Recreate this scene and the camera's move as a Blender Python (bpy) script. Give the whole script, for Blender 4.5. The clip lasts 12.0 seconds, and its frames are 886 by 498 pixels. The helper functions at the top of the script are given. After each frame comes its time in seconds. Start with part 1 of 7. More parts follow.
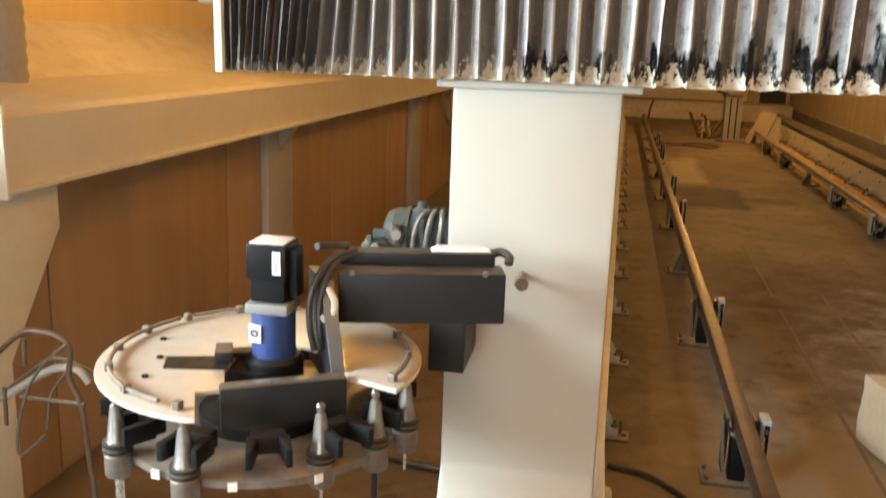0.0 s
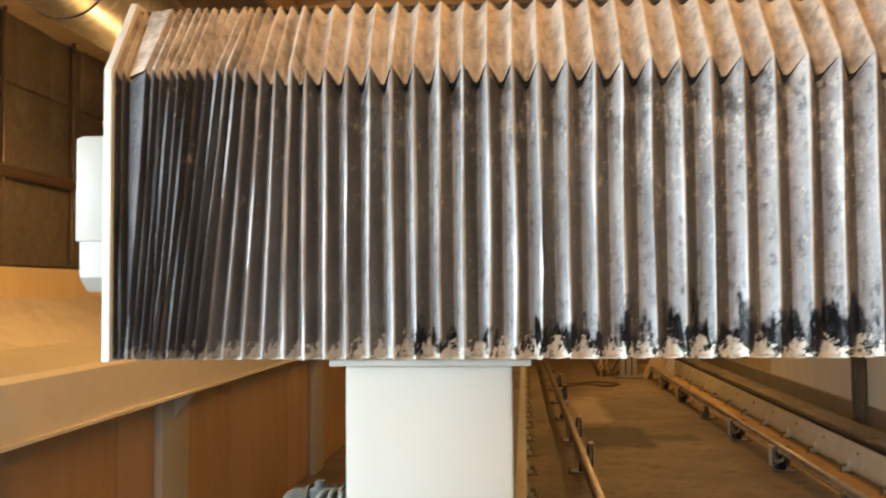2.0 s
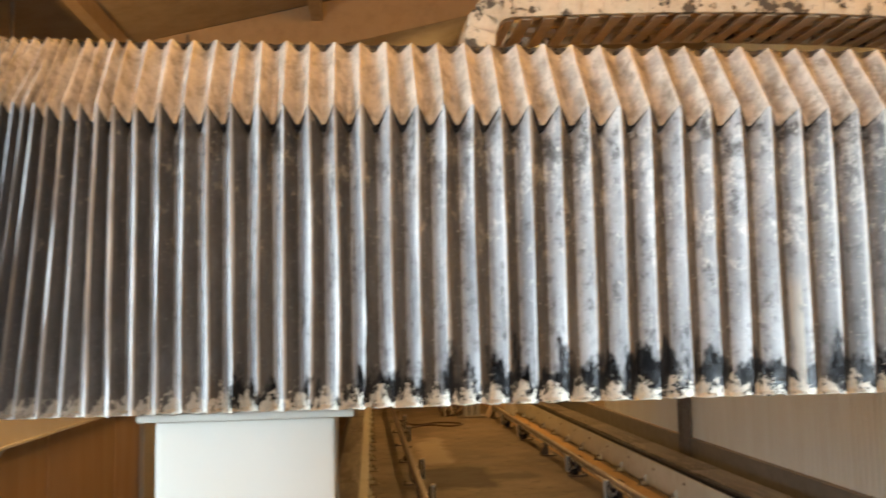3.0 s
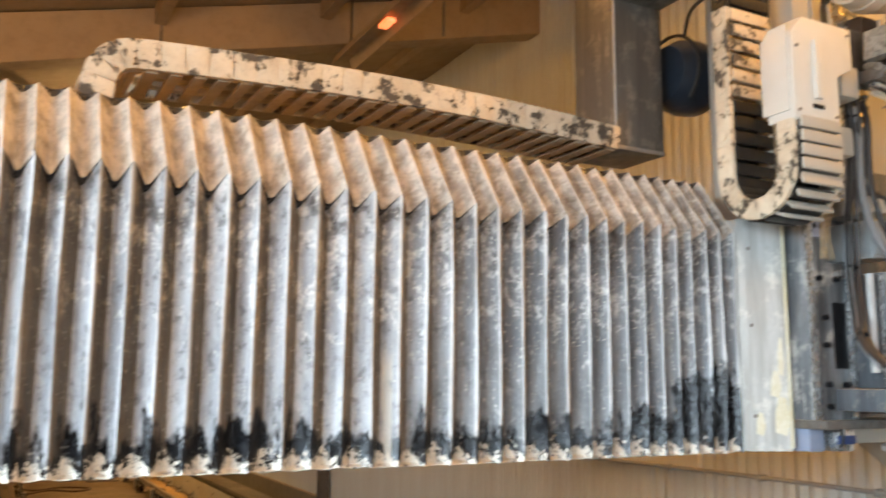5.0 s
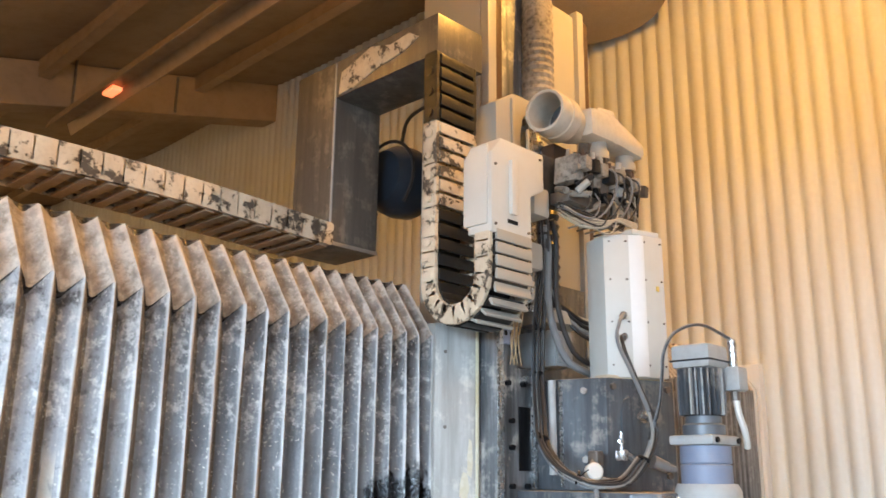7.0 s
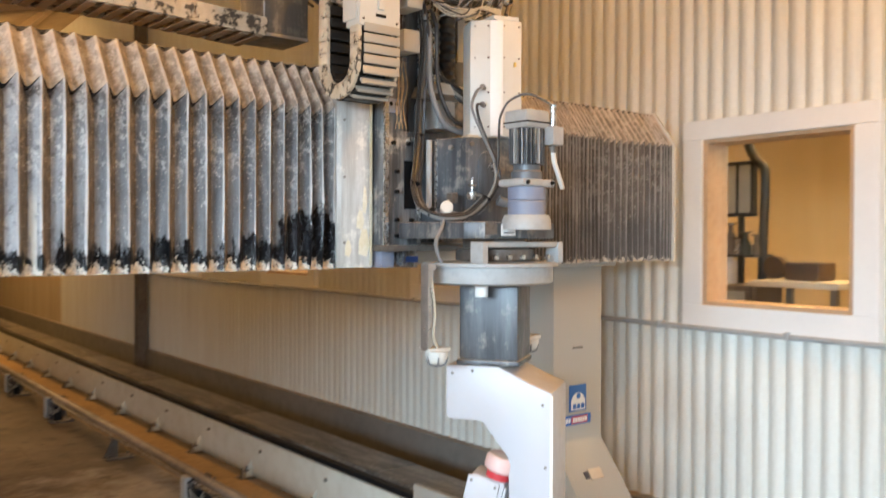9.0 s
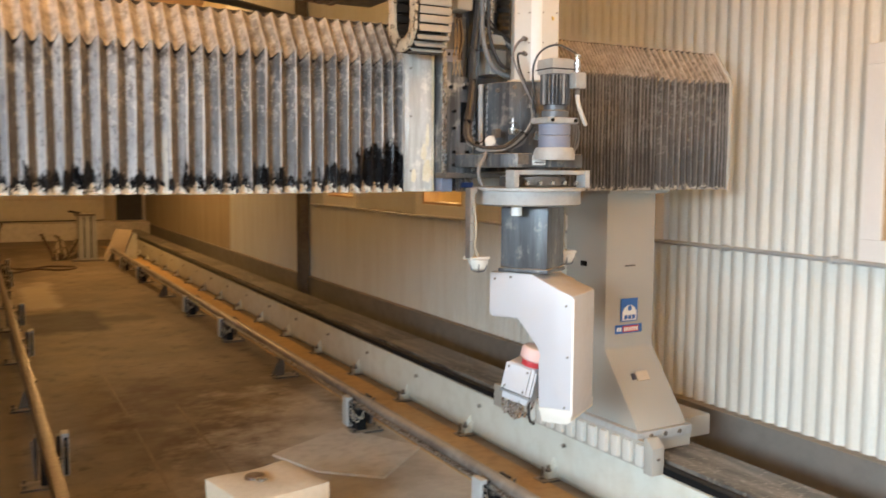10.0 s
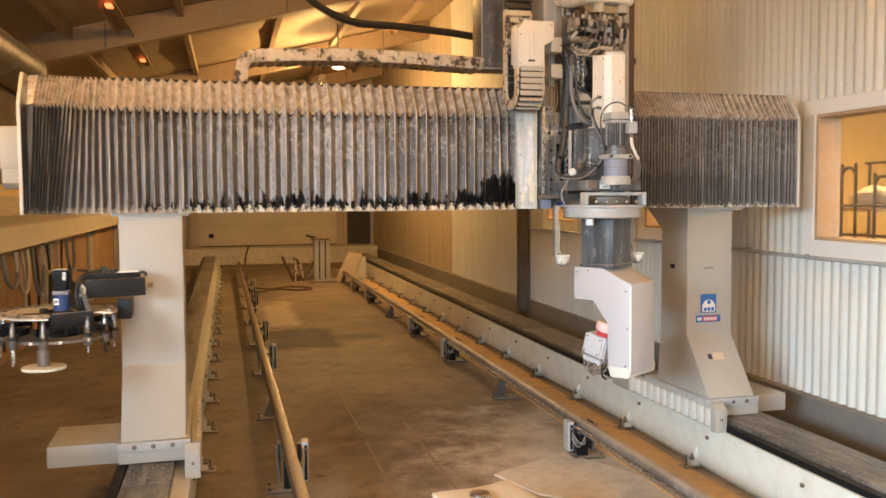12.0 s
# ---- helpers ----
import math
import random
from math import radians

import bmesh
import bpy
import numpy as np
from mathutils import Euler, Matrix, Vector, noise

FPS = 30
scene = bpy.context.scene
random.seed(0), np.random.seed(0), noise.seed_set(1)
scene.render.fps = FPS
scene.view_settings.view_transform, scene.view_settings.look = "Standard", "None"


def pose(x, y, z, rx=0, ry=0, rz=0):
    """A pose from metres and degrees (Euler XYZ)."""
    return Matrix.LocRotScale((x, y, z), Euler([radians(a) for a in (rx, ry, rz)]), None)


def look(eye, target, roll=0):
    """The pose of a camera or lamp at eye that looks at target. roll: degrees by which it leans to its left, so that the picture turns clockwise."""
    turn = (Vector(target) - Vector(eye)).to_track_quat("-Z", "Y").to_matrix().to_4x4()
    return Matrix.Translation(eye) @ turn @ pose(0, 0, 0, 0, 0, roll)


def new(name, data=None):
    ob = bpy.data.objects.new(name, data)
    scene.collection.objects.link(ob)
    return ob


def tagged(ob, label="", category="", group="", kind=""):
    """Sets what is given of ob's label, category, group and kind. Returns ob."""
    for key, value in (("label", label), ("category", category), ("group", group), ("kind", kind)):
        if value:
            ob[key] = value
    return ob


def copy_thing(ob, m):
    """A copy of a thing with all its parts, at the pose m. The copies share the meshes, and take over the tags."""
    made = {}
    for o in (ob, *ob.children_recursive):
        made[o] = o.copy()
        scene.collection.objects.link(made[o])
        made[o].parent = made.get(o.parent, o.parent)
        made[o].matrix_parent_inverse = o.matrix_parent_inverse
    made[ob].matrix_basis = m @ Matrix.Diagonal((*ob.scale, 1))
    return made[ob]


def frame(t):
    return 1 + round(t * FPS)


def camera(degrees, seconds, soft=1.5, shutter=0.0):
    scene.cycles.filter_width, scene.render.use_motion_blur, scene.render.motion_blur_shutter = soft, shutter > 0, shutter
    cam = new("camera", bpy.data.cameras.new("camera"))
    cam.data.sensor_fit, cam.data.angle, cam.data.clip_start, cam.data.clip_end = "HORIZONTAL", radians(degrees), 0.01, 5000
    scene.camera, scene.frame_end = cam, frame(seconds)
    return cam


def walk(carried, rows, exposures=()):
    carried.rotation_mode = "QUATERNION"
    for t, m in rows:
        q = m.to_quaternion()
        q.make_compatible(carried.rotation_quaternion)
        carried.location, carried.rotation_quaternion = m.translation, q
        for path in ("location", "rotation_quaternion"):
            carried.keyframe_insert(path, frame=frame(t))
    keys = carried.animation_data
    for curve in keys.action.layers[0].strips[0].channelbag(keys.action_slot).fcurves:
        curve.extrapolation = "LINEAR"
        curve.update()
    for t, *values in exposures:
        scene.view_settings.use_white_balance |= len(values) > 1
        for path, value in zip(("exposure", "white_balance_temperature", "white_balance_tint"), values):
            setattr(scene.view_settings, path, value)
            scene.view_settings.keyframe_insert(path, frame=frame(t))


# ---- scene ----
cam = camera(53.6, 12.0, shutter=0.5)
# seconds, place, then pitch + 90, roll and yaw: the camera stands and pans while the gantry drives off
PATH = [
    (0, -0.022, -0.047, 1.731, 76.66, -1.79, 11.62),
    (0.5, -0.024, -0.057, 1.750, 81.11, -1.61, 10.93),
    (1, -0.020, -0.056, 1.765, 85.03, -1.26, 9.92),
    (1.5, -0.010, -0.053, 1.781, 89.12, -0.49, 8.19),
    (2, -0.000, -0.046, 1.793, 92.67, 0.48, 5.26),
    (2.5, 0.018, -0.021, 1.799, 94.50, 1.13, 0.83),
    (3, 0.045, -0.007, 1.805, 95.18, 1.25, -4.72),
    (3.2, 0.055, -0.002, 1.807, 95.36, 1.28, -7.00),
    (4.8, 0.146, -0.025, 1.826, 98.16, -0.38, -24.53),
    (5, 0.162, -0.031, 1.829, 98.78, -0.37, -26.74),
    (5.5, 0.194, -0.042, 1.838, 100.55, -0.43, -32.40),
    (6, 0.214, -0.048, 1.845, 102.51, -0.60, -38.19),
    (6.5, 0.228, -0.047, 1.855, 104.03, -0.62, -42.29),
    (7, 0.233, -0.050, 1.854, 104.65, -0.57, -44.48),
    (7.5, 0.278, -0.048, 1.843, 102.41, -0.45, -46.09),
    (7.7, 0.307, -0.030, 1.833, 100.67, -0.62, -46.55),
    (9.3, 0.288, -0.029, 1.767, 87.52, 0.11, -34.75),
    (9.5, 0.289, -0.031, 1.766, 86.68, 0.00, -32.94),
    (10, 0.263, -0.008, 1.757, 84.87, -0.31, -27.86),
    (10.5, 0.236, -0.015, 1.748, 84.02, -0.26, -22.72),
    (11, 0.229, -0.017, 1.747, 84.22, 0.19, -18.66),
    (11.5, 0.222, -0.017, 1.752, 85.32, 0.49, -15.74),
    (12, 0.218, -0.017, 1.747, 86.51, 0.33, -13.79),
]
EXPOSURES = [(0.0, 0.06, 7400, 10), (2.5, -0.06, 6750, 10), (5.0, 0.16, 6400, 10), (6.5, -0.10, 5900, 10), (7.5, 0.06, 5850, 10), (9.5, 0.08, 6350, 10), (10.5, 0.30, 6500, 10), (12.0, 0.62, 6350, 10)]
walk(cam, [(t, pose(*row)) for t, *row in PATH], EXPOSURES)

# how far the gantry has driven along its rails, and the small skew that fits it to the camera's view
DRIVE = [(0.0, 0.0), (7.0, 0.0), (7.25, 0.016), (7.5, 0.069), (7.7, 0.145), (8.1, 0.365), (8.5, 0.630), (8.9, 0.917), (9.3, 1.215),
         (9.5, 1.368), (10.0, 1.751), (10.5, 2.132), (11.0, 2.517), (11.5, 2.904), (12.0, 3.291)]
GANTRY_Y, SKEW = 1.634, 1.4


def stand(t_drive):
    return pose(0, GANTRY_Y + t_drive, 0, 0, 0, SKEW)


# ---- light ----
world = bpy.data.worlds.new("sky")
scene.world = world
world.use_nodes = True
wn = world.node_tree.nodes
sky = wn.new("ShaderNodeTexSky")
sky.sky_type, sky.sun_disc, sky.sun_elevation, sky.sun_rotation = "NISHITA", False, radians(35), radians(150)
world.node_tree.links.new(sky.outputs[0], wn["Background"].inputs[0])
wn["Background"].inputs[1].default_value = 0.10


def area(name, m, sx, sy, power, color):
    lamp = bpy.data.lights.new(name, "AREA")
    lamp.shape, lamp.size, lamp.size_y, lamp.energy, lamp.color = "RECTANGLE", sx, sy, power, color
    ob = new(name, lamp)
    ob.matrix_world = m
    return ob


# the bright sky over the yard, through an inferred, unseen gate in the side wall
area("gate_daylight", look((-6.2, -2.3, 3.35), (1.3, -0.2, 0.6)), 6.5, 2.2, 2650, (0.70, 0.87, 1.0))
# added daylight fill behind the camera, through an unseen opening in the back wall
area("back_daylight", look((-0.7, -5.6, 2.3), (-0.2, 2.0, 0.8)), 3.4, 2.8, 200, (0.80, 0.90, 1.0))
# sodium-yellow hall lamps: two far ones in view, others unseen, added to brighten
LAMPS = [((2.6, 0.85, 4.28), 165, 0.105), ((0.8, -0.9, 3.85), 62, 0.105), ((2.10, 15.1, 4.0), 190, 0.16), ((2.08, 17.5, 4.02), 190, 0.16), ((0.9, 8.6, 4.0), 85, 0.105), ((0.2, 3.0, 4.0), 60, 0.105), ((-0.1, 0.4, 3.78), 42, 0.105), ((-1.75, 4.2, 2.75), 50, 0.12)]
SODIUM, DEEP_SODIUM = (1.0, 0.57, 0.20), (1.0, 0.45, 0.065)
for place, power, drop in LAMPS:
    lamp = bpy.data.lights.new("lamp_light", "POINT")
    lamp.energy, lamp.color, lamp.shadow_soft_size = power, SODIUM if place[1] > 3 else DEEP_SODIUM, 0.03
    new("lamp_light", lamp).location = (place[0], place[1], place[2] - drop)


# ---- materials ----
class Mat:
    """A node material with a few short forms."""

    def __init__(self, name):
        self.m = bpy.data.materials.new(name)
        self.m.use_nodes = True
        self.t = self.m.node_tree
        self.n = self.t.nodes
        self.b = self.n["Principled BSDF"]
        self.co = self.n.new("ShaderNodeTexCoord").outputs["Object"]

    def link(self, a, b):
        self.t.links.new(a, b)

    def put(self, socket, v):
        if isinstance(v, (int, float)):
            socket.default_value = v
        elif isinstance(v, tuple):
            socket.default_value = (*v, 1.0) if len(v) == 3 else v
        else:
            self.link(v, socket)

    def set(self, **kw):
        for key, v in kw.items():
            self.put(self.b.inputs[key.replace("_", " ")], v)
        return self

    def stretch(self, sx, sy, sz):
        node = self.n.new("ShaderNodeMapping")
        self.link(self.co, node.inputs[0])
        node.inputs["Scale"].default_value = (sx, sy, sz)
        return node.outputs[0]

    def noise(self, scale, detail=4.0, rough=0.55, vec=None):
        node = self.n.new("ShaderNodeTexNoise")
        self.link(self.co if vec is None else vec, node.inputs["Vector"])
        node.inputs["Scale"].default_value = scale
        node.inputs["Detail"].default_value = detail
        node.inputs["Roughness"].default_value = rough
        return node.outputs["Fac"]

    def ramp(self, fac, lo, hi, a=0.0, b=1.0):
        node = self.n.new("ShaderNodeMapRange")
        self.put(node.inputs["Value"], fac)
        for key, v in (("From Min", lo), ("From Max", hi), ("To Min", a), ("To Max", b)):
            node.inputs[key].default_value = v
        return node.outputs[0]

    def math(self, op, a, b=0.0):
        node = self.n.new("ShaderNodeMath")
        node.operation = op
        self.put(node.inputs[0], a)
        self.put(node.inputs[1], b)
        return node.outputs[0]

    def mix(self, fac, a, b):
        node = self.n.new("ShaderNodeMix")
        node.data_type = "RGBA"
        self.put(node.inputs[0], fac)
        self.put(node.inputs[6], a)
        self.put(node.inputs[7], b)
        return node.outputs[2]

    def axis(self, k):
        node = self.n.new("ShaderNodeSeparateXYZ")
        self.link(self.co, node.inputs[0])
        return node.outputs[k]

    def up(self):
        """How far a face looks upwards, 0 to 1: where dust settles."""
        geo = self.n.new("ShaderNodeNewGeometry")
        node = self.n.new("ShaderNodeSeparateXYZ")
        self.link(geo.outputs["Normal"], node.inputs[0])
        return self.ramp(node.outputs[2], 0.35, 0.95)

    def random(self):
        return self.n.new("ShaderNodeObjectInfo").outputs["Random"]

    def bump(self, fac, depth, strength=0.6):
        node = self.n.new("ShaderNodeBump")
        node.inputs["Strength"].default_value = strength
        node.inputs["Distance"].default_value = depth
        self.link(fac, node.inputs["Height"])
        self.link(node.outputs[0], self.b.inputs["Normal"])
        return self


DUST = (0.52, 0.43, 0.33)


def plain(name, color, rough=0.5, metal=0.0, wear=0.25, dust=0.0, scale=14.0, bump=0.0006, dark=None, spots=0.35, spec=0.5):
    """Painted or bare stuff with grain and wear at two scales, and stone dust on what looks up."""
    m = Mat(name)
    big, fine = m.noise(scale * 0.25, 5), m.noise(scale * 3.0, 6, 0.65)
    dark = dark or tuple(c * 0.6 for c in color)
    fac = m.math("ADD", m.ramp(big, 0.42, 0.75, 0, wear), m.ramp(fine, 0.45, 0.8, 0, wear))
    col = m.mix(fac, color, dark)
    if dust:
        lay = m.math("MULTIPLY", m.up(), m.ramp(m.noise(scale * 0.8, 5), 0.3, 0.55, 0.25, 1.0))
        specks = m.ramp(m.noise(scale * 0.5, 6, 0.7), 0.5, 0.75, 0, spots)
        col = m.mix(m.math("MULTIPLY", m.math("MAXIMUM", lay, specks), dust), col, DUST)
    m.set(Base_Color=col, Metallic=metal, Specular_IOR_Level=spec, Roughness=m.ramp(fine, 0.3, 0.8, max(rough - 0.12, 0.05), min(rough + 0.15, 1.0)))
    return m.bump(fine, bump).m


CREAM = plain("cream_enamel", (0.385, 0.38, 0.345), 0.42, wear=0.12, dust=0.35, scale=5, dark=(0.50, 0.42, 0.30))
WHITE = plain("white_sheet_metal", (0.62, 0.62, 0.58), 0.42, wear=0.15, dust=0.4, scale=8, dark=(0.5, 0.45, 0.36))
GREY_PAINT = plain("grey_paint", (0.42, 0.44, 0.44), 0.45, wear=0.4, dust=0.6, scale=9, dark=(0.2, 0.2, 0.2))
DARK_STEEL = plain("dark_steel", (0.020, 0.0215, 0.025), 0.42, 0.1, wear=0.5, dust=0.25, scale=10, dark=(0.015, 0.015, 0.016), spots=0.06, spec=0.25)
IRON = plain("worn_iron", (0.19, 0.17, 0.15), 0.5, 0.5, wear=0.6, dust=0.7, scale=16, dark=(0.07, 0.05, 0.04))
STAND = plain("grimy_stand_steel", (0.10, 0.085, 0.07), 0.6, 0.2, wear=0.6, dust=0.55, scale=14, dark=(0.045, 0.036, 0.03))
RUST = plain("rusty_pipe", (0.095, 0.058, 0.038), 0.42, 0.3, wear=0.7, dust=0.12, scale=12, dark=(0.08, 0.05, 0.035))
BRIGHT = plain("bright_steel", (0.55, 0.55, 0.54), 0.28, 0.9, wear=0.35, dust=0.3, scale=20)
BLACK = plain("black_plastic", (0.009, 0.0095, 0.011), 0.42, wear=0.3, dust=0.04, scale=14, spots=0.08, spec=0.15)
CABLE = plain("black_cable", (0.028, 0.028, 0.029), 0.4, wear=0.3, dust=0.15, scale=20)
GREY_CABLE = plain("grey_cable", (0.20, 0.21, 0.22), 0.4, wear=0.35, dust=0.2, scale=20)
PALE_CABLE = plain("dusty_pale_cable", (0.47, 0.43, 0.34), 0.6, wear=0.4, dust=0.5, scale=20)
BLUE = plain("blue_gearbox_paint", (0.02, 0.05, 0.17), 0.4, wear=0.4, dust=0.35, scale=16)
PALE_BLUE = plain("dusty_blue_paint", (0.20, 0.235, 0.33), 0.5, wear=0.35, dust=0.5, scale=16, dark=(0.3, 0.3, 0.33))
DUSTY = plain("pale_dust_layer", (0.74, 0.67, 0.58), 0.85, wear=0.5, dust=0.3, scale=3, bump=0.004, dark=(0.36, 0.28, 0.21))
GALV = plain("galvanised_sheet", (0.46, 0.45, 0.43), 0.36, 0.75, wear=0.5, dust=0.45, scale=6, dark=(0.16, 0.15, 0.13))
PINK = plain("pink_coolant_ring", (0.60, 0.42, 0.41), 0.5, wear=0.5, dust=0.7, scale=20, dark=(0.7, 0.5, 0.45))
SLATE = plain("slate_grey_casting", (0.13, 0.145, 0.165), 0.42, 0.2, wear=0.4, dust=0.55, scale=8, dark=(0.06, 0.06, 0.065))
LILAC_WHITE = plain("white_head_cover", (0.47, 0.48, 0.515), 0.4, wear=0.12, dust=0.55, scale=8, dark=(0.52, 0.46, 0.4))
PALE_GREEN = plain("pale_green_beam_paint", (0.62, 0.64, 0.58), 0.42, wear=0.3, dust=0.35, scale=3.5, dark=(0.33, 0.29, 0.2))


def crust():
    """Thick stone-dust crust that has flaked off dark plastic in places."""
    m = Mat("dust_caked_plastic")
    lump, flake, fine = m.noise(9, 5, 0.6), m.noise(24, 6, 0.7), m.noise(80, 4, 0.6)
    col = m.mix(m.ramp(lump, 0.35, 0.7), (0.66, 0.59, 0.46), (0.50, 0.42, 0.30))
    bare = m.ramp(m.math("ADD", flake, m.math("MULTIPLY", lump, 0.45)), 0.765, 0.82)
    col = m.mix(m.ramp(fine, 0.5, 0.8, 0, 0.35), col, (0.32, 0.25, 0.17))
    col = m.mix(m.math("MULTIPLY", bare, 0.92), col, (0.05, 0.042, 0.035))
    m.set(Base_Color=col, Roughness=0.85)
    return m.bump(m.math("SUBTRACT", m.math("ADD", lump, m.math("MULTIPLY", fine, 0.3)), m.math("MULTIPLY", bare, 0.6)), 0.006, 0.7).m


CAKED = crust()
CHAIN_DARK = plain("black_chain_link", (0.014, 0.0135, 0.013), 0.45, wear=0.4, dust=0.05, scale=14, bump=0.002, spots=0.06)
HOSE_GREY = plain("grey_flexible_hose", (0.30, 0.29, 0.27), 0.6, wear=0.4, dust=0.5, scale=12)
STONE = plain("cream_limestone", (0.62, 0.53, 0.40), 0.85, wear=0.35, dust=0.2, scale=9, bump=0.003, dark=(0.42, 0.33, 0.22))
YELLOW = plain("yellow_curtain_vinyl", (0.70, 0.48, 0.12), 0.6, wear=0.25, scale=3)
GREEN_METAL = plain("grey_green_pump", (0.06, 0.078, 0.075), 0.5, 0.2, wear=0.6, dust=0.22, scale=18)
BLUE_BARREL = plain("dark_blue_drum", (0.022, 0.035, 0.055), 0.4, 0.1, wear=0.4, dust=0.5, scale=8)
WOOD = plain("raw_wood", (0.50, 0.35, 0.22), 0.7, wear=0.4, scale=9, dark=(0.34, 0.22, 0.12))
SIGN_BLUE = plain("sign_blue", (0.03, 0.13, 0.42), 0.4, wear=0.1)
SIGN_WHITE = plain("sign_white", (0.8, 0.8, 0.78), 0.4, wear=0.08)
SIGN_RED = plain("sign_red", (0.5, 0.04, 0.05), 0.4, wear=0.1)
INK = plain("dark_ink", (0.05, 0.05, 0.07), 0.5, wear=0.1)


def glow(name, color, strength):
    m = Mat(name)
    m.set(Base_Color=(0.8, 0.8, 0.8), Emission_Color=color, Emission_Strength=strength)
    return m.m


LAMP_GLOW = glow("lamp_glow", (1.0, 0.72, 0.36), 14.0)
HEAT_GLOW = glow("heater_glow", (1.0, 0.20, 0.05), 1.6)


LIFT = 0.036


def bellows_skin(lid=False):
    """Grey coated cloth. The flanks that face the head are browned as painted-in shade, the packed folds blackened;
    black grease and pale paint flakes lie along the hem; the lid is caked with brown dust."""
    m = Mat("bellows_lid_cloth" if lid else "bellows_cloth")
    x, y, z = m.axis(0), m.axis(1), m.math("SUBTRACT", m.axis(2), LIFT)
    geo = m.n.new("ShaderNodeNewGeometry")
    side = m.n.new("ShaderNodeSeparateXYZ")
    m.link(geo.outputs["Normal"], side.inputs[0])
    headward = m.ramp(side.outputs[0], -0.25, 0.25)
    fine, big, mid = m.noise(60, 6, 0.65), m.noise(3.2, 5), m.noise(24, 6, 0.72)
    streak = m.noise(7, 6, 0.6, m.stretch(3.0, 3.0, 0.35))
    span_x = m.ramp(x, -0.45, 0.9)
    # the cloth itself, blotched dark at random, darker from x 0.75 towards the head
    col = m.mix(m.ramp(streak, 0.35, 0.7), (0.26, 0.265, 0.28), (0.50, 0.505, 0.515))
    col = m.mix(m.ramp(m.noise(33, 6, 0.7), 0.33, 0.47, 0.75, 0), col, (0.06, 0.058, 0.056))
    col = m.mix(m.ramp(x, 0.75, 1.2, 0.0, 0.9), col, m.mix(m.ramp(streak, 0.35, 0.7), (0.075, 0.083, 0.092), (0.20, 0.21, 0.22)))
    # brown tone on the flanks towards the head: their shade, painted into the colour
    flank_shade = m.mix(m.ramp(m.math("ADD", streak, m.math("MULTIPLY", mid, 0.5)), 0.55, 0.95), m.mix(span_x, (0.045, 0.042, 0.038), (0.09, 0.074, 0.056)), m.mix(span_x, (0.085, 0.076, 0.067), (0.22, 0.178, 0.130)))
    col = m.mix(m.math("MULTIPLY", headward, m.ramp(big, 0.25, 0.5, 0.75, 0.97)), col, flank_shade)
    # packed folds at the left end blackened in the colour, for shade between them
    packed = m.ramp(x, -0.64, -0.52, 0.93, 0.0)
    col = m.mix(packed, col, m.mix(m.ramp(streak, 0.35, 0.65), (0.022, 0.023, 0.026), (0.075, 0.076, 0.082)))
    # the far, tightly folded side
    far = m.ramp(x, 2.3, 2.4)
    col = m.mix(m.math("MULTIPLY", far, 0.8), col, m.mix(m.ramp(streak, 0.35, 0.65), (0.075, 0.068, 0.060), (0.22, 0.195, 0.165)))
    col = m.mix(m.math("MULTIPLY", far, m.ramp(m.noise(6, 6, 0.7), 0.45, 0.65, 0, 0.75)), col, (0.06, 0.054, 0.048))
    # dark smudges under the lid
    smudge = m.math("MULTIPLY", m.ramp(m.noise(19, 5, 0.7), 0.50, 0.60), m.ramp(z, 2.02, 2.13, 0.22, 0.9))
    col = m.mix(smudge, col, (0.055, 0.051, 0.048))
    # ridges rubbed pale; this also paints in the bright line along each crest
    col = m.mix(m.math("MULTIPLY", m.math("MULTIPLY", m.ramp(y, 0.0, 0.0055, 1.0, 0.0), m.ramp(x, -0.62, -0.50)), m.ramp(m.noise(9, 4), 0.3, 0.6, 0.45, 0.85)), col, (0.60, 0.60, 0.59))
    # scuffs down to the pale backing, most on the upper half
    scuff = m.math("ADD", mid, m.math("ADD", m.ramp(z, 1.80, 2.0, -0.055, 0.05), m.ramp(x, -0.5, 0.8, -0.09, 0.02)))
    scuff = m.math("MULTIPLY", m.ramp(scuff, 0.56, 0.63), m.ramp(headward, 0.0, 1.0, 0.9, 0.55))
    scuff = m.math("MULTIPLY", scuff, m.math("MULTIPLY", m.ramp(x, 0.8, 1.2, 1.0, 0.55), m.ramp(m.noise(75, 3, 0.6), 0.40, 0.58, 0.25, 1.0)))
    # duller on the head-facing flanks, to keep their painted shade
    col = m.mix(scuff, col, m.mix(headward, (0.64, 0.63, 0.60), (0.46, 0.38, 0.27)))
    # fine pale specks of stone spray
    speck = m.ramp(m.noise(150, 2, 0.5), 0.66, 0.71, 0.0, 0.7)
    col = m.mix(m.math("MULTIPLY", speck, m.ramp(span_x, 0.0, 1.0, 0.15, 1.0)), col, (0.66, 0.62, 0.54))
    if lid:
        cake = m.mix(m.ramp(mid, 0.35, 0.62), (0.32, 0.265, 0.20), (0.62, 0.55, 0.46))
        thick = m.math("MULTIPLY", m.ramp(m.math("ADD", mid, m.math("MULTIPLY", big, 0.5)), 0.45, 0.75, 0.5, 1.0), m.ramp(x, 0.2, 1.3, 1.0, 0.45))
        col = m.mix(thick, col, cake)
        rub = m.math("MULTIPLY", m.ramp(m.math("SUBTRACT", m.axis(2), m.math("MULTIPLY", y, 1.391)), 2.224, 2.233), m.ramp(m.noise(9, 4), 0.3, 0.6, 0.3, 0.75))
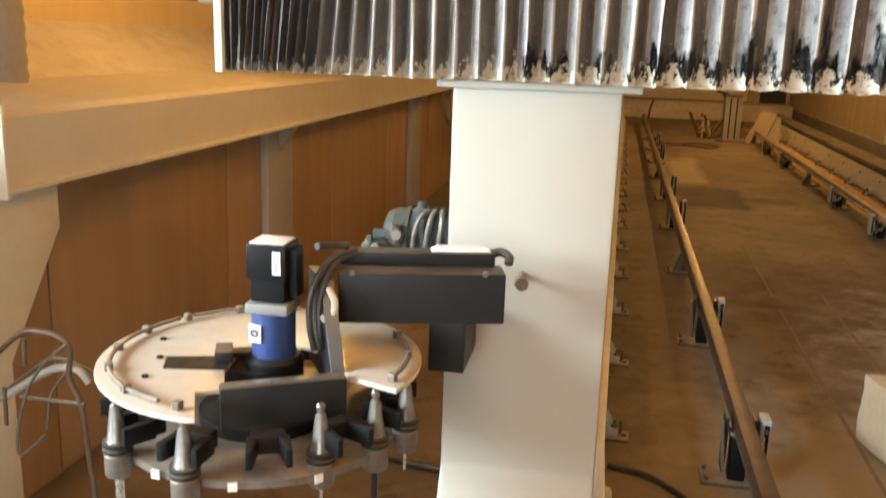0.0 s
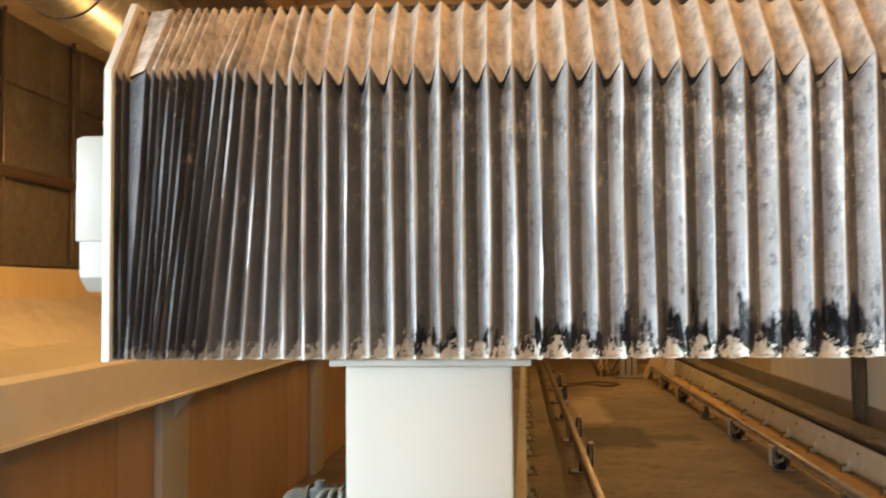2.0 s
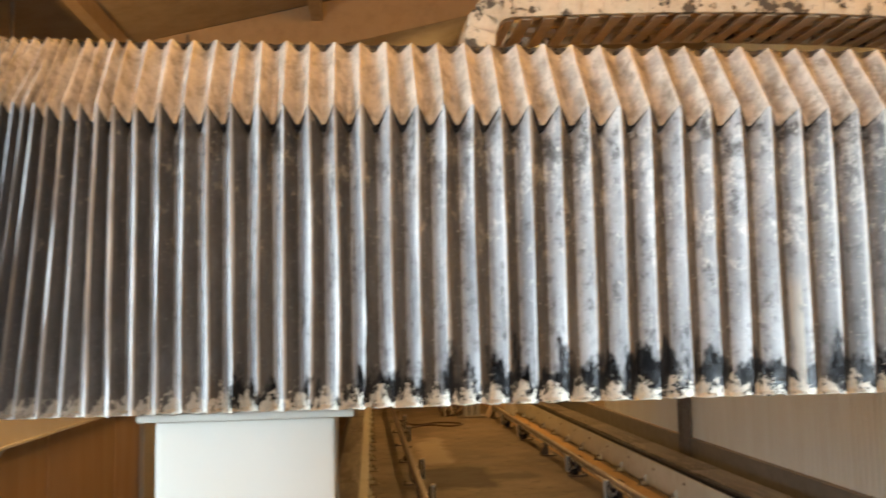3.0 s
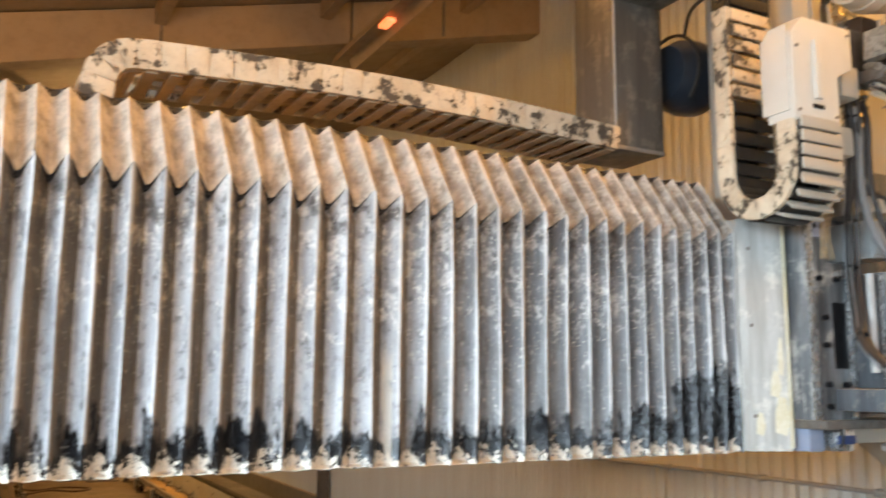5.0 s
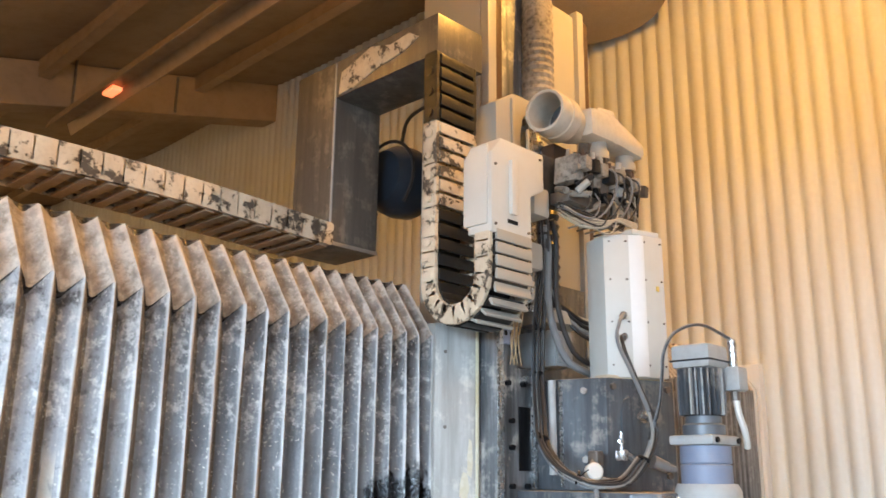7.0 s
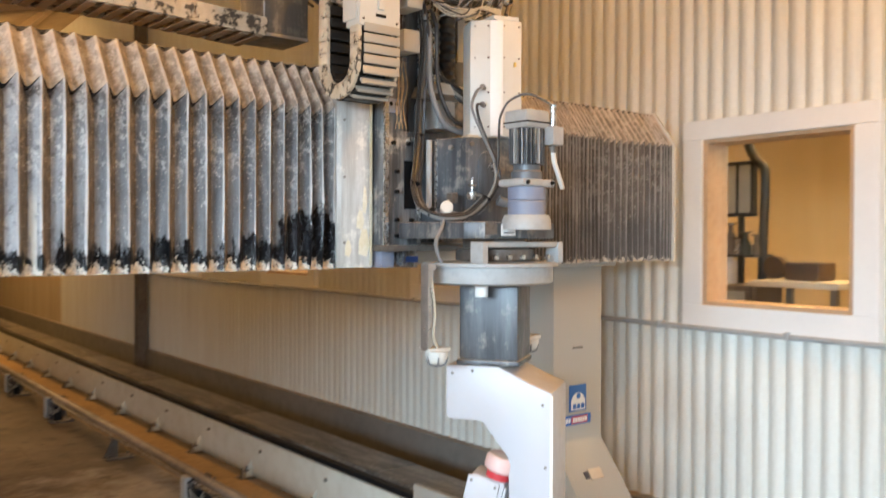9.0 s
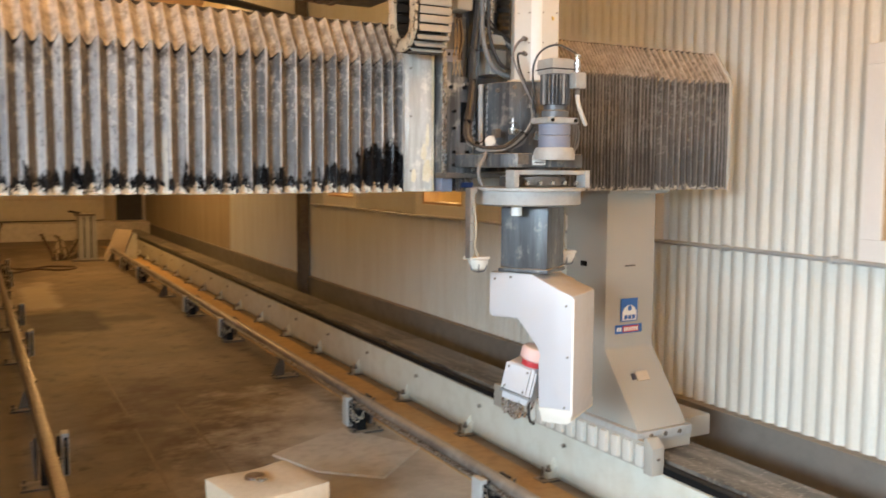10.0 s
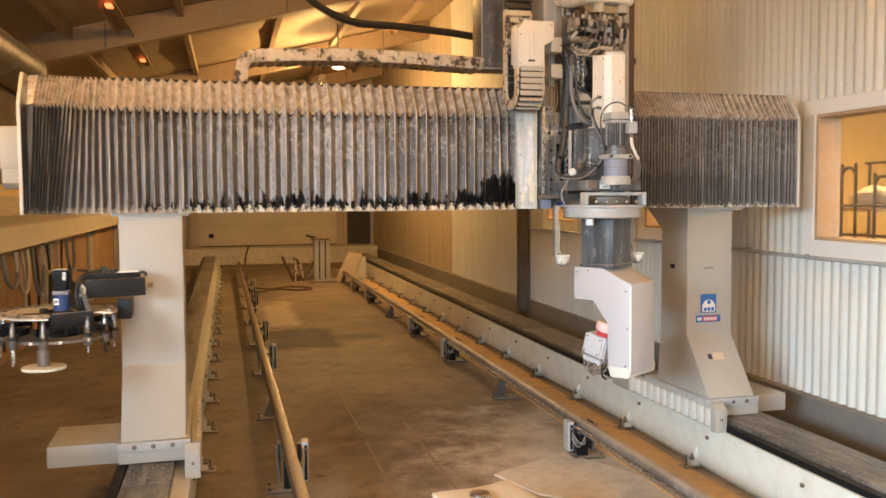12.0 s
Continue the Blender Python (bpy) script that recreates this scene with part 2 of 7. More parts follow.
        col = m.mix(m.math("MULTIPLY", rub, m.ramp(x, -0.62, -0.50)), col, (0.62, 0.54, 0.45))
        m.set(Base_Color=col, Roughness=m.ramp(fine, 0.3, 0.7, 0.5, 0.8), Specular_IOR_Level=0.3)
        return m.bump(m.math("ADD", m.math("MULTIPLY", fine, 0.4), m.math("MULTIPLY", m.noise(15, 3, 0.5), 2.0)), 0.006, 0.7).m
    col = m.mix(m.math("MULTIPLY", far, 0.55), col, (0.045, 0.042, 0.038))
    # grease
    reach = m.math("ADD", m.ramp(m.noise(13, 4, 0.6, m.stretch(1.0, 1.0, 0.45)), 0.34, 0.70, -0.04, 0.105), m.ramp(x, -0.75, 0.2, -0.13, 0.030))
    reach = m.math("ADD", reach, m.ramp(x, 1.45, 1.85, 0.0, 0.14))
    reach = m.math("ADD", reach, m.ramp(fine, 0.3, 0.7, -0.014, 0.014))
    grease = m.ramp(m.math("SUBTRACT", m.math("ADD", reach, 1.642), z), -0.016, 0.012)
    grease = m.math("MULTIPLY", grease, m.ramp(x, 2.5, 2.6, 1.0, 0.3))
    col = m.mix(grease, col, (0.006, 0.006, 0.007))
    # one run of pale paint down a fold
    run = m.math("MULTIPLY", m.math("LESS_THAN", m.math("ABSOLUTE", m.math("SUBTRACT", x, 0.893)), 0.008), m.ramp(m.noise(14, 4, 0.6, m.stretch(1.0, 1.0, 0.5)), 0.46, 0.54))
    run = m.math("MULTIPLY", run, m.ramp(z, 1.83, 1.87, 1.0, 0.0))
    col = m.mix(m.math("MULTIPLY", run, 0.85), col, (0.55, 0.52, 0.46))
    # pale flakes on the hem, higher in the valleys
    flake = m.noise(58, 5, 0.7)
    rise = m.math("ADD", m.math("MULTIPLY", y, 0.7), m.ramp(flake, 0.3, 0.7, -0.038, 0.026))
    hem = m.math("MULTIPLY", m.ramp(m.math("SUBTRACT", z, rise), 1.634, 1.641, 1.0, 0.0), m.ramp(m.noise(90, 3), 0.30, 0.42))
    hem = m.math("MULTIPLY", hem, m.ramp(x, -0.75, 0.1, 0.35, 1.0))
    col = m.mix(hem, col, (0.62, 0.58, 0.50))
    rough = m.math("ADD", m.ramp(fine, 0.3, 0.7, 0.27, 0.45), m.math("MULTIPLY", m.math("MAXIMUM", hem, headward), 0.35))
    rough = m.math("ADD", rough, m.ramp(x, 2.3, 2.4, 0.0, 0.2))
    m.set(Base_Color=col, Roughness=m.math("SUBTRACT", rough, m.math("MULTIPLY", grease, 0.12)), Specular_IOR_Level=m.ramp(m.math("MAXIMUM", headward, packed), 0.0, 1.0, 0.5, 0.2))
    dents = m.noise(15, 3, 0.5)
    return m.bump(m.math("ADD", m.math("MULTIPLY", fine, 0.6), m.math("MULTIPLY", dents, 2.0)), 0.006, 0.7).m


BELLOWS_LID = bellows_skin(True)
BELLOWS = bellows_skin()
# near-black fold gussets; they also stand in for shade in the edge pockets
GUSSET_SHADE = plain("black_gusset_and_pocket_shade", (0.022, 0.021, 0.022), 0.3, wear=0.5, dust=0.25, scale=30, bump=0.002, dark=(0.05, 0.044, 0.038))


def floor_concrete():
    m = Mat("dusty_concrete")
    x, y = m.axis(0), m.axis(1)
    big, mid, fine = m.noise(0.55, 6, 0.6), m.noise(2.3, 8, 0.68), m.noise(30, 8, 0.7)

    def patch(x0, x1, y0, y1, soft=0.12):
        """A stained or lightened bay with ragged edges."""
        u = m.math("ADD", x, m.ramp(mid, 0.3, 0.7, -soft, soft))
        v = m.math("ADD", y, m.ramp(m.noise(2.9, 6, 0.65), 0.3, 0.7, -2.5 * soft, 2.5 * soft))
        fac = 1.0
        for c, lo, hi, w in ((u, x0, x1, max(0.04, soft)), (v, y0, y1, max(0.12, 1.6 * soft))):
            fac = m.math("MULTIPLY", m.math("MULTIPLY", m.ramp(c, lo - w, lo + w), m.ramp(c, hi - w, hi + w, 1.0, 0.0)), fac)
        return fac

    col = m.mix(m.ramp(big, 0.35, 0.68), (0.14, 0.103, 0.068), (0.285, 0.222, 0.155))
    col = m.mix(m.ramp(mid, 0.5, 0.75, 0, 0.7), col, (0.37, 0.295, 0.205))
    col = m.mix(m.ramp(m.noise(0.9, 7, 0.72), 0.48, 0.70, 0, 0.65), col, (0.085, 0.056, 0.037))
    col = m.mix(m.ramp(m.noise(4.5, 8, 0.75), 0.55, 0.62, 0, 0.7), col, (0.08, 0.057, 0.04))
    col = m.mix(m.ramp(fine, 0.35, 0.75, 0, 0.4), col, (0.14, 0.105, 0.07))
    col = m.mix(m.math("MULTIPLY", patch(0.66, 1.50, 10.05, 11.5, 0.06), 0.92), col, (0.045, 0.030, 0.020))
    col = m.mix(m.math("MULTIPLY", patch(1.50, 2.05, 10.5, 11.0, 0.06), 0.75), col, (0.07, 0.048, 0.032))
    col = m.mix(m.math("MULTIPLY", patch(0.72, 1.15, 11.9, 14.8, 0.06), 0.75), col, (0.45, 0.37, 0.27))
    col = m.mix(m.math("MULTIPLY", patch(0.66, 1.0, 14.2, 21.0), 0.5), col, (0.10, 0.07, 0.045))
    col = m.mix(m.math("MULTIPLY", patch(0.30, 0.40, 1.0, 20.0, 0.03), 0.5), col, (0.16, 0.14, 0.115))
    # pale stone dust, lightened further for the light that falls there
    col = m.mix(m.math("MULTIPLY", patch(1.55, 3.0, 2.4, 6.4, 0.30), 0.78), col, m.mix(m.ramp(mid, 0.35, 0.65), (0.40, 0.34, 0.265), (0.66, 0.59, 0.49)))
    col = m.mix(m.math("MULTIPLY", patch(1.0, 2.0, 5.2, 7.6, 0.25), m.ramp(m.noise(3.1, 7, 0.7), 0.42, 0.58, 0.15, 0.85)), col, (0.095, 0.050, 0.032))
    # near floor brightened in the colour, in place of light on it
    col = m.mix(m.math("MULTIPLY", patch(0.22, 1.8, 0.4, 4.4, 0.3), 0.6), col, (0.42, 0.345, 0.25))
    wet = m.ramp(m.noise(0.35, 4, 0.5), 0.55, 0.68)
    m.set(Base_Color=col, Roughness=m.math("SUBTRACT", m.ramp(mid, 0.3, 0.75, 0.6, 0.92), m.math("MULTIPLY", wet, 0.15)))
    return m.bump(m.math("ADD", m.math("MULTIPLY", mid, 2.0), fine), 0.005, 0.6).m


FLOOR = floor_concrete()
SLAB = plain("pale_concrete_slab", (0.64, 0.585, 0.50), 0.8, wear=0.4, scale=4, bump=0.002, dark=(0.25, 0.2, 0.14))
BROWN_DIRT = plain("brown_dirt_strip", (0.56, 0.36, 0.16), 0.9, wear=0.5, scale=4, bump=0.006, dark=(0.27, 0.18, 0.09))


def wall_sheet(name, color, dirt):
    m = Mat(name)
    z = m.axis(2)
    streak = m.noise(3.0, 6, 0.6, m.stretch(2.0, 2.0, 0.25))
    col = m.mix(m.ramp(streak, 0.4, 0.75, 0, 0.5), color, dirt)
    col = m.mix(m.ramp(m.noise(40, 4), 0.4, 0.8, 0, 0.2), col, dirt)
    m.set(Base_Color=col, Roughness=m.ramp(streak, 0.3, 0.8, 0.35, 0.6), Metallic=0.0)
    return m.bump(m.noise(25, 3), 0.0008, 0.4).m


SHEET = wall_sheet("corrugated_sheet", (0.68, 0.69, 0.645), (0.52, 0.48, 0.40))
PLY = wall_sheet("brown_hardboard", (0.42, 0.27, 0.155), (0.33, 0.205, 0.115))
SMOOTH = wall_sheet("smooth_wall_board", (0.44, 0.37, 0.26), (0.33, 0.26, 0.17))
OCHRE = wall_sheet("ochre_plaster", (0.66, 0.50, 0.28), (0.52, 0.36, 0.18))
PLINTH = plain("grey_concrete_kerb", (0.18, 0.168, 0.15), 0.85, wear=0.45, dust=0.3, scale=3, bump=0.004)
BLANKET = plain("dark_tile_cladding", (0.10, 0.08, 0.06), 0.75, wear=0.4, dust=0.5, scale=5, bump=0.003, dark=(0.05, 0.04, 0.03))
ROOF = plain("tan_roof_lining", (0.33, 0.25, 0.16), 0.8, wear=0.45, scale=2, bump=0.01, dark=(0.17, 0.125, 0.08))
RAFTER = plain("dusty_rafter", (0.36, 0.26, 0.16), 0.7, wear=0.4, dust=0.4, scale=4, dark=(0.2, 0.14, 0.09))
CANVAS = plain("tan_canvas", (0.47, 0.37, 0.24), 0.8, wear=0.3, scale=30, bump=0.002, dark=(0.33, 0.25, 0.15))
DOOR_PAINT = plain("pale_gate_panel", (0.58, 0.52, 0.40), 0.5, wear=0.25, scale=3)
DARK_DOOR = plain("dark_doorway_leaf", (0.03, 0.028, 0.026), 0.6, wear=0.3, scale=3)


def speckled():
    m = Mat("spattered_way_cover")
    spots = m.ramp(m.noise(55, 3, 0.5), 0.60, 0.66)
    smear = m.noise(4, 6, 0.65, m.stretch(4.0, 0.6, 1.0))
    col = m.mix(m.ramp(smear, 0.4, 0.7), (0.075, 0.066, 0.058), (0.36, 0.33, 0.285))
    col = m.mix(m.math("MULTIPLY", spots, 0.45), col, (0.60, 0.55, 0.46))
    m.set(Base_Color=col, Roughness=m.ramp(smear, 0.3, 0.7, 0.32, 0.6), Metallic=0.3)
    return m.bump(spots, 0.001).m


WAY = speckled()


def clear_glass():
    m = Mat("dusty_window_glass")
    m.set(Base_Color=(0.95, 0.95, 0.93), Roughness=0.03, Transmission_Weight=1.0, IOR=1.45)
    return m.m


GLASS = clear_glass()


BRIGHT_PLATE = plain("scratched_pale_plate", (0.66, 0.63, 0.57), 0.4, 0.25, wear=0.3, dust=0.35, scale=9, dark=(0.45, 0.38, 0.28))
CHAIN_BROWN = plain("dusty_chain_bar", (0.42, 0.32, 0.21), 0.7, wear=0.5, dust=0.6, scale=14, bump=0.002)
FLOOR_PALE = plain("pale_joint_filler", (0.235, 0.18, 0.125), 0.85, wear=0.5, scale=6, bump=0.002)


def scraped(name, pale, mid, dark, metal=0.3):
    """Machined steel that rubbing, oil and stone dust have streaked up and down."""
    m = Mat(name)
    run = m.noise(9, 7, 0.65, m.stretch(2.4, 2.4, 0.22))
    blot, fine = m.noise(11, 6, 0.7), m.noise(70, 5, 0.65)
    col = m.mix(m.ramp(run, 0.38, 0.62), dark, mid)
    col = m.mix(m.ramp(m.math("ADD", blot, m.math("MULTIPLY", run, 0.5)), 0.78, 0.92, 0, 0.85), col, pale)
    col = m.mix(m.ramp(fine, 0.55, 0.75, 0, 0.45), col, dark)
    col = m.mix(m.math("MULTIPLY", m.up(), 0.85), col, DUST)
    m.set(Base_Color=col, Metallic=metal, Roughness=m.ramp(blot, 0.3, 0.75, 0.28, 0.6))
    return m.bump(m.math("ADD", fine, blot), 0.0012, 0.6).m


SCRAPED = scraped("scraped_slide_steel", (0.62, 0.60, 0.55), (0.27, 0.285, 0.30), (0.08, 0.085, 0.09))
SCRAPED_PALE = scraped("chipped_pale_cover", (0.72, 0.71, 0.64), (0.50, 0.515, 0.50), (0.33, 0.325, 0.30), 0.1)
CASTING = scraped("dusty_slate_casting", (0.33, 0.31, 0.28), (0.125, 0.14, 0.155), (0.06, 0.066, 0.075), 0.15)
PEELED = plain("peeled_yellowed_paint", (0.55, 0.50, 0.33), 0.5, wear=0.6, scale=30, dark=(0.7, 0.69, 0.62))
CAKED_GREY = plain("grey_dust_crust", (0.38, 0.35, 0.30), 0.85, wear=0.85, dust=0.6, scale=22, bump=0.004, dark=(0.06, 0.052, 0.045), spots=0.4)
# dusty cable, its gold raised to stand in for lamplight under the chain
CHAIN_GOLD = plain("golden_lamplit_dusty_cable", (0.60, 0.45, 0.26), 0.7, wear=0.6, dust=0.3, scale=18, bump=0.003, dark=(0.14, 0.09, 0.05))
HANGER = scraped("galvanised_hanger_sheet", (0.27, 0.245, 0.205), (0.145, 0.135, 0.12), (0.10, 0.094, 0.084), 0.3)
GUTTER = plain("gutter_cream_paint", (0.72, 0.68, 0.58), 0.45, wear=0.18, dust=0.4, scale=3, dark=(0.52, 0.42, 0.29))
PIPE = plain("dust_coated_pipe", (0.13, 0.105, 0.09), 0.5, 0.2, wear=0.8, dust=0.5, scale=6, bump=0.002, dark=(0.33, 0.29, 0.255), spots=0.45)
MANIFOLD = plain("dust_white_moulding", (0.58, 0.545, 0.465), 0.7, wear=0.3, dust=0.5, scale=16, bump=0.003, dark=(0.30, 0.26, 0.20))
TAPER = plain("dull_tool_steel", (0.27, 0.26, 0.25), 0.36, 0.75, wear=0.5, dust=0.3, scale=30, dark=(0.10, 0.09, 0.08))


# ---- building helpers ----
def box(x0, y0, z0, x1, y1, z1, bevel=0.0, bm=None):
    bm = bm or bmesh.new()
    m = Matrix.LocRotScale(((x0 + x1) / 2, (y0 + y1) / 2, (z0 + z1) / 2), None, (abs(x1 - x0), abs(y1 - y0), abs(z1 - z0)))
    made = bmesh.ops.create_cube(bm, size=1.0, matrix=m)["verts"]
    if bevel:
        edges = list({e for v in made for e in v.link_edges})
        bmesh.ops.bevel(bm, geom=edges, offset=bevel, segments=2, affect="EDGES", profile=0.6)
    return bm


def rod(p0, p1, r, r2=None, seg=16, bm=None):
    """A round bar or cone from p0 to p1."""
    bm = bm or bmesh.new()
    p0, p1 = Vector(p0), Vector(p1)
    way = p1 - p0
    m = Matrix.Translation((p0 + p1) / 2) @ way.to_track_quat("Z", "Y").to_matrix().to_4x4()
    bmesh.ops.create_cone(bm, cap_ends=True, segments=seg, radius1=r, radius2=r if r2 is None else r2, depth=way.length, matrix=m)
    return bm


def prism(outline, axis, a, b, bevel=0.0, bm=None):
    """An outline in the two other axes (yz for x, xz for y, xy for z), drawn out from a to b."""
    bm = bm or bmesh.new()

    def at(u, v, w):
        return {"x": (w, u, v), "y": (u, w, v), "z": (u, v, w)}[axis]

    low = [bm.verts.new(at(u, v, a)) for u, v in outline]
    high = [bm.verts.new(at(u, v, b)) for u, v in outline]
    faces = [bm.faces.new(low), bm.faces.new(high)]
    for i in range(len(low)):
        j = (i + 1) % len(low)
        faces.append(bm.faces.new((low[i], low[j], high[j], high[i])))
    bmesh.ops.recalc_face_normals(bm, faces=faces)
    if bevel:
        edges = list({e for f in faces for e in f.edges})
        bmesh.ops.bevel(bm, geom=edges, offset=bevel, segments=2, affect="EDGES", profile=0.6)
    return bm


def lathe(outline, x, y, seg=24, bm=None):
    """An outline of radius and height turned round an upright axis."""
    bm = bm or bmesh.new()
    rings = []
    for r, z in outline:
        rings.append([bm.verts.new((x + r * math.cos(k * math.tau / seg), y + r * math.sin(k * math.tau / seg), z)) for k in range(seg)])
    faces = []
    for lo, hi in zip(rings, rings[1:]):
        for k in range(seg):
            faces.append(bm.faces.new((lo[k], lo[(k + 1) % seg], hi[(k + 1) % seg], hi[k])))
    faces += [bm.faces.new(rings[0]), bm.faces.new(rings[-1])]
    bmesh.ops.recalc_face_normals(bm, faces=faces)
    return bm


def smooth_line(points, steps=6):
    """A Catmull-Rom line through the points."""
    pts = [Vector(p) for p in points]
    pts = [2 * pts[0] - pts[1]] + pts + [2 * pts[-1] - pts[-2]]
    out = []
    for a, b, c, d in zip(pts, pts[1:], pts[2:], pts[3:]):
        for k in range(steps):
            t = k / steps
            out.append(0.5 * (2 * b + (c - a) * t + (2 * a - 5 * b + 4 * c - d) * t * t + (3 * b - a - 3 * c + d) * t ** 3))
    return out + [pts[-2]]


def tube(points, r, seg=8, steps=6, bm=None, ribs=0.0):
    """A hose or cable along a soft line; ribs: swelling of every other ring."""
    bm = bm or bmesh.new()
    line = smooth_line(points, steps) if steps > 1 else [Vector(p) for p in points]
    side, rings = None, []
    for i, p in enumerate(line):
        way = (line[min(i + 1, len(line) - 1)] - line[max(i - 1, 0)]).normalized()
        if side is None:
            side = way.orthogonal().normalized()
        side = (side - way * side.dot(way)).normalized()
        other = way.cross(side)
        rr = r * (1 + ribs * (i % 2))
        rings.append([bm.verts.new(p + rr * (side * math.cos(k * math.tau / seg) + other * math.sin(k * math.tau / seg))) for k in range(seg)])
    for lo, hi in zip(rings, rings[1:]):
        for k in range(seg):
            bm.faces.new((lo[k], lo[(k + 1) % seg], hi[(k + 1) % seg], hi[k]))
    bm.faces.new(list(reversed(rings[0])))
    bm.faces.new(rings[-1])
    return bm


def turned(bm, m):
    bmesh.ops.transform(bm, matrix=m, verts=bm.verts)
    return bm


def mesh_of(name, bm, material, smooth=True):
    me = bpy.data.meshes.new(name)
    bm.normal_update()
    if smooth:
        for f in bm.faces:
            f.smooth = True
        for e in bm.edges:
            e.smooth = len(e.link_faces) == 2 and e.calc_face_angle(0.0) < 0.6
    bm.to_mesh(me)
    bm.free()
    me.materials.append(material)
    return me


def part(name, bm, material, parent, label="", smooth=True):
    ob = new(name, mesh_of(name, bm, material, smooth))
    ob.parent = parent
    return tagged(ob, label)


def thing(name, label, category, m=None, group=""):
    ob = new(name)
    ob.empty_display_size = 0.1
    ob.matrix_world = m if m is not None else Matrix()
    return tagged(ob, label, category, group)


def setting(name, bm, material, label, category="", smooth=False):
    ob = new(name, mesh_of(name, bm, material, smooth))
    return tagged(ob, label, category or name.split("_")[0], kind="structure")


# ---- the hall ----
XW, XL, Y_BACK, Y_END, EAVE = 4.15, -2.10, -4.0, 24.0, 5.2
WINDOWS = [(1.94, 2.74), (4.37, 5.21), (6.90, 7.72), (9.50, 10.38)]
W_LOW, W_HIGH = 1.43, 2.28
KERB = 0.35


def floor_sheet():
    setting("floor", box(-5, -9, -0.2, 8, 26, 0), FLOOR, "brown dusty worn concrete floor")
    setting("pale_slab", prism([(1.80, 5.13), (2.39, 5.46), (2.68, 4.85), (2.25, 4.45), (1.95, 4.72)], "z", 0, 0.012), SLAB, "pale flat concrete slab let into the floor", "floor")
    setting("dirt_strip", box(2.68, 1.0, 0, 3.05, 21, 0.006), BROWN_DIRT, "strip of brown rusty dirt beside the rail beam", "floor")
    # dark strip laid on the floor in place of shade behind the beam
    setting("dirt_trough", box(3.56, 1.0, 0, 4.07, 21, 0.005), STAND, "dark floor strip painted for the shade between rail beam and kerb", "floor")
    seam = bmesh.new()
    for x, y0, y1 in ((1.13, 3.0, 6.1), (1.135, 6.4, 8.2), (1.50, 4.6, 6.6), (1.95, 7.4, 8.0)):
        box(x, y0, 0, x + 0.018, y1, 0.003, bm=seam)
    setting("floor_seam", seam, FLOOR_PALE, "pale filled joints in the concrete floor", "floor")


def corrugated(y0, y1, z0, z1, bm, pitch=0.09, depth=0.011):
    n = max(2, round((y1 - y0) / pitch) * 8)
    cols = []
    for i in range(n + 1):
        y = y0 + (y1 - y0) * i / n
        x = XW + depth - 2 * depth * (1 - ((1 - math.cos(math.tau * y / pitch)) / 2) ** 1.7)
        cols.append((bm.verts.new((x, y, z0)), bm.verts.new((x, y, z1))))
    for (a, b), (c, d) in zip(cols, cols[1:]):
        bm.faces.new((a, b, d, c))


def right_wall():
    sheet, core = bmesh.new(), bmesh.new()
    edges = [Y_BACK]
    for a, b in WINDOWS:
        edges += [a, b]
    edges.append(15.3)
    for i, (a, b) in enumerate(zip(edges, edges[1:])):
        spans = [(KERB - 0.015, EAVE)] if i % 2 == 0 else [(KERB - 0.015, W_LOW), (W_HIGH, EAVE)]
        for z0, z1 in spans:
            corrugated(a, b, z0, z1, sheet)
            box(XW + 0.02, a, z0, XW + 0.16, b, z1, bm=core)
    ob = setting("wall_right", sheet, SHEET, "cream corrugated steel wall cladding", "wall", smooth=True)
    mod = ob.modifiers.new("thick", "SOLIDIFY")
    mod.thickness = 0.002
    setting("wall_right_core", core, SMOOTH, "plain inner layer of the clad wall", "wall")
    setting("wall_right_far", box(XW - 0.02, 15.3, KERB - 0.015, XW + 0.16, Y_END, EAVE), SMOOTH, "smooth ochre-lit board wall", "wall")
    setting("kerb_right", box(XW - 0.07, Y_BACK, 0, XW + 0.16, Y_END, KERB, 0.008), PLINTH, "grey concrete kerb under the clad wall", "kerb")
    conduit = tube([(XW - 0.05, y, 1.312 + 0.004 * math.sin(y * 2.1)) for y in np.arange(-3.5, 11.4, 0.5)], 0.013, 8, 2)
    ob = setting("conduit", conduit, GREY_PAINT, "thin dusty conduit along the clad wall", "pipe", smooth=True)
    for y in np.arange(-3.0, 11.0, 0.75):
        part("pipe_clip", box(XW - 0.066, y - 0.012, 1.293, XW - 0.008, y + 0.012, 1.331, 0.004), GREY_PAINT, ob)
    outline = [(3.99, 11.05), (4.11, 11.05), (4.11, 11.07), (4.06, 11.07), (4.06, 11.18), (4.11, 11.18), (4.11, 11.20), (3.99, 11.20), (3.99, 11.18), (4.04, 11.18), (4.04, 11.07), (3.99, 11.07)]
    post = setting("steel_column", prism(outline, "z", 0, EAVE), IRON, "dark steel column against the wall", "column")
    return post


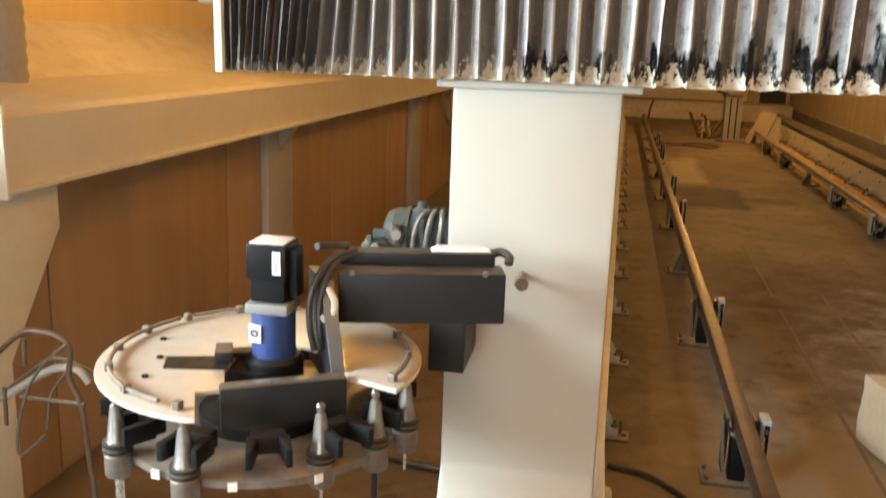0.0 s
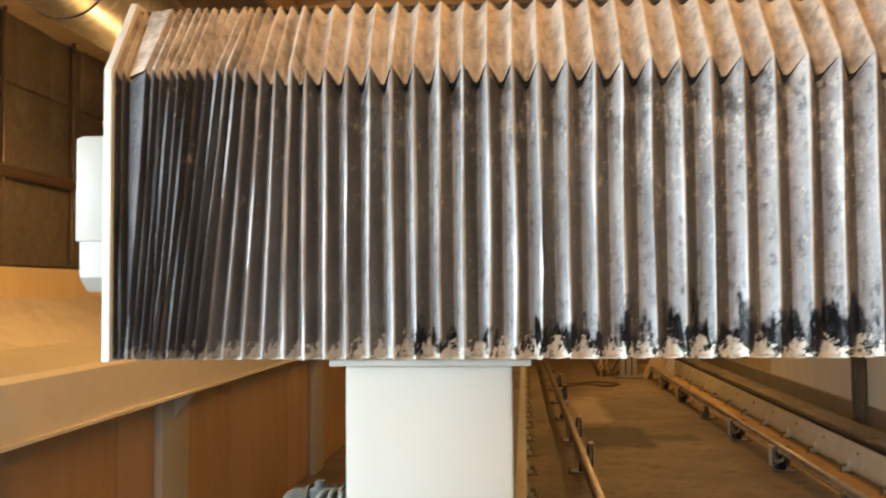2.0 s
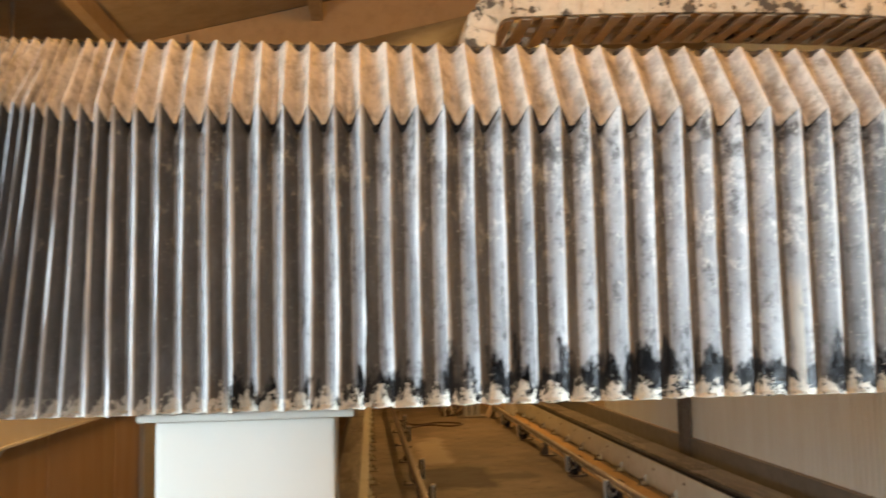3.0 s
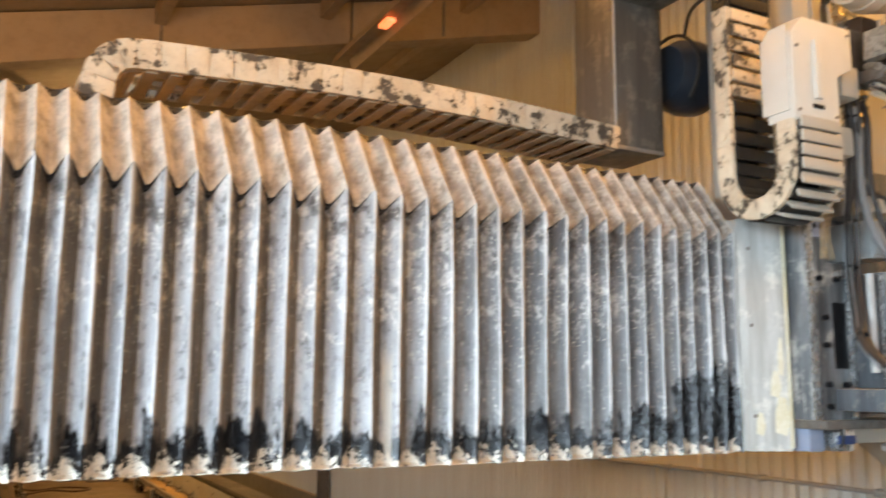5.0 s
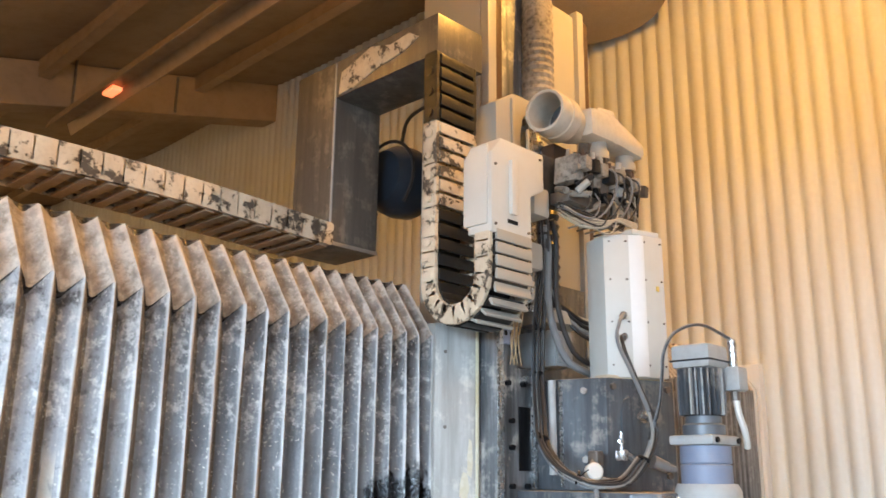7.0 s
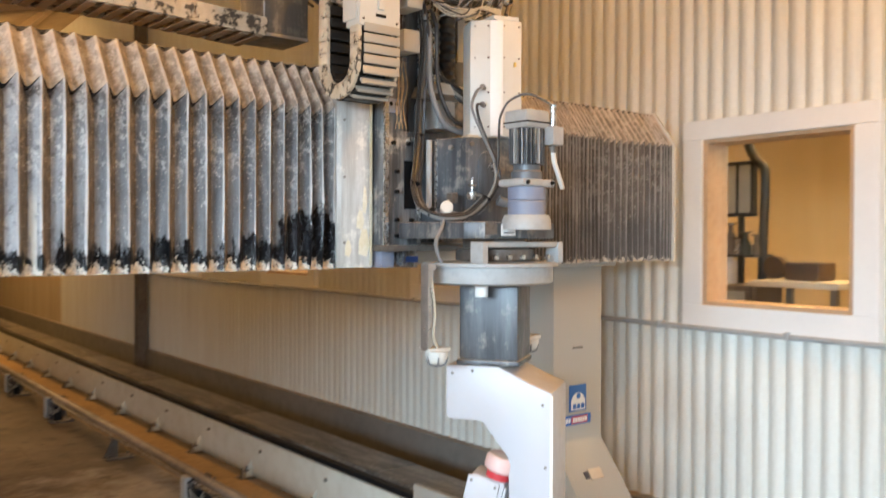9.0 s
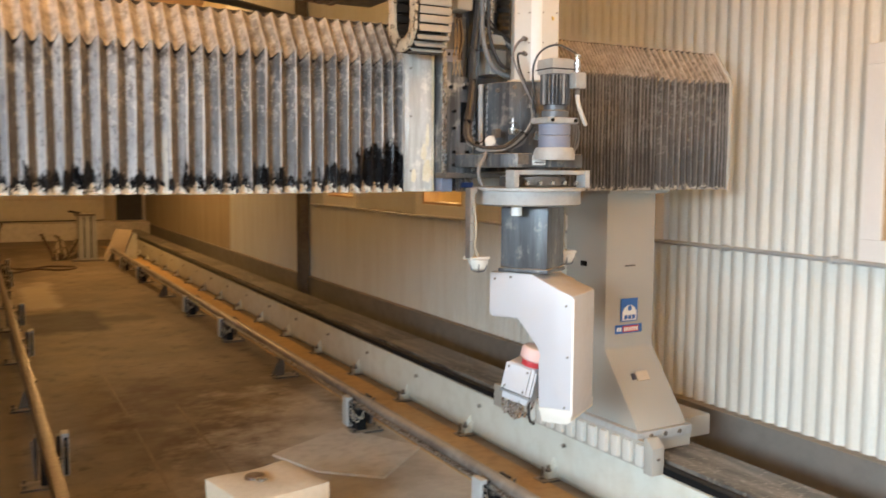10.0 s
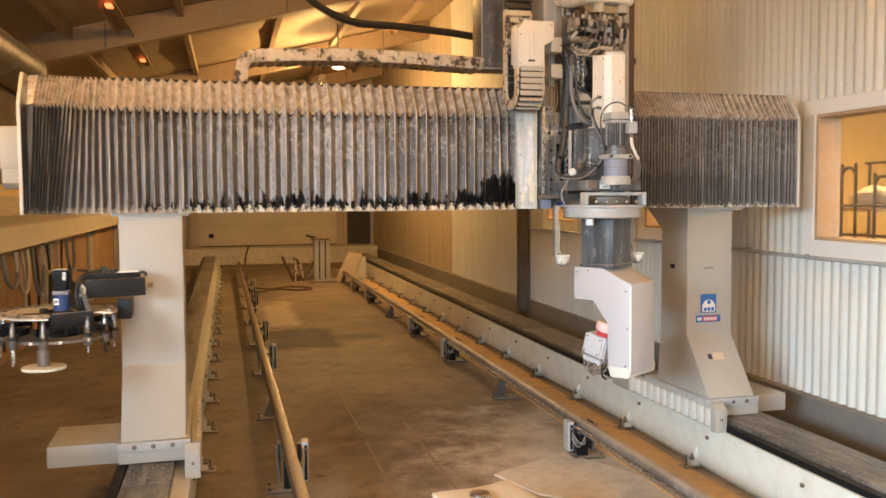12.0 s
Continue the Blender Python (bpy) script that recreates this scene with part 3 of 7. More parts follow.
def windows():
    for k, (a, b) in enumerate(WINDOWS):
        fr = bmesh.new()
        x0, x1, w = XW - 0.045, XW + 0.02, 0.115
        for args in ((a - w, W_LOW - w, b + w, W_LOW), (a - w, W_HIGH, b + w, W_HIGH + 0.10), (a - w, W_LOW, a, W_HIGH), (b, W_LOW, b + w, W_HIGH)):
            box(x0, args[0], args[1], x1, args[2], args[3], 0.004, bm=fr)
        win = setting(f"window_{k + 1}", fr, SIGN_WHITE, "white-cased window with a raw wood reveal and dusty pane", "window")
        rev = bmesh.new()
        for args in ((a, W_LOW, b, W_LOW + 0.02), (a, W_HIGH - 0.02, b, W_HIGH), (a, W_LOW + 0.02, a + 0.025, W_HIGH - 0.02), (b - 0.025, W_LOW + 0.02, b, W_HIGH - 0.02)):
            box(XW - 0.03, args[0], args[1], XW + 0.15, args[2], args[3], bm=rev)
        part("reveal", rev, WOOD, win, "raw pine reveal")
        pane = part("pane", box(XW + 0.09, a + 0.02, W_LOW + 0.015, XW + 0.096, b - 0.02, W_HIGH - 0.015), GLASS, win, "dusty clear pane")
        pane.visible_shadow = False


def side_room():
    x0, x1, z1 = XW + 0.16, XW + 3.4, 3.0
    setting("side_room_floor", box(x0, -0.5, 0.004, x1, 12.5, 0.02), SLAB, "pale floor of the side room", "floor")
    setting("side_room_wall", box(x1, -0.5, 0, x1 + 0.1, 12.5, z1), OCHRE, "ochre plaster wall of the side room", "wall")
    setting("side_room_end", box(x0, -0.6, 0, x1, -0.5, z1), OCHRE, "ochre plaster end wall", "wall")
    setting("side_room_end_far", box(x0, 12.5, 0, x1, 12.6, z1), OCHRE, "ochre plaster far end wall", "wall")
    setting("side_room_ceiling", box(x0, -0.6, z1, x1 + 0.1, 12.6, z1 + 0.1), SMOOTH, "plain side room ceiling", "ceiling")
    for y in (2.4, 6.4, 10.2):
        lamp = thing("ceiling_lamp", "white batten ceiling lamp in the side room", "lamp", pose(x0 + 1.6, y, z1), "lamps of the side room")
        part("housing", box(-0.08, -0.6, -0.06, 0.08, 0.6, 0, 0.01), WHITE, lamp)
        part("tube", rod((0, -0.57, -0.075), (0, 0.57, -0.075), 0.014), LAMP_GLOW, lamp, "glowing tube")
        area("side_room_glow", pose(x0 + 1.6, y, z1 - 0.12), 0.2, 1.2, 60, (1.0, 0.66, 0.28))
    bed = thing("bunk_frame", "high bunk frame of bent brown tubes in the side room", "bunk", pose(x0 + 0.70, 5.3, 0.02))
    for y, top in ((0.72, 1.925), (0.35, 1.85), (-0.02, 1.86)):
        part("hoop", tube([(0, y + 0.05, 0), (0, y + 0.05, top - 0.12), (0, y + 0.04, top - 0.04), (0, y + 0.0, top), (0, y - 0.06, top), (0, y - 0.10, top - 0.04), (0, y - 0.11, top - 0.12), (0, y - 0.11, 0.0)], 0.013), IRON, bed)
    for z in (1.63, 1.40):
        part("rail", rod((0, -0.15, z), (0, 1.05, z), 0.011), IRON, bed)
    part("guard_rail", rod((0.45, -0.15, 1.98), (0.45, 1.05, 1.98), 0.012), IRON, bed)
    part("guard_post", rod((0.45, 1.0, 0.0), (0.45, 1.0, 1.98), 0.013), IRON, bed)
    part("bunk_board", box(0.012, -0.15, 1.585, 0.62, 1.05, 1.615, 0.005), WOOD, bed)
    for i, (y, r) in enumerate(((5.30, 0.17), (5.62, 0.20), (5.98, 0.21))):
        sack = thing("sack", "plump pale yellow canvas sack on the bunk", "sack", pose(x0 + 0.98, y, 1.635), "sacks in the side room")
        bm = bmesh.new()
        bmesh.ops.create_uvsphere(bm, u_segments=20, v_segments=12, radius=1)
        for v in bm.verts:
            n = noise.noise(v.co * 2.3 + Vector((i, 0, 0)))
            v.co = Vector((v.co.x * r * (1 + 0.15 * n), v.co.y * r * 1.05 * (1 + 0.12 * n), 0.066 + max(v.co.z, -0.7) * 0.094 * (1 + 0.3 * n)))
        part("bag", bm, STONE, sack)
    cab = thing("control_cabinet", "dusty olive control cabinet with a dark elbowed duct above", "cabinet", pose(x0 + 1.35, 3.56, 0.02))
    part("body", box(-0.2, -0.22, 0, 0.2, 0.22, 1.44, 0.01), IRON, cab)
    part("door", box(-0.215, -0.19, 0.1, -0.2, 0.19, 1.40, 0.004), GREY_PAINT, cab)
    panel = part("panel", box(-0.02, -0.115, 1.93, 0.02, 0.105, 2.26, 0.004), PALE_GREEN, cab, "olive double panel")
    for a, b, c, d in ((-0.135, 1.905, 0.125, 1.93), (-0.135, 2.26, 0.125, 2.285), (-0.135, 1.93, -0.115, 2.26), (0.105, 1.93, 0.125, 2.26), (-0.015, 1.93, 0.0, 2.26)):
        part("frame_bar", box(-0.035, a, b, 0.025, c, d, 0.003), DARK_STEEL, panel, "dark frame bar")
    part("panel_post", box(0.026, -0.02, 1.44, 0.05, 0.02, 2.0), DARK_STEEL, cab)
    part("duct", tube([(0, -0.06, 2.60), (0, -0.07, 2.42), (0, -0.13, 2.30), (0, -0.20, 2.22), (0, -0.205, 2.05), (0, -0.195, 1.75), (0, -0.19, 1.44)], 0.032, 12), DARK_STEEL, cab, "dark elbowed duct")
    part("shelf", box(-0.12, -0.20, 1.625, 0.12, 0.15, 1.645, 0.003), DARK_STEEL, cab)
    part("canister", lathe([(0.055, 1.44), (0.058, 1.46), (0.058, 1.59), (0.030, 1.61), (0.022, 1.625)], -0.05, 0.04, 18), SIGN_WHITE, cab, "white canister")
    for k, (y, z, r) in enumerate(((0.04, 1.80, 0.035), (-0.08, 1.74, 0.040), (-0.02, 1.70, 0.030), (-0.16, 1.72, 0.030))):
        part("valve", lathe([(r, 1.645), (r, z - 0.03), (r * 0.5, z), (r * 0.4, z + 0.05)], -0.03, y, 12), (IRON, GREEN_METAL, BRIGHT, IRON)[k], cab)
        part("hand_wheel", rod((-0.03, y, z + 0.05), (-0.03, y, z + 0.062), r * 1.1, seg=14), (BRIGHT, IRON, RUST, IRON)[k], cab)
    bench = thing("grinding_bench", "dusty bench with a brown wheel in the side room", "bench", pose(x0 + 1.35, 3.02, 0.02))
    part("top", box(-0.25, -0.32, 1.44, 0.25, 0.30, 1.48, 0.006), STONE, bench)
    for u, v in ((-0.22, -0.29), (0.19, -0.29), (-0.22, 0.25), (0.19, 0.25)):
        part("leg", box(u, v, 0, u + 0.04, v + 0.04, 1.44), IRON, bench)
    part("wheel", rod((-0.05, 0.24, 1.56), (0.02, 0.24, 1.56), 0.075, seg=20), RUST, bench, "brown grinding wheel")
    part("housing", box(-0.12, -0.12, 1.48, 0.10, 0.12, 1.60, 0.02), RUST, bench)


def end_wall():
    y = Y_END
    setting("wall_end", box(-5, y + 0.12, 0, XW + 0.2, y + 0.25, 6.4), SMOOTH, "ochre-lit end wall", "wall")
    setting("dock_ledge", box(-3, y - 0.9, 0, XW - 0.07, y + 0.12, 0.42, 0.01), SLAB, "raised concrete ledge under the gate", "ledge")
    gate = setting("door_1", box(-0.52, y + 0.05, 0.42, 3.11, y + 0.12, 3.6), DOOR_PAINT, "closed pale sectional gate", "door")
    for k in range(6):
        part("gate_panel", box(-0.50, y + 0.02, 0.44 + k * 0.52, 3.09, y + 0.05, 0.95 + k * 0.52, 0.008), DOOR_PAINT, gate)
    part("bottom_seal", box(-0.52, y + 0.015, 0.42, 3.11, y + 0.05, 0.445), BLACK, gate, "black rubber bottom seal")
    part("lock", box(-0.28, y, 0.66, -0.16, y + 0.022, 0.76, 0.005), BLACK, gate, "dark lock plate")
    for x in (-0.66, 3.11):
        part("jamb", box(x, y, 0.42, x + 0.14, y + 0.12, 3.7), SMOOTH, gate)
    dark = setting("door_2", box(3.40, y + 0.06, 0.42, 4.05, y + 0.12, 2.5), DARK_DOOR, "dark closed side door", "door")
    part("jamb", box(3.30, y + 0.02, 0.42, 3.40, y + 0.12, 2.6), SMOOTH, dark)
    shelf = thing("shelf_rack", "low dusty shelf rack at the end wall", "rack", pose(-1.5, y - 0.5, 0.42))
    for x in (-0.7, 0.7):
        part("upright", box(x - 0.03, -0.2, 0, x + 0.03, 0.2, 1.5), IRON, shelf)
    for z in (0.1, 0.5, 0.9, 1.3):
        part("board", box(-0.7, -0.2, z, 0.7, 0.2, z + 0.04), WOOD, shelf)


def left_wall():
    # hardboard panels and posts under the cable gutter
    setting("wall_left", box(XL - 0.16, 0.7, 0, XL - 0.02, Y_END + 0.1, 1.45), SMOOTH, "plain low wall behind the panels", "wall")
    panels = setting("panel_wall", box(XL - 0.02, 1.0, 0, XL - 0.014, Y_END, 1.2), PLY, "brown hardboard panels behind the rails", "wall")
    y = 1.02
    k = 0
    while y < 22:
        wide = 1.78 if k % 2 == 0 else 1.55
        part("panel", box(XL - 0.012, y, 0.02, XL, y + wide - 0.012, 1.2, 0.003), PLY, panels)
        y += wide
        k += 1
    for y in (4.80, 8.42, 12.05, 15.7, 19.3):
        part("post", box(XL + 0.002, y, 0, XL + 0.05, y + 0.40, 1.2, 0.006), CREAM, panels, "cream strip post")
    # gutter that carries the cables along the rails
    gut = prism([(XL + 0.17, 1.185), (XL + 0.205, 1.185), (XL + 0.205, 1.20), (XL + 0.185, 1.20), (XL + 0.185, 1.425), (XL + 0.15, 1.445), (XL - 0.5, 1.50), (XL - 0.5, 1.47), (XL + 0.14, 1.415), (XL + 0.17, 1.405)], "y", 2.36, 22.0, 0)
    gutter = setting("cable_gutter", gut, GUTTER, "long cream sheet-metal gutter beside the rails", "gutter")
    gutter.location.z = 0.03
    part("end_plate", box(XL - 0.45, 2.34, 1.17, XL + 0.21, 2.357, 1.47, 0.004), GUTTER, gutter)
    part("bracket", prism([(2.2, 1.19), (2.66, 1.19), (2.66, 1.02), (2.36, 0.62), (2.36, -0.03), (2.2, -0.03)], "x", XL + 0.10, XL + 0.16, 0.005), GUTTER, gutter, "cream gusset leg")
    for y in (4.97, 8.6, 12.2, 15.85, 19.5):
        part("bracket", prism([(XL + 0.05, 1.02), (XL + 0.17, 1.18), (XL + 0.05, 1.18)], "y", y, y + 0.04), CREAM, gutter)
    # dusty slope above the gutter and the ochre wall, then dark cladding
    setting("dusty_slope", prism([(XL - 0.5, 1.47), (XL - 0.38, 1.512), (-3.0, 1.77), (-3.0, 1.70)], "y", 0.7, Y_END, 0), DUSTY, "dusty sloped ledge above the gutter", "ledge")
    setting("wall_left_high", box(-3.16, 1.0, 0, -3.0, Y_END + 0.1, 1.95), OCHRE, "ochre plaster wall", "wall")
    # out of view: walls round the inferred gate, cutting its daylight off above
    setting("wall_left_gate", box(-3.16, Y_BACK, 2.7, -3.0, 1.0, 3.6), SMOOTH, "unseen plain wall above the inferred side gate, trims its daylight", "wall")
    setting("wall_left_corner", box(-3.16, Y_BACK, 0, -3.0, -3.45, 2.7), SMOOTH, "unseen plain wall beside the inferred side gate", "wall")
    setting("ochre_pier", box(-3.0, 2.3, 0, -2.72, 3.1, 3.5, 0.01), OCHRE, "ochre plastered pier", "pier")
    back = setting("wall_left_top", box(-3.18, 1.0, 1.95, -3.04, Y_END + 0.1, 3.6), BLANKET, "dark dusty cladding", "wall")
    for i in range(34):
        for j in range(3):
            part("tile", box(-3.04, 1.0 + i * 0.39, 1.96 + j * 0.54, -3.0 - 0.006 * ((i * 7 + j * 3) % 3), 1.376 + i * 0.39, 2.485 + j * 0.54, 0.008), BLANKET, back)
    rail = setting("cladding_pipe", tube([(-2.95, y, 2.50) for y in np.arange(1.0, 15, 1.0)], 0.035, 8, 1), RUST, "dusty pipe along the dark cladding", "pipe", smooth=True)
    for y in np.arange(1.58, 14, 0.78):
        part("strap", rod((-2.965, y, 1.98), (-2.965, y, 3.5), 0.012), RUST, rail)


def roof_z(x):
    return EAVE - 0.24 * (XW - x)


def roof():
    lid = bmesh.new()
    rnd = random.Random(3)
    nx, y0 = 18, Y_BACK - 0.2
    rows = []
    for i in range(58):
        y = y0 + i * 0.5
        row = []
        for k in range(nx + 1):
            x = XW + 0.16 - (XW + 3.4) * k / nx
            sag = 0.05 * abs(math.sin(math.pi * (y - 0.71) / 2.75)) + 0.025 * noise.noise(Vector((x * 1.3, y * 1.1, 0)))
            row.append(lid.verts.new((x, y, roof_z(x) - sag)))
        rows.append(row)
    for a, b in zip(rows, rows[1:]):
        for k in range(nx):
            lid.faces.new((a[k], a[k + 1], b[k + 1], b[k]))
    ob = setting("ceiling", lid, ROOF, "sagging tan lining under a mono-pitch roof", "ceiling", smooth=True)
    mod = ob.modifiers.new("thick", "SOLIDIFY")
    mod.thickness, mod.offset = 0.12, -1.0
    for k, y in enumerate((0.6, 6.05, 11.5, 16.95, 22.4)):
        outline = [(XW, roof_z(XW) - 0.02), (XW, roof_z(XW) - 0.36), (-3.1, roof_z(-3.1) - 0.36), (-3.1, roof_z(-3.1) - 0.02)]
        raf = setting(f"rafter_{k + 1}", prism(outline, "y", y, y + 0.20, 0.01), RAFTER, "dusty boxed roof rafter", "rafter")
        for x in (3.2, 1.0, -1.2):
            part("splice_plate", prism([(x, roof_z(x) - 0.34), (x + 0.02, roof_z(x) - 0.34), (x + 0.02, roof_z(x) - 0.04), (x, roof_z(x) - 0.04)], "y", y - 0.008, y + 0.208), IRON, raf)
    for k, x in enumerate((3.4, 2.2, 1.0, -0.3, -1.6, -2.7)):
        setting(f"purlin_{k + 1}", prism([(x - 0.04, roof_z(x) - 0.02), (x - 0.04, roof_z(x) - 0.15), (x + 0.04, roof_z(x) - 0.15), (x + 0.04, roof_z(x) - 0.02)], "y", Y_BACK, Y_END), RAFTER, "dusty roof purlin", "purlin")


def back_wall():
    bm = bmesh.new()
    # the opening from x -2.7 to 0.6 is made up, to admit fill daylight
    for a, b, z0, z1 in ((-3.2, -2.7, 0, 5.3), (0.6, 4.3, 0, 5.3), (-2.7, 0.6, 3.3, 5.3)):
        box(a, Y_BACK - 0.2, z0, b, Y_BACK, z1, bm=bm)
    setting("wall_back", bm, SMOOTH, "unseen plain back wall with an opening for fill daylight", "wall")
    setting("yard", box(-60, -40, -0.45, 30, 40, -0.21), SLAB, "pale yard outside the open gate", "ground")


floor_sheet()
right_wall()
windows()
side_room()
end_wall()
left_wall()
roof()
back_wall()


# ---- rail beams, pipe rails and their feet ----
def rail_beam(name, x0, x1, inner):
    """A painted box beam with a black rack along its inner top edge and a spattered way cover. inner: +1 if it faces x+."""
    beam = thing(name, "pale green painted steel rail beam with a spattered cover", "rail beam", pose(0, 0, 0), "gantry rails")
    part("body", prism([(x0 + 0.02, 0.0), (x1 - 0.02, 0.0), (x1, 0.03), (x1, 0.30), (x0, 0.30), (x0, 0.03)], "y", 0.2, 21.4, 0.004), PALE_GREEN, beam)
    edge = x1 if inner > 0 else x0
    part("rack", box(x0 + 0.012, 0.2, 0.302, x0 + 0.062, 21.3, 0.338, 0.003), BLACK, beam, "black greasy rack")
    a, b = x0 + 0.075, x1 - (0.085 if inner > 0 else 0.03)
    for k in range(10):
        part("way_cover", box(a, 0.2 + k * 2.11, 0.302, b, 2.30 + k * 2.11, 0.352, 0.004), WAY, beam)
    for k in range(22):
        y = 0.8 + k * 0.94
        part("bolt", rod((edge, y + 0.3, 0.22), (edge + inner * 0.012, y + 0.3, 0.22), 0.014, seg=6), IRON, beam)
    return beam


def rail_clamp(m, inner):
    """The small cast hold-down clamp at a beam's foot."""
    clamp = thing("rail_clamp", "small rusty cast hold-down clamp at the beam's foot", "clamp", m, "hold-down clamps")
    s = inner
    part("plate", box(-0.01 * s, -0.05, 0, 0.11 * s, 0.05, 0.012, 0.003), IRON, clamp)
    part("lug", prism([(0.0, 0.012), (0.06 * s, 0.012), (0.06 * s, 0.045), (0.03 * s, 0.05), (0.012 * s, 0.085), (0.0, 0.085)], "y", -0.022, 0.022, 0.003), PALE_GREEN, clamp)
    part("fin", prism([(0.002 * s, 0.05), (0.055 * s, 0.05), (0.012 * s, 0.125), (0.002 * s, 0.125)], "y", -0.005, 0.005), PALE_GREEN, clamp, "upright pointed fin")
    part("stud", rod((0.070 * s, 0.02, 0.012), (0.070 * s, 0.02, 0.075), 0.007, seg=8), IRON, clamp)
    part("stud", rod((0.042 * s, 0, 0.045), (0.042 * s, 0, 0.088), 0.009, seg=8), IRON, clamp)
    part("nut", rod((0.042 * s, 0, 0.05), (0.042 * s, 0, 0.066), 0.017, seg=6), IRON, clamp)
    part("nut", rod((0.088 * s, 0, 0.012), (0.088 * s, 0, 0.026), 0.014, seg=6), IRON, clamp)
    return clamp


def pipe_rail(name, x, z, y0, y1, mat, square=False):
    rail = thing(name, "long worn rusty bar rail on short posts" if square else "long worn steel pipe rail on short posts", "rail", pose(0, 0, 0), "pipe rails")
    if square:
        part("bar", box(x - 0.032, y0, z - 0.034, x + 0.032, y1, z + 0.034, 0.008), mat, rail)
    else:
        part("pipe", rod((x, y0, z), (x, y1, z), 0.036, seg=20), mat, rail)
        part("guide_rod", rod((x - 0.056, y0, z - 0.012), (x - 0.056, y1, z - 0.012), 0.011, seg=10), BRIGHT, rail, "thin bright guide rod")
    part("flat_bar", box(x - 0.03, y0, z - 0.052, x + 0.03, y1, z - 0.034, 0.003), IRON, rail)
    return rail


def rail_foot(m, z, inner, block):
    """A stand; the strong ones carry a grey clamp box with loose wires on the inner side."""
    c = 0.05 if inner > 0 else -0.015
    foot = thing("support_stand", "grimy steel stand with base plate under the pipe rail", "stand", m, "pipe rail feet")
    part("base_plate", box(c - 0.11 - 0.03 * inner, -0.075, 0, c + 0.11 - 0.03 * inner, 0.075, 0.014, 0.003), STAND, foot)
    for u, v in ((-0.09, -0.05), (0.09, -0.05), (-0.09, 0.05), (0.09, 0.05)):
        part("bolt", rod((c + u - 0.03 * inner, v, 0.014), (c + u - 0.03 * inner, v, 0.034), 0.010, seg=6), STAND, foot)
    part("saddle", box(c - 0.042, -0.04, z - 0.066, c + 0.042, 0.04, z - 0.052, 0.003), STAND, foot)
    if not block:
        part("post", box(c - 0.024, -0.022, 0.014, c + 0.024, 0.022, z - 0.066, 0.004), STAND, foot)
        part("web", prism([(c - 0.085, 0.014), (c - 0.024, 0.014), (c - 0.024, z - 0.08)], "y", -0.006, 0.006), STAND, foot)
        return foot
    part("stop_block", box(c - 0.034, -0.036, 0.014, c + 0.034, 0.036, z - 0.066, 0.006), BLACK, foot, "black block under the rail")
    side = c + inner * 0.092
    clamp = part("clamp_box", box(side - 0.020, -0.045, 0.055, side + 0.020, 0.045, z + 0.025, 0.006), GREY_PAINT, foot, "worn pale grey clamp box")
    part("black_strip", box(side - 0.006, -0.052, 0.065, side + 0.012, -0.044, z + 0.005, 0.002), BLACK, clamp)
    part("back_bar", box(side - inner * 0.034 - 0.010, -0.030, 0.030, side - inner * 0.034 + 0.010, 0.030, z + 0.012, 0.003), DARK_STEEL, clamp)
    part("cross_bar", box(min(c, side), -0.018, 0.085, max(c, side), 0.018, 0.110, 0.004), STAND, clamp)
    part("knob", rod((side, -0.055, z - 0.02), (side, -0.044, z - 0.02), 0.010, seg=8), IRON, clamp)
    for k in range(3):
        part("wire", tube([(side, -0.045, z - 0.04 - 0.02 * k), (side - inner * 0.03, -0.085 - 0.01 * k, z - 0.09 - 0.02 * k), (side - inner * 0.08, -0.08, z - 0.12 + 0.02 * k), (c - inner * 0.005, -0.05, z - 0.075 - 0.01 * k)], 0.0032, 6), (PALE_CABLE, GREY_CABLE, PALE_CABLE)[k], foot)
    outer = c - inner * 0.058
    part("latch", box(outer - 0.007, -0.045, 0.05, outer + 0.007, 0.045, z + 0.02, 0.003), DARK_STEEL, foot, "dark side latch")
    part("latch_bar", rod((outer, -0.060, 0.06), (outer - inner * 0.02, -0.055, z + 0.01), 0.007, seg=8), IRON, foot)
    return foot


LEFT_X, RIGHT_X = 0.495, 2.50
rail_beam("rail_beam", -0.385, 0.005, 1)
rail_beam("rail_beam", 3.12, 3.54, -1)
pipe_rail("pipe_rail", LEFT_X + 0.05, 0.27, 1.2, 20.0, RUST, True).matrix_world = Matrix.Translation((0.545, 4, 0)) @ Matrix.Rotation(radians(0.4), 4, "Z") @ Matrix.Translation((-0.545, -4, 0))
pipe_rail("pipe_rail", RIGHT_X - 0.015, 0.225, 1.2, 17.6, PIPE)
for side, x, y0 in ((1, 0.005, 1.80), (-1, 3.12, 1.10)):
    first = rail_clamp(pose(x, y0, 0), side)
    for k in range(1, 21):
        copy_thing(first, pose(x, y0 + 0.97 * k, 0, 0, 0, ((k * 37) % 9 - 4) * 0.8))
for x, z, inner, start in ((LEFT_X, 0.27, 1, 3.45), (RIGHT_X, 0.225, -1, 3.62)):
    strong = rail_foot(pose(x, start, 0), z, inner, True)
    light = rail_foot(pose(x, start - 1.75, 0), z, inner, False)
    for k in range(1, 9):
        copy_thing(light if k % 3 == 2 else strong, pose(x, start + 1.75 * k, 0, 0, 0, (k * 29 % 7 - 3)))


# ---- the gantry milling machine (own space: x along the bridge, y away, z up from the floor) ----
gantry = thing("gantry_mill", "cream gantry stone mill with grey bellows on floor rails", "milling machine", stand(0.0))
B_LOW, B_EDGE, B_TOP = 1.635, 2.195, 2.355


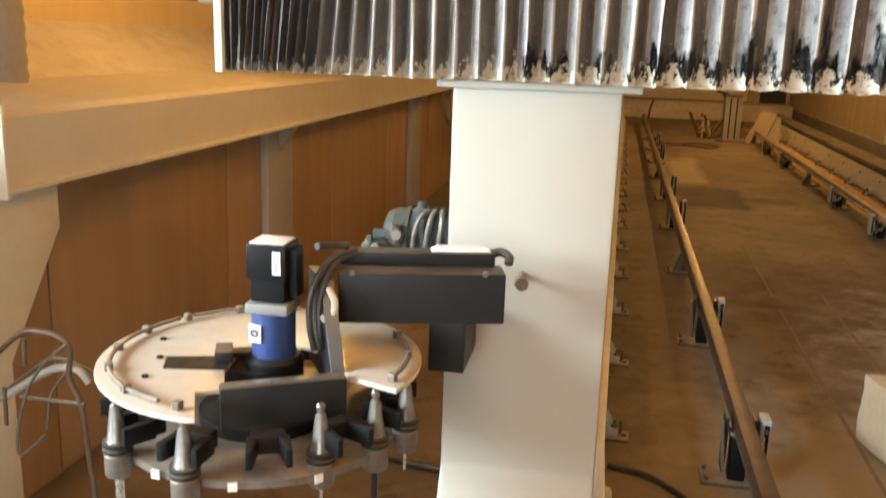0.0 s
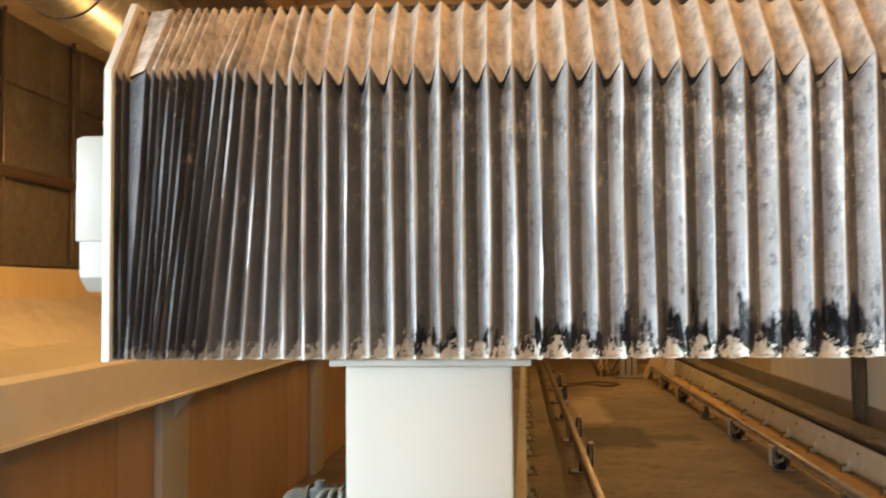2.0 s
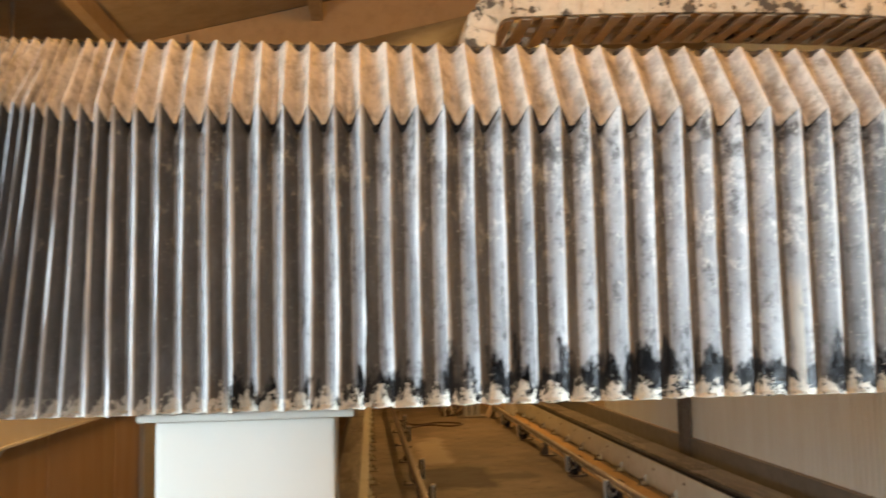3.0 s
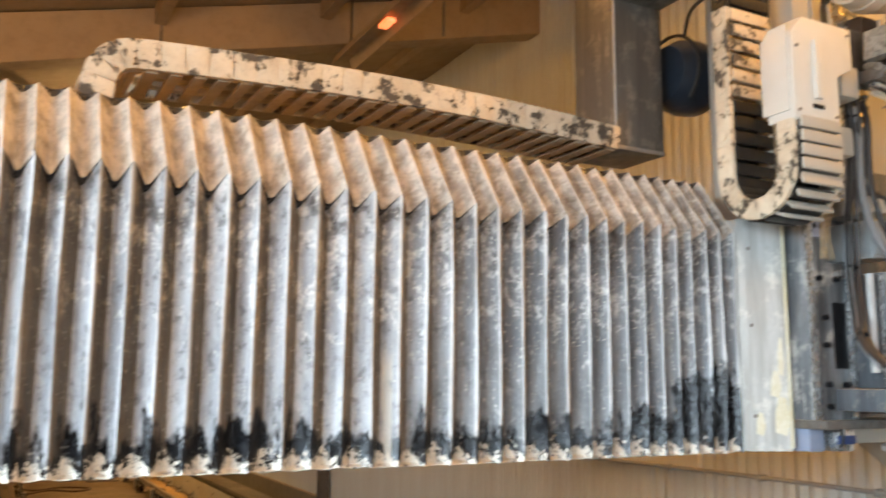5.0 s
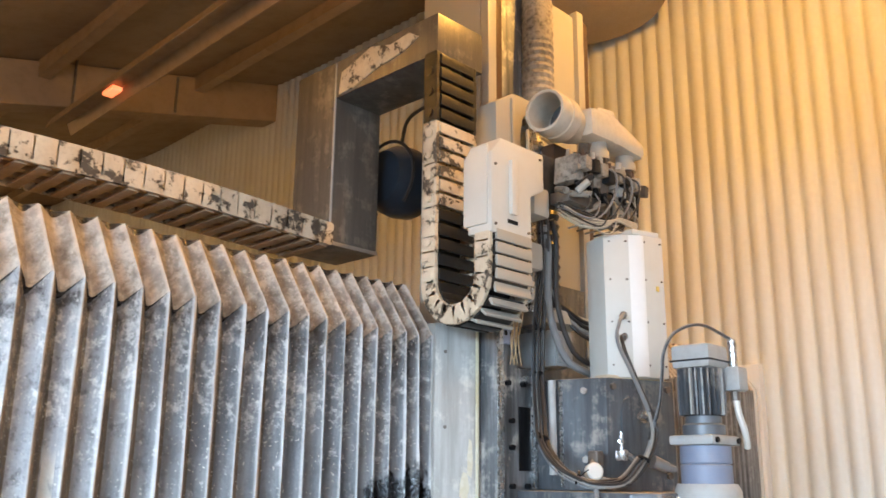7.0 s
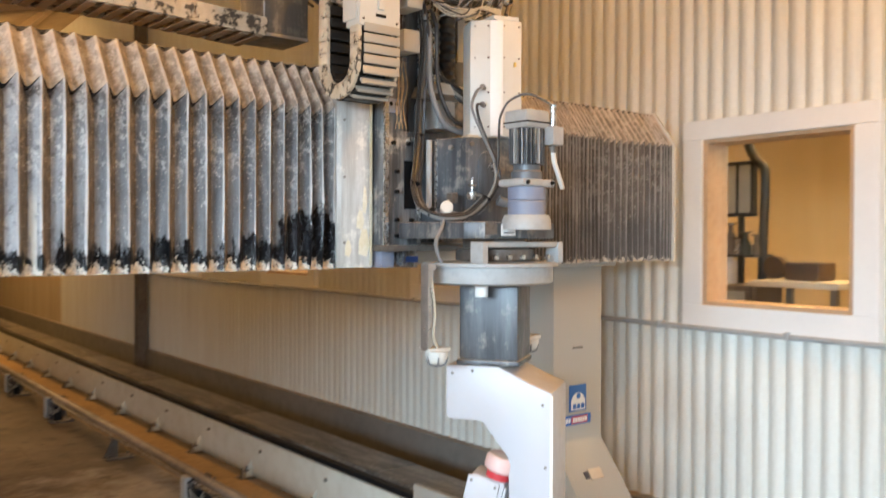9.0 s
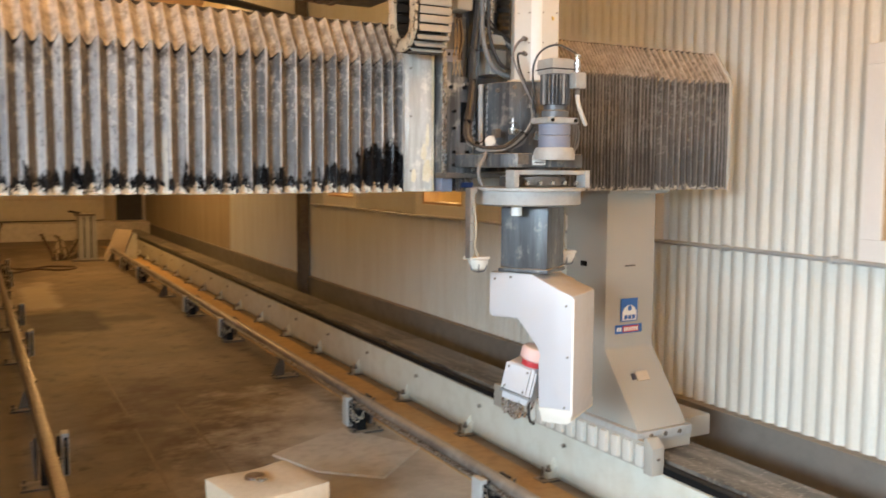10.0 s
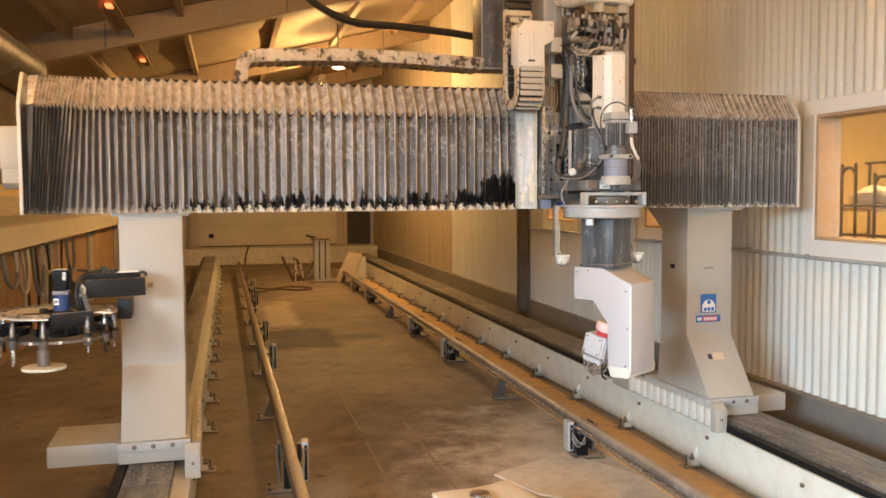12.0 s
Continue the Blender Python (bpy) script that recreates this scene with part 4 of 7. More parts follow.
def fold_places(x0, x1, pitch):
    xs = [x0]
    while xs[-1] < x1 - 0.004:
        xs.append(min(xs[-1] + pitch(xs[-1]), x1))
    return xs


def bellows(name, xs, depth, lean, label):
    """A pleated skin over front, sloped edge and top; every pleat a peak with valleys on both sides."""
    bm = bmesh.new()
    rings = []
    rnd = random.Random(5)
    # a sharp rubbed crest, nearly straight flanks, and a rounded valley between them
    flank = ((0.0, 0.0), (0.03, 0.02), (0.25, 0.50), (0.45, 0.96), (0.54, 1.0), (0.63, 0.92), (0.80, 0.48), (0.97, 0.03))
    for i, x in enumerate(xs):
        wide = xs[i + 1] - x if i < len(xs) - 1 else 0.0
        wob = rnd.uniform(-0.003, 0.003)
        for share, dip in (flank if wide else flank[:1]):
            d = dip * (0.024 if wide < 0.026 and x < 0 else min(depth, 0.85 * wide)) if wide else 0.0
            px = x + share * wide
            w = wob * (1 - dip)
            prof = [(0.66, B_LOW + 0.02), (0.66 - d, B_TOP - d * 0.12), (0.124 + d * 0.12, B_TOP - d * 0.12), (0.115 + d * 0.25, B_TOP - d * 0.55), (d, B_EDGE - d * 0.85), (d + 0.020 * dip, B_EDGE - d * 1.15), (d, B_EDGE - 0.004 - d * 1.55)]
            n = 7
            for k in range(1, n + 1):
                prof.append((d, B_EDGE - 0.004 - d * 1.55 - (B_EDGE - 0.004 - B_LOW - d * 1.55) * k / n))
            prof.append((d * 0.35 + 0.004, B_LOW - 0.006))
            ring = []
            for y, z in prof:
                s = lean(px) * (z - B_LOW) / (B_TOP - B_LOW)
                ring.append(bm.verts.new((px + s + w * math.sin(z * 9 + i), y + w, z + w * 0.8)))
            rings.append(ring)
    for a, b in zip(rings, rings[1:]):
        for k in range(len(a) - 1):
            bm.faces.new((a[k], b[k], b[k + 1], a[k + 1])).material_index = (1, 1, 2, 1, 2, 0)[min(k, 5)]
    bmesh.ops.recalc_face_normals(bm, faces=bm.faces)
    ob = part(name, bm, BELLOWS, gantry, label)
    ob.data.materials.append(BELLOWS_LID)
    ob.data.materials.append(GUSSET_SHADE)
    mod = ob.modifiers.new("cloth", "SOLIDIFY")
    mod.thickness = 0.0025
    return ob


def left_pitch(x):
    for a, b, p, q in ((-0.81, -0.70, 0.0135, 0.014), (-0.70, -0.60, 0.014, 0.034), (-0.60, 0.10, 0.038, 0.053), (0.10, 0.50, 0.053, 0.061), (0.50, 1.35, 0.062, 0.062), (1.35, 1.9, 0.060, 0.047)):
        if x < b:
            return p + (q - p) * (x - a) / (b - a)
    return 0.05


def left_lean(x):
    return 0.085 * max(0.0, 1 - abs(x + 0.66) / 0.24) if x > -0.78 else 0.0


def right_pitch(x):
    return 0.021 if x < 3.15 else (0.026 if x < 3.32 else (0.043 if x < 3.74 else 0.024))


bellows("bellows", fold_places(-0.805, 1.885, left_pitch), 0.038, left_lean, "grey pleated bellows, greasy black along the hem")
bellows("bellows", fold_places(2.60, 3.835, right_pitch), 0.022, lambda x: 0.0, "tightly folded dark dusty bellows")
END = [(-0.012, B_LOW - 0.01), (-0.012, B_EDGE), (0.11, B_TOP + 0.012), (0.68, B_TOP + 0.012), (0.68, B_LOW - 0.01)]
part("end_plate", prism(END, "x", -0.822, -0.806, 0.002), WHITE, gantry, "white end plate")
part("end_plate", prism(END, "x", 3.837, 3.852, 0.002), WHITE, gantry, "white end plate")
part("bridge_beam", box(-0.79, 0.08, 1.640, 3.82, 0.60, 2.10, 0.01), CREAM, gantry, "cream bridge beam inside the bellows")
cab = part("end_cabinet", prism([(0.10, 1.79), (0.14, 1.76), (0.60, 1.76), (0.60, 2.085), (0.10, 2.085)], "x", -0.925, -0.822, 0.006), CREAM, gantry, "cream terminal cabinet on the bridge's end")
part("lid", prism([(0.095, 1.865), (0.60, 1.865), (0.60, 2.08), (0.095, 2.08)], "x", -0.930, -0.84, 0.003), CREAM, cab)


def leg(x0, x1, y):
    lg = part("leg", prism([(y, 1.62), (y, 0.83), (-0.185, 0.475), (0.46, 0.475), (0.42, 0.83), (0.42, 1.48), (0.60, 1.60), (0.60, 1.62)], "x", x0, x1, 0.012), CREAM, gantry, "cream welded leg")
    part("flange", box(x0 - 0.03, 0.03, 1.612, x1 + 0.035, 0.62, 1.627, 0.003), CREAM, lg)
    part("foot_plate", box(x0 - 0.02, -0.20, 0.425, x1 + 0.02, 0.60, 0.474, 0.005), GREY_PAINT, lg, "dusty steel foot plate")
    for i in range(3):
        part("bolt", rod((x0 + 0.07 + i * 0.095, -0.205, 0.45), (x0 + 0.07 + i * 0.095, -0.19, 0.45), 0.013, seg=6), IRON, lg)
    return lg


legL = leg(-0.352, -0.022, 0.04)
legR = leg(3.092, 3.420, 0.085)


def leg_signs():
    y = 0.083
    logo = part("maker_sign", box(3.192, y - 0.004, 0.962, 3.305, y, 1.080, 0.001), SIGN_BLUE, legR, "blue and white square maker's sign")
    part("sign_arch", prism([(3.202, 0.968), (3.295, 0.968), (3.295, 1.012), (3.280, 1.034), (3.262, 1.044), (3.235, 1.044), (3.217, 1.034), (3.202, 1.012)], "y", y - 0.006, y - 0.0045), SIGN_WHITE, legR, "white arch on the sign")
    part("sign_dot", rod((3.2485, y - 0.0085, 1.030), (3.2485, y - 0.0065, 1.030), 0.013, seg=20), SIGN_BLUE, legR, "blue dot on the sign")
    for k in range(3):
        part("sign_bar", box(3.212 + k * 0.027, y - 0.0085, 0.974, 3.232 + k * 0.027, y - 0.0065, 0.995), SIGN_BLUE, legR, "blue bar on the sign")
    part("model_plate", box(3.158, y - 0.004, 0.902, 3.337, y, 0.946, 0.001), SIGN_BLUE, legR, "blue strip sign with red and white bars")
    part("plate_field", box(3.205, y - 0.006, 0.908, 3.312, y - 0.0045, 0.940), SIGN_RED, legR)
    for k in range(6):
        part("plate_bar", box(3.212 + k * 0.0165, y - 0.0085, 0.914, 3.223 + k * 0.0165, y - 0.0065, 0.934), SIGN_WHITE, legR)
    for k in range(2):
        part("plate_bar", box(3.167 + k * 0.017, y - 0.0065, 0.914, 3.179 + k * 0.017, y - 0.0045, 0.934), SIGN_WHITE, legR)
    for k in range(4):
        part("stamped_bar", box(3.215 + k * 0.018, y - 0.003, 1.243, 3.228 + k * 0.018, y, 1.250), IRON, legR)
    slope = Matrix.Translation((3.24, -0.012, 0.70)) @ Matrix.Rotation(math.atan2(-0.27, 0.355), 4, "X")
    part("sticker", turned(box(-0.02, -0.008, -0.03, 0.06, -0.002, 0.02), slope), STONE, legR, "small yellowed sticker")
    part("sticker", turned(box(-0.05, -0.008, -0.02, -0.025, -0.002, 0.012), slope), INK, legR, "small dark sticker")
    # no hole is cut: a black slab paints its shade
    part("cable_hole", box(3.086, 0.24, 1.235, 3.0925, 0.29, 1.262, 0.004), BLACK, legR, "black slab standing in for a shaded cable hole")


leg_signs()


def carriage(x0, x1, inner, out0, out1):
    cr = part("carriage", box(x0, -0.18, 0.358, x1, 0.60, 0.424, 0.006), CREAM, gantry, "cream rail carriage")
    edge = x1 if inner > 0 else x0
    part("side_cover", box(edge, -0.29, 0.31, edge + inner * 0.030, 1.10, 0.445, 0.004), CREAM, cr)
    for k in range(12):
        y = -0.265 + k * 0.092
        part("rib", box(edge + inner * 0.012, y, 0.322, edge + inner * 0.052, y + 0.058, 0.435, 0.016), WHITE, cr, "rounded white rib")
    part("wiper", prism([(-0.33, 0.30), (-0.33, 0.435), (-0.29, 0.475), (-0.27, 0.475), (-0.27, 0.30)], "x", edge - inner * 0.03, edge + inner * 0.048, 0.004), CREAM, cr, "cream wiper block")
    part("wiper_bolt", rod((edge + inner * 0.01, -0.338, 0.38), (edge + inner * 0.01, -0.328, 0.38), 0.008, seg=6), IRON, cr)
    part("drive_box", box(out0, 0.02, 0.31, out1, 0.46, 0.425, 0.008), CREAM, cr, "cream drive housing")
    return cr


carriage(-0.365, 0.0, 1, -0.74, -0.365)
carriage(3.10, 3.45, -1, 3.45, 3.80)


# ---- milling head on the bridge ----
def z_axis():
    # saddle cover between the bellows and the slide
    saddle = part("saddle_cover", prism([(1.888, 0.09), (1.888, -0.010), (1.902, -0.022), (1.985, -0.066), (2.0, -0.066), (2.0, 0.09)], "z", 1.632, 2.23, 0.003), SCRAPED_PALE, gantry, "scuffed pale grey saddle cover with paint chips")
    for z in (1.72, 1.95, 2.15):
        part("screw", rod((1.908, -0.030, z), (1.914, -0.022, z), 0.005, seg=8), IRON, saddle)
    part("edge_strip", box(1.990, -0.072, 1.64, 1.999, -0.064, 2.225, 0.002), PEELED, saddle, "edge strip with peeling yellowed paint")
    for k, (dx, z, w, h) in enumerate(((0.0, 1.72, 0.020, 0.05), (-0.012, 1.80, 0.014, 0.035), (0.002, 1.87, 0.008, 0.05), (-0.05, 1.70, 0.012, 0.03))):
        x = 1.972 + dx
        y = -0.059 - (x - 1.972) * 0.53
        part("paint_chip", turned(prism([(-w, -h * 0.8), (w * 0.4, -h), (w, -h * 0.2), (w * 0.5, h * 0.9), (-w * 0.3, h), (-w * 0.9, h * 0.2)], "y", -0.0035, 0.0015), pose(x, y, z, 0, 0, -28)), PEELED, saddle, "patch of peeling paint")
    # slide with its ways, bolt holes and recess
    plate = part("slide_plate", prism([(2.012, 1.70), (2.165, 1.70), (2.165, 2.105), (2.150, 2.115), (2.095, 2.115), (2.085, 2.13), (2.085, 2.34), (2.012, 2.34)], "y", -0.13, -0.02, 0.004), SCRAPED, gantry, "worn streaked steel slide plate with bolt holes")
    part("way", box(2.004, -0.142, 1.70, 2.022, -0.13, 2.22, 0.002), BRIGHT, plate, "bright rubbed way")
    part("way", box(2.152, -0.138, 1.70, 2.167, -0.13, 2.11, 0.002), BRIGHT, plate)
    part("bracket", box(2.015, -0.142, 2.175, 2.072, -0.13, 2.225, 0.003), PALE_BLUE, plate, "small dusty bracket")
    for x, z in ((2.06, 1.745), (2.06, 1.80), (2.06, 1.90), (2.06, 1.97), (2.125, 1.745), (2.125, 1.80), (2.11, 2.07), (2.045, 2.07), (2.03, 2.205), (2.055, 2.205)):
        part("bolt_hole", rod((x, -0.143, z), (x, -0.129, z), 0.0075, seg=10), BLACK, plate)
    for x in (2.115, 2.145):
        part("stud", rod((x, -0.15, 2.085), (x, -0.13, 2.085), 0.010, seg=8), BRIGHT, plate)
    # raised black slab in place of a recess's shade
    part("recess", box(2.095, -0.1335, 1.84, 2.145, -0.129, 2.01, 0.002), BLACK, plate, "black slab standing in for the shade in a recess")
    part("shelf", box(2.0, -0.17, 1.690, 2.42, -0.02, 1.712, 0.003), IRON, plate, "dusty shelf under the slide")
    part("rail_guide", box(2.10, -0.12, 1.632, 2.165, 0.02, 1.690, 0.004), BRIGHT, plate, "bright linear guide end")
    part("rail_guide", box(2.02, -0.10, 1.632, 2.075, 0.02, 1.690, 0.004), PALE_BLUE, plate)
    part("guide_seal", box(2.10, -0.124, 1.650, 2.165, -0.119, 1.672, 0.002), BLUE, plate, "blue guide seal")
    part("oil_line", tube([(2.09, -0.13, 1.70), (2.088, -0.145, 1.68), (2.092, -0.14, 1.655), (2.10, -0.125, 1.645)], 0.004, 6, 4), CABLE, plate)
    # ram column
    col = part("column", box(2.085, 0.0, 1.64, 2.64, 0.26, 3.46, 0.008), CREAM, gantry, "cream dusty vertical ram column")
    for x in (2.10, 2.585):
        part("guide_strip", box(x + 0.025, -0.022, 2.2, x + 0.066, -0.002, 3.44, 0.003), RUST, col, "dark brown guide strip")
        part("cover_strip", box(x - 0.015, -0.035, 2.2, x + 0.023, -0.002, 3.46, 0.003), CREAM, col)
    part("ram_face", box(2.168, -0.016, 1.72, 2.32, -0.002, 3.42, 0.003), SCRAPED, col, "streaked ram face")
    part("ram_face", box(2.44, -0.016, 1.72, 2.608, -0.002, 3.44, 0.003), CREAM, col)
    part("inner_web", box(2.19, -0.030, 1.72, 2.58, -0.017, 2.42, 0.002), CASTING, col, "dark inner web")
    for k in range(3):
        part("spindle_rod", rod((2.235 + k * 0.032, -0.045, 2.30), (2.235 + k * 0.032, -0.045, 2.66), 0.012), BRIGHT, col, "bright guide rod")
    part("spring", tube([(2.36, -0.05, 2.29), (2.36, -0.05, 2.48), (2.36, -0.05, 2.68)], 0.026, 12, 12, ribs=0.28), CABLE, col, "dark coiled hose behind the rods")
    part("ledge", prism([(2.20, 2.255), (2.42, 2.262), (2.43, 2.285), (2.22, 2.30)], "y", -0.17, -0.02, 0.004), BRIGHT_PLATE, col, "dust-covered ledge")
    part("junction_box", box(2.215, -0.17, 2.13, 2.30, -0.03, 2.235, 0.006), GREY_PAINT, col, "grey junction box")
    part("box_lid", box(2.222, -0.175, 2.14, 2.293, -0.17, 2.225, 0.002), GREY_PAINT, col)
    part("suction_hose", tube([(2.30, -0.06, 2.92), (2.302, -0.06, 3.1), (2.31, -0.055, 3.3), (2.315, -0.05, 3.6), (2.32, -0.04, 4.0)], 0.050, 16, 14, ribs=0.09), CAKED_GREY, gantry, "dust-caked corrugated suction hose")
    brk = part("cable_bracket", prism([(2.02, 2.62), (2.135, 2.62), (2.135, 2.83), (2.15, 2.89), (2.215, 2.915), (2.215, 2.955), (2.10, 2.95), (2.02, 2.90)], "y", -0.12, -0.03, 0.005), CREAM, gantry, "cream dust-crusted cable bracket")
    part("bracket_fold", box(2.088, -0.127, 2.63, 2.100, -0.119, 2.93, 0.002), CREAM, brk)
    part("fitting", lathe([(0.018, 2.735), (0.026, 2.745), (0.026, 2.80), (0.020, 2.81), (0.020, 2.85)], 2.165, -0.15, 16), BRIGHT, brk, "dusty filter bowl")
    part("air_line", tube([(2.13, -0.15, 2.83), (2.125, -0.155, 2.78), (2.13, -0.15, 2.72)], 0.006, 6), PALE_CABLE, brk)
    part("air_line", tube([(2.19, -0.16, 2.82), (2.24, -0.20, 2.775), (2.32, -0.24, 2.735), (2.40, -0.27, 2.72)], 0.005, 6), PALE_CABLE, brk)
    # cast body, bent round the head's axis
    foot = [(2.172, -0.225), (2.178, -0.246), (2.198, -0.332), (2.20, -0.348), (2.42, -0.425), (2.43, -0.41), (2.43, -0.03), (2.18, -0.03)]
    body = part("head_body", prism(foot, "z", 1.79, 2.085, 0.008), CASTING, gantry, "slate grey dusty cast head body")
    part("side_bar", rod((2.150, -0.205, 1.83), (2.150, -0.205, 2.08), 0.011), GREY_PAINT, body, "upright round bar")
    part("side_bar", box(2.166, -0.224, 1.80, 2.173, -0.216, 2.08), BRIGHT, body)
    part("dust_edge", prism([(2.205, -0.352), (2.26, -0.362), (2.32, -0.385), (2.40, -0.412), (2.40, -0.36), (2.30, -0.32), (2.22, -0.30)], "z", 2.083, 2.092, 0.003), STONE, body, "crust of stone dust on the upper edge")
    face = Matrix.Translation((2.20, -0.3495, 0)) @ Matrix.Rotation(radians(-19.3), 4, "Z")
    arch = [(0.045, 1.885), (0.105, 1.885), (0.105, 2.0), (0.095, 2.027), (0.075, 2.036), (0.055, 2.027), (0.045, 2.0)]
    part("hatch", turned(prism(arch, "y", -0.005, 0.003, 0.003), face), CASTING, body, "arched hatch")
    for u, z in ((0.20, 1.83), (0.205, 2.06), (0.02, 2.06)):
        part("bolt", turned(rod((u, -0.008, z), (u, 0.001, z), 0.009, seg=6), face), IRON, body)
    for z in (1.87, 2.05):
        part("bolt", rod((2.176, -0.292, z), (2.190, -0.284, z), 0.010, seg=6), IRON, body)
    part("nose", prism([(2.05, -0.16), (2.06, -0.50), (2.10, -0.56), (2.42, -0.56), (2.44, -0.10)], "z", 1.735, 1.79, 0.006), CASTING, body, "flat nose plate with a dusty edge")
    part("name_plate", box(2.17, -0.566, 1.745, 2.23, -0.5595, 1.782, 0.001), SIGN_WHITE, body, "small white plate")
    for k in range(2):
        part("plate_bar", box(2.178, -0.5685, 1.752 + 0.013 * k, 2.222, -0.5645, 1.757 + 0.013 * k), GREY_CABLE, body)
    part("relief", box(2.10, -0.566, 1.748, 2.150, -0.5595, 1.784, 0.002), IRON, body)
    # pneumatics in front of the body
    part("gauge", lathe([(0.010, -0.012), (0.022, -0.010), (0.022, 0.010), (0.018, 0.013)], 0, 0, 20), WHITE, body, "round white gauge").matrix_basis = pose(2.092, -0.375, 1.838, 80, 0, -35)
    part("gauge_neck", rod((2.102, -0.363, 1.84), (2.132, -0.348, 1.868), 0.009), IRON, body)
    part("regulator", box(2.120, -0.368, 1.855, 2.150, -0.338, 1.89, 0.005), IRON, body)
    part("valve", rod((2.168, -0.403, 1.880), (2.205, -0.393, 1.880), 0.010), BRIGHT, body)
    part("valve", lathe([(0.014, 1.867), (0.017, 1.873), (0.017, 1.891), (0.010, 1.895)], 2.183, -0.401, 14), BRIGHT, body)
    part("tee_handle", rod((2.163, -0.408, 1.914), (2.203, -0.395, 1.914), 0.0045), BRIGHT, body)
    part("tap", rod((2.183, -0.401, 1.885), (2.183, -0.401, 1.938), 0.005), BRIGHT, body)
    part("air_line", tube([(2.195, -0.39, 1.885), (2.225, -0.40, 1.878), (2.235, -0.41, 1.85), (2.20, -0.41, 1.822), (2.13, -0.40, 1.815), (2.09, -0.37, 1.83)], 0.007, 7), GREY_CABLE, body)
    part("nozzle", rod((2.265, -0.44, 1.866), (2.305, -0.46, 1.852), 0.018, 0.014), GREY_CABLE, body)
    part("nozzle", rod((2.305, -0.46, 1.852), (2.325, -0.47, 1.846), 0.010), GREY_CABLE, body)
    part("fitting", rod((2.245, -0.425, 1.985), (2.262, -0.43, 1.975), 0.014, seg=8), BRIGHT, body)
    # sheet-metal terminal box with a folded strip along its front edge
    plan = [(2.228, -0.338), (2.281, -0.397), (2.296, -0.413), (2.378, -0.439), (2.41, -0.30), (2.27, -0.25)]
    wb = part("terminal_box", prism(plan, "z", 2.087, 2.49, 0.003), WHITE, gantry, "tall white sheet-metal terminal box")
    part("corner_strip", prism([(2.273, -0.392), (2.281, -0.4005), (2.296, -0.4165), (2.308, -0.420), (2.307, -0.415), (2.294, -0.4115), (2.279, -0.395)], "z", 2.09, 2.487), SIGN_WHITE, wb, "bright folded corner strip")
    part("top_plate", prism([(2.275, -0.405), (2.37, -0.434), (2.395, -0.32), (2.30, -0.29)], "z", 2.49, 2.505, 0.003), WHITE, wb)
    for z in (2.12, 2.24, 2.36, 2.47):
        part("screw", rod((2.2705, -0.3885, z), (2.268, -0.383, z), 0.0028, seg=8), IRON, wb)
        part("screw", rod((2.2375, -0.3520, z), (2.240, -0.349, z), 0.0028, seg=8), IRON, wb)
        part("screw", rod((2.313, -0.4205, z), (2.314, -0.4165, z), 0.0028, seg=8), IRON, wb)
        part("screw", rod((2.368, -0.440, z), (2.367, -0.435, z), 0.0028, seg=8), IRON, wb)
    for z in (2.195, 2.255):
        part("gland", rod((2.262, -0.370, z), (2.240, -0.388, z), 0.010, seg=10), IRON, wb, "round cable gland")
    part("sticker", box(2.348, -0.4335, 2.33, 2.357, -0.4285, 2.345), YELLOW, wb, "tiny orange sticker").matrix_basis = Matrix.Translation((0, -0.0012, 0))


def gear_motor():
    x, y = 2.242, -0.605
    gm = part("gear_motor", lathe([(0.062, 1.812), (0.062, 1.855), (0.058, 1.858), (0.062, 1.861), (0.062, 1.901)], x, y, 28), PALE_BLUE, gantry, "dusty blue planetary gearbox with finned motor")
    part("base_flange", lathe([(0.080, 1.765), (0.080, 1.795), (0.072, 1.812)], x, y, 28), GREY_PAINT, gm, "pale flange")
    part("top_flange", box(x - 0.073, y - 0.06, 1.902, x + 0.073, y + 0.06, 1.926, 0.009), GREY_PAINT, gm, "light grey flange")
    for dx in (-0.055, 0.055):
        part("bolt", rod((x + dx, y - 0.066, 1.914), (x + dx, y - 0.058, 1.914), 0.007, seg=8), BLACK, gm)
    part("coupling", lathe([(0.052, 1.926), (0.052, 1.95), (0.044, 1.955), (0.044, 1.972)], x, y, 20), SLATE, gm, "slate grey coupling housing")
    part("motor", lathe([(0.047, 1.972), (0.047, 2.092)], x, y, 28), DARK_STEEL, gm, "black finned motor")
    for k in range(24):
        a = k * math.tau / 24
        part("fin", turned(box(0.046, -0.0022, 1.975, 0.058, 0.0022, 2.088), Matrix.Translation((x, y, 0)) @ Matrix.Rotation(a, 4, "Z")), CASTING if k % 6 else GREY_PAINT, gm)
    part("cap", box(x - 0.053, y - 0.053, 2.088, x + 0.053, y + 0.053, 2.148, 0.012), GREY_PAINT, gm, "dusty grey motor cap")
    part("cap_band", box(x - 0.055, y - 0.055, 2.105, x + 0.055, y + 0.055, 2.110, 0.002), DARK_STEEL, gm)
    part("connector_box", box(x + 0.035, y - 0.085, 2.035, x + 0.085, y - 0.035, 2.095, 0.006), GREY_PAINT, gm, "grey connector box")
    part("plug", rod((x + 0.06, y - 0.06, 2.095), (x + 0.06, y - 0.06, 2.165), 0.011), BRIGHT, gm)
    part("gland", rod((x + 0.06, y - 0.06, 2.012), (x + 0.06, y - 0.06, 2.036), 0.011, seg=8), IRON, gm)
    part("cable", tube([(x + 0.06, y - 0.06, 2.02), (x + 0.062, y - 0.065, 1.98), (x + 0.078, y - 0.07, 1.935), (x + 0.105, y - 0.06, 1.90)], 0.0085), WHITE, gm, "white cable")


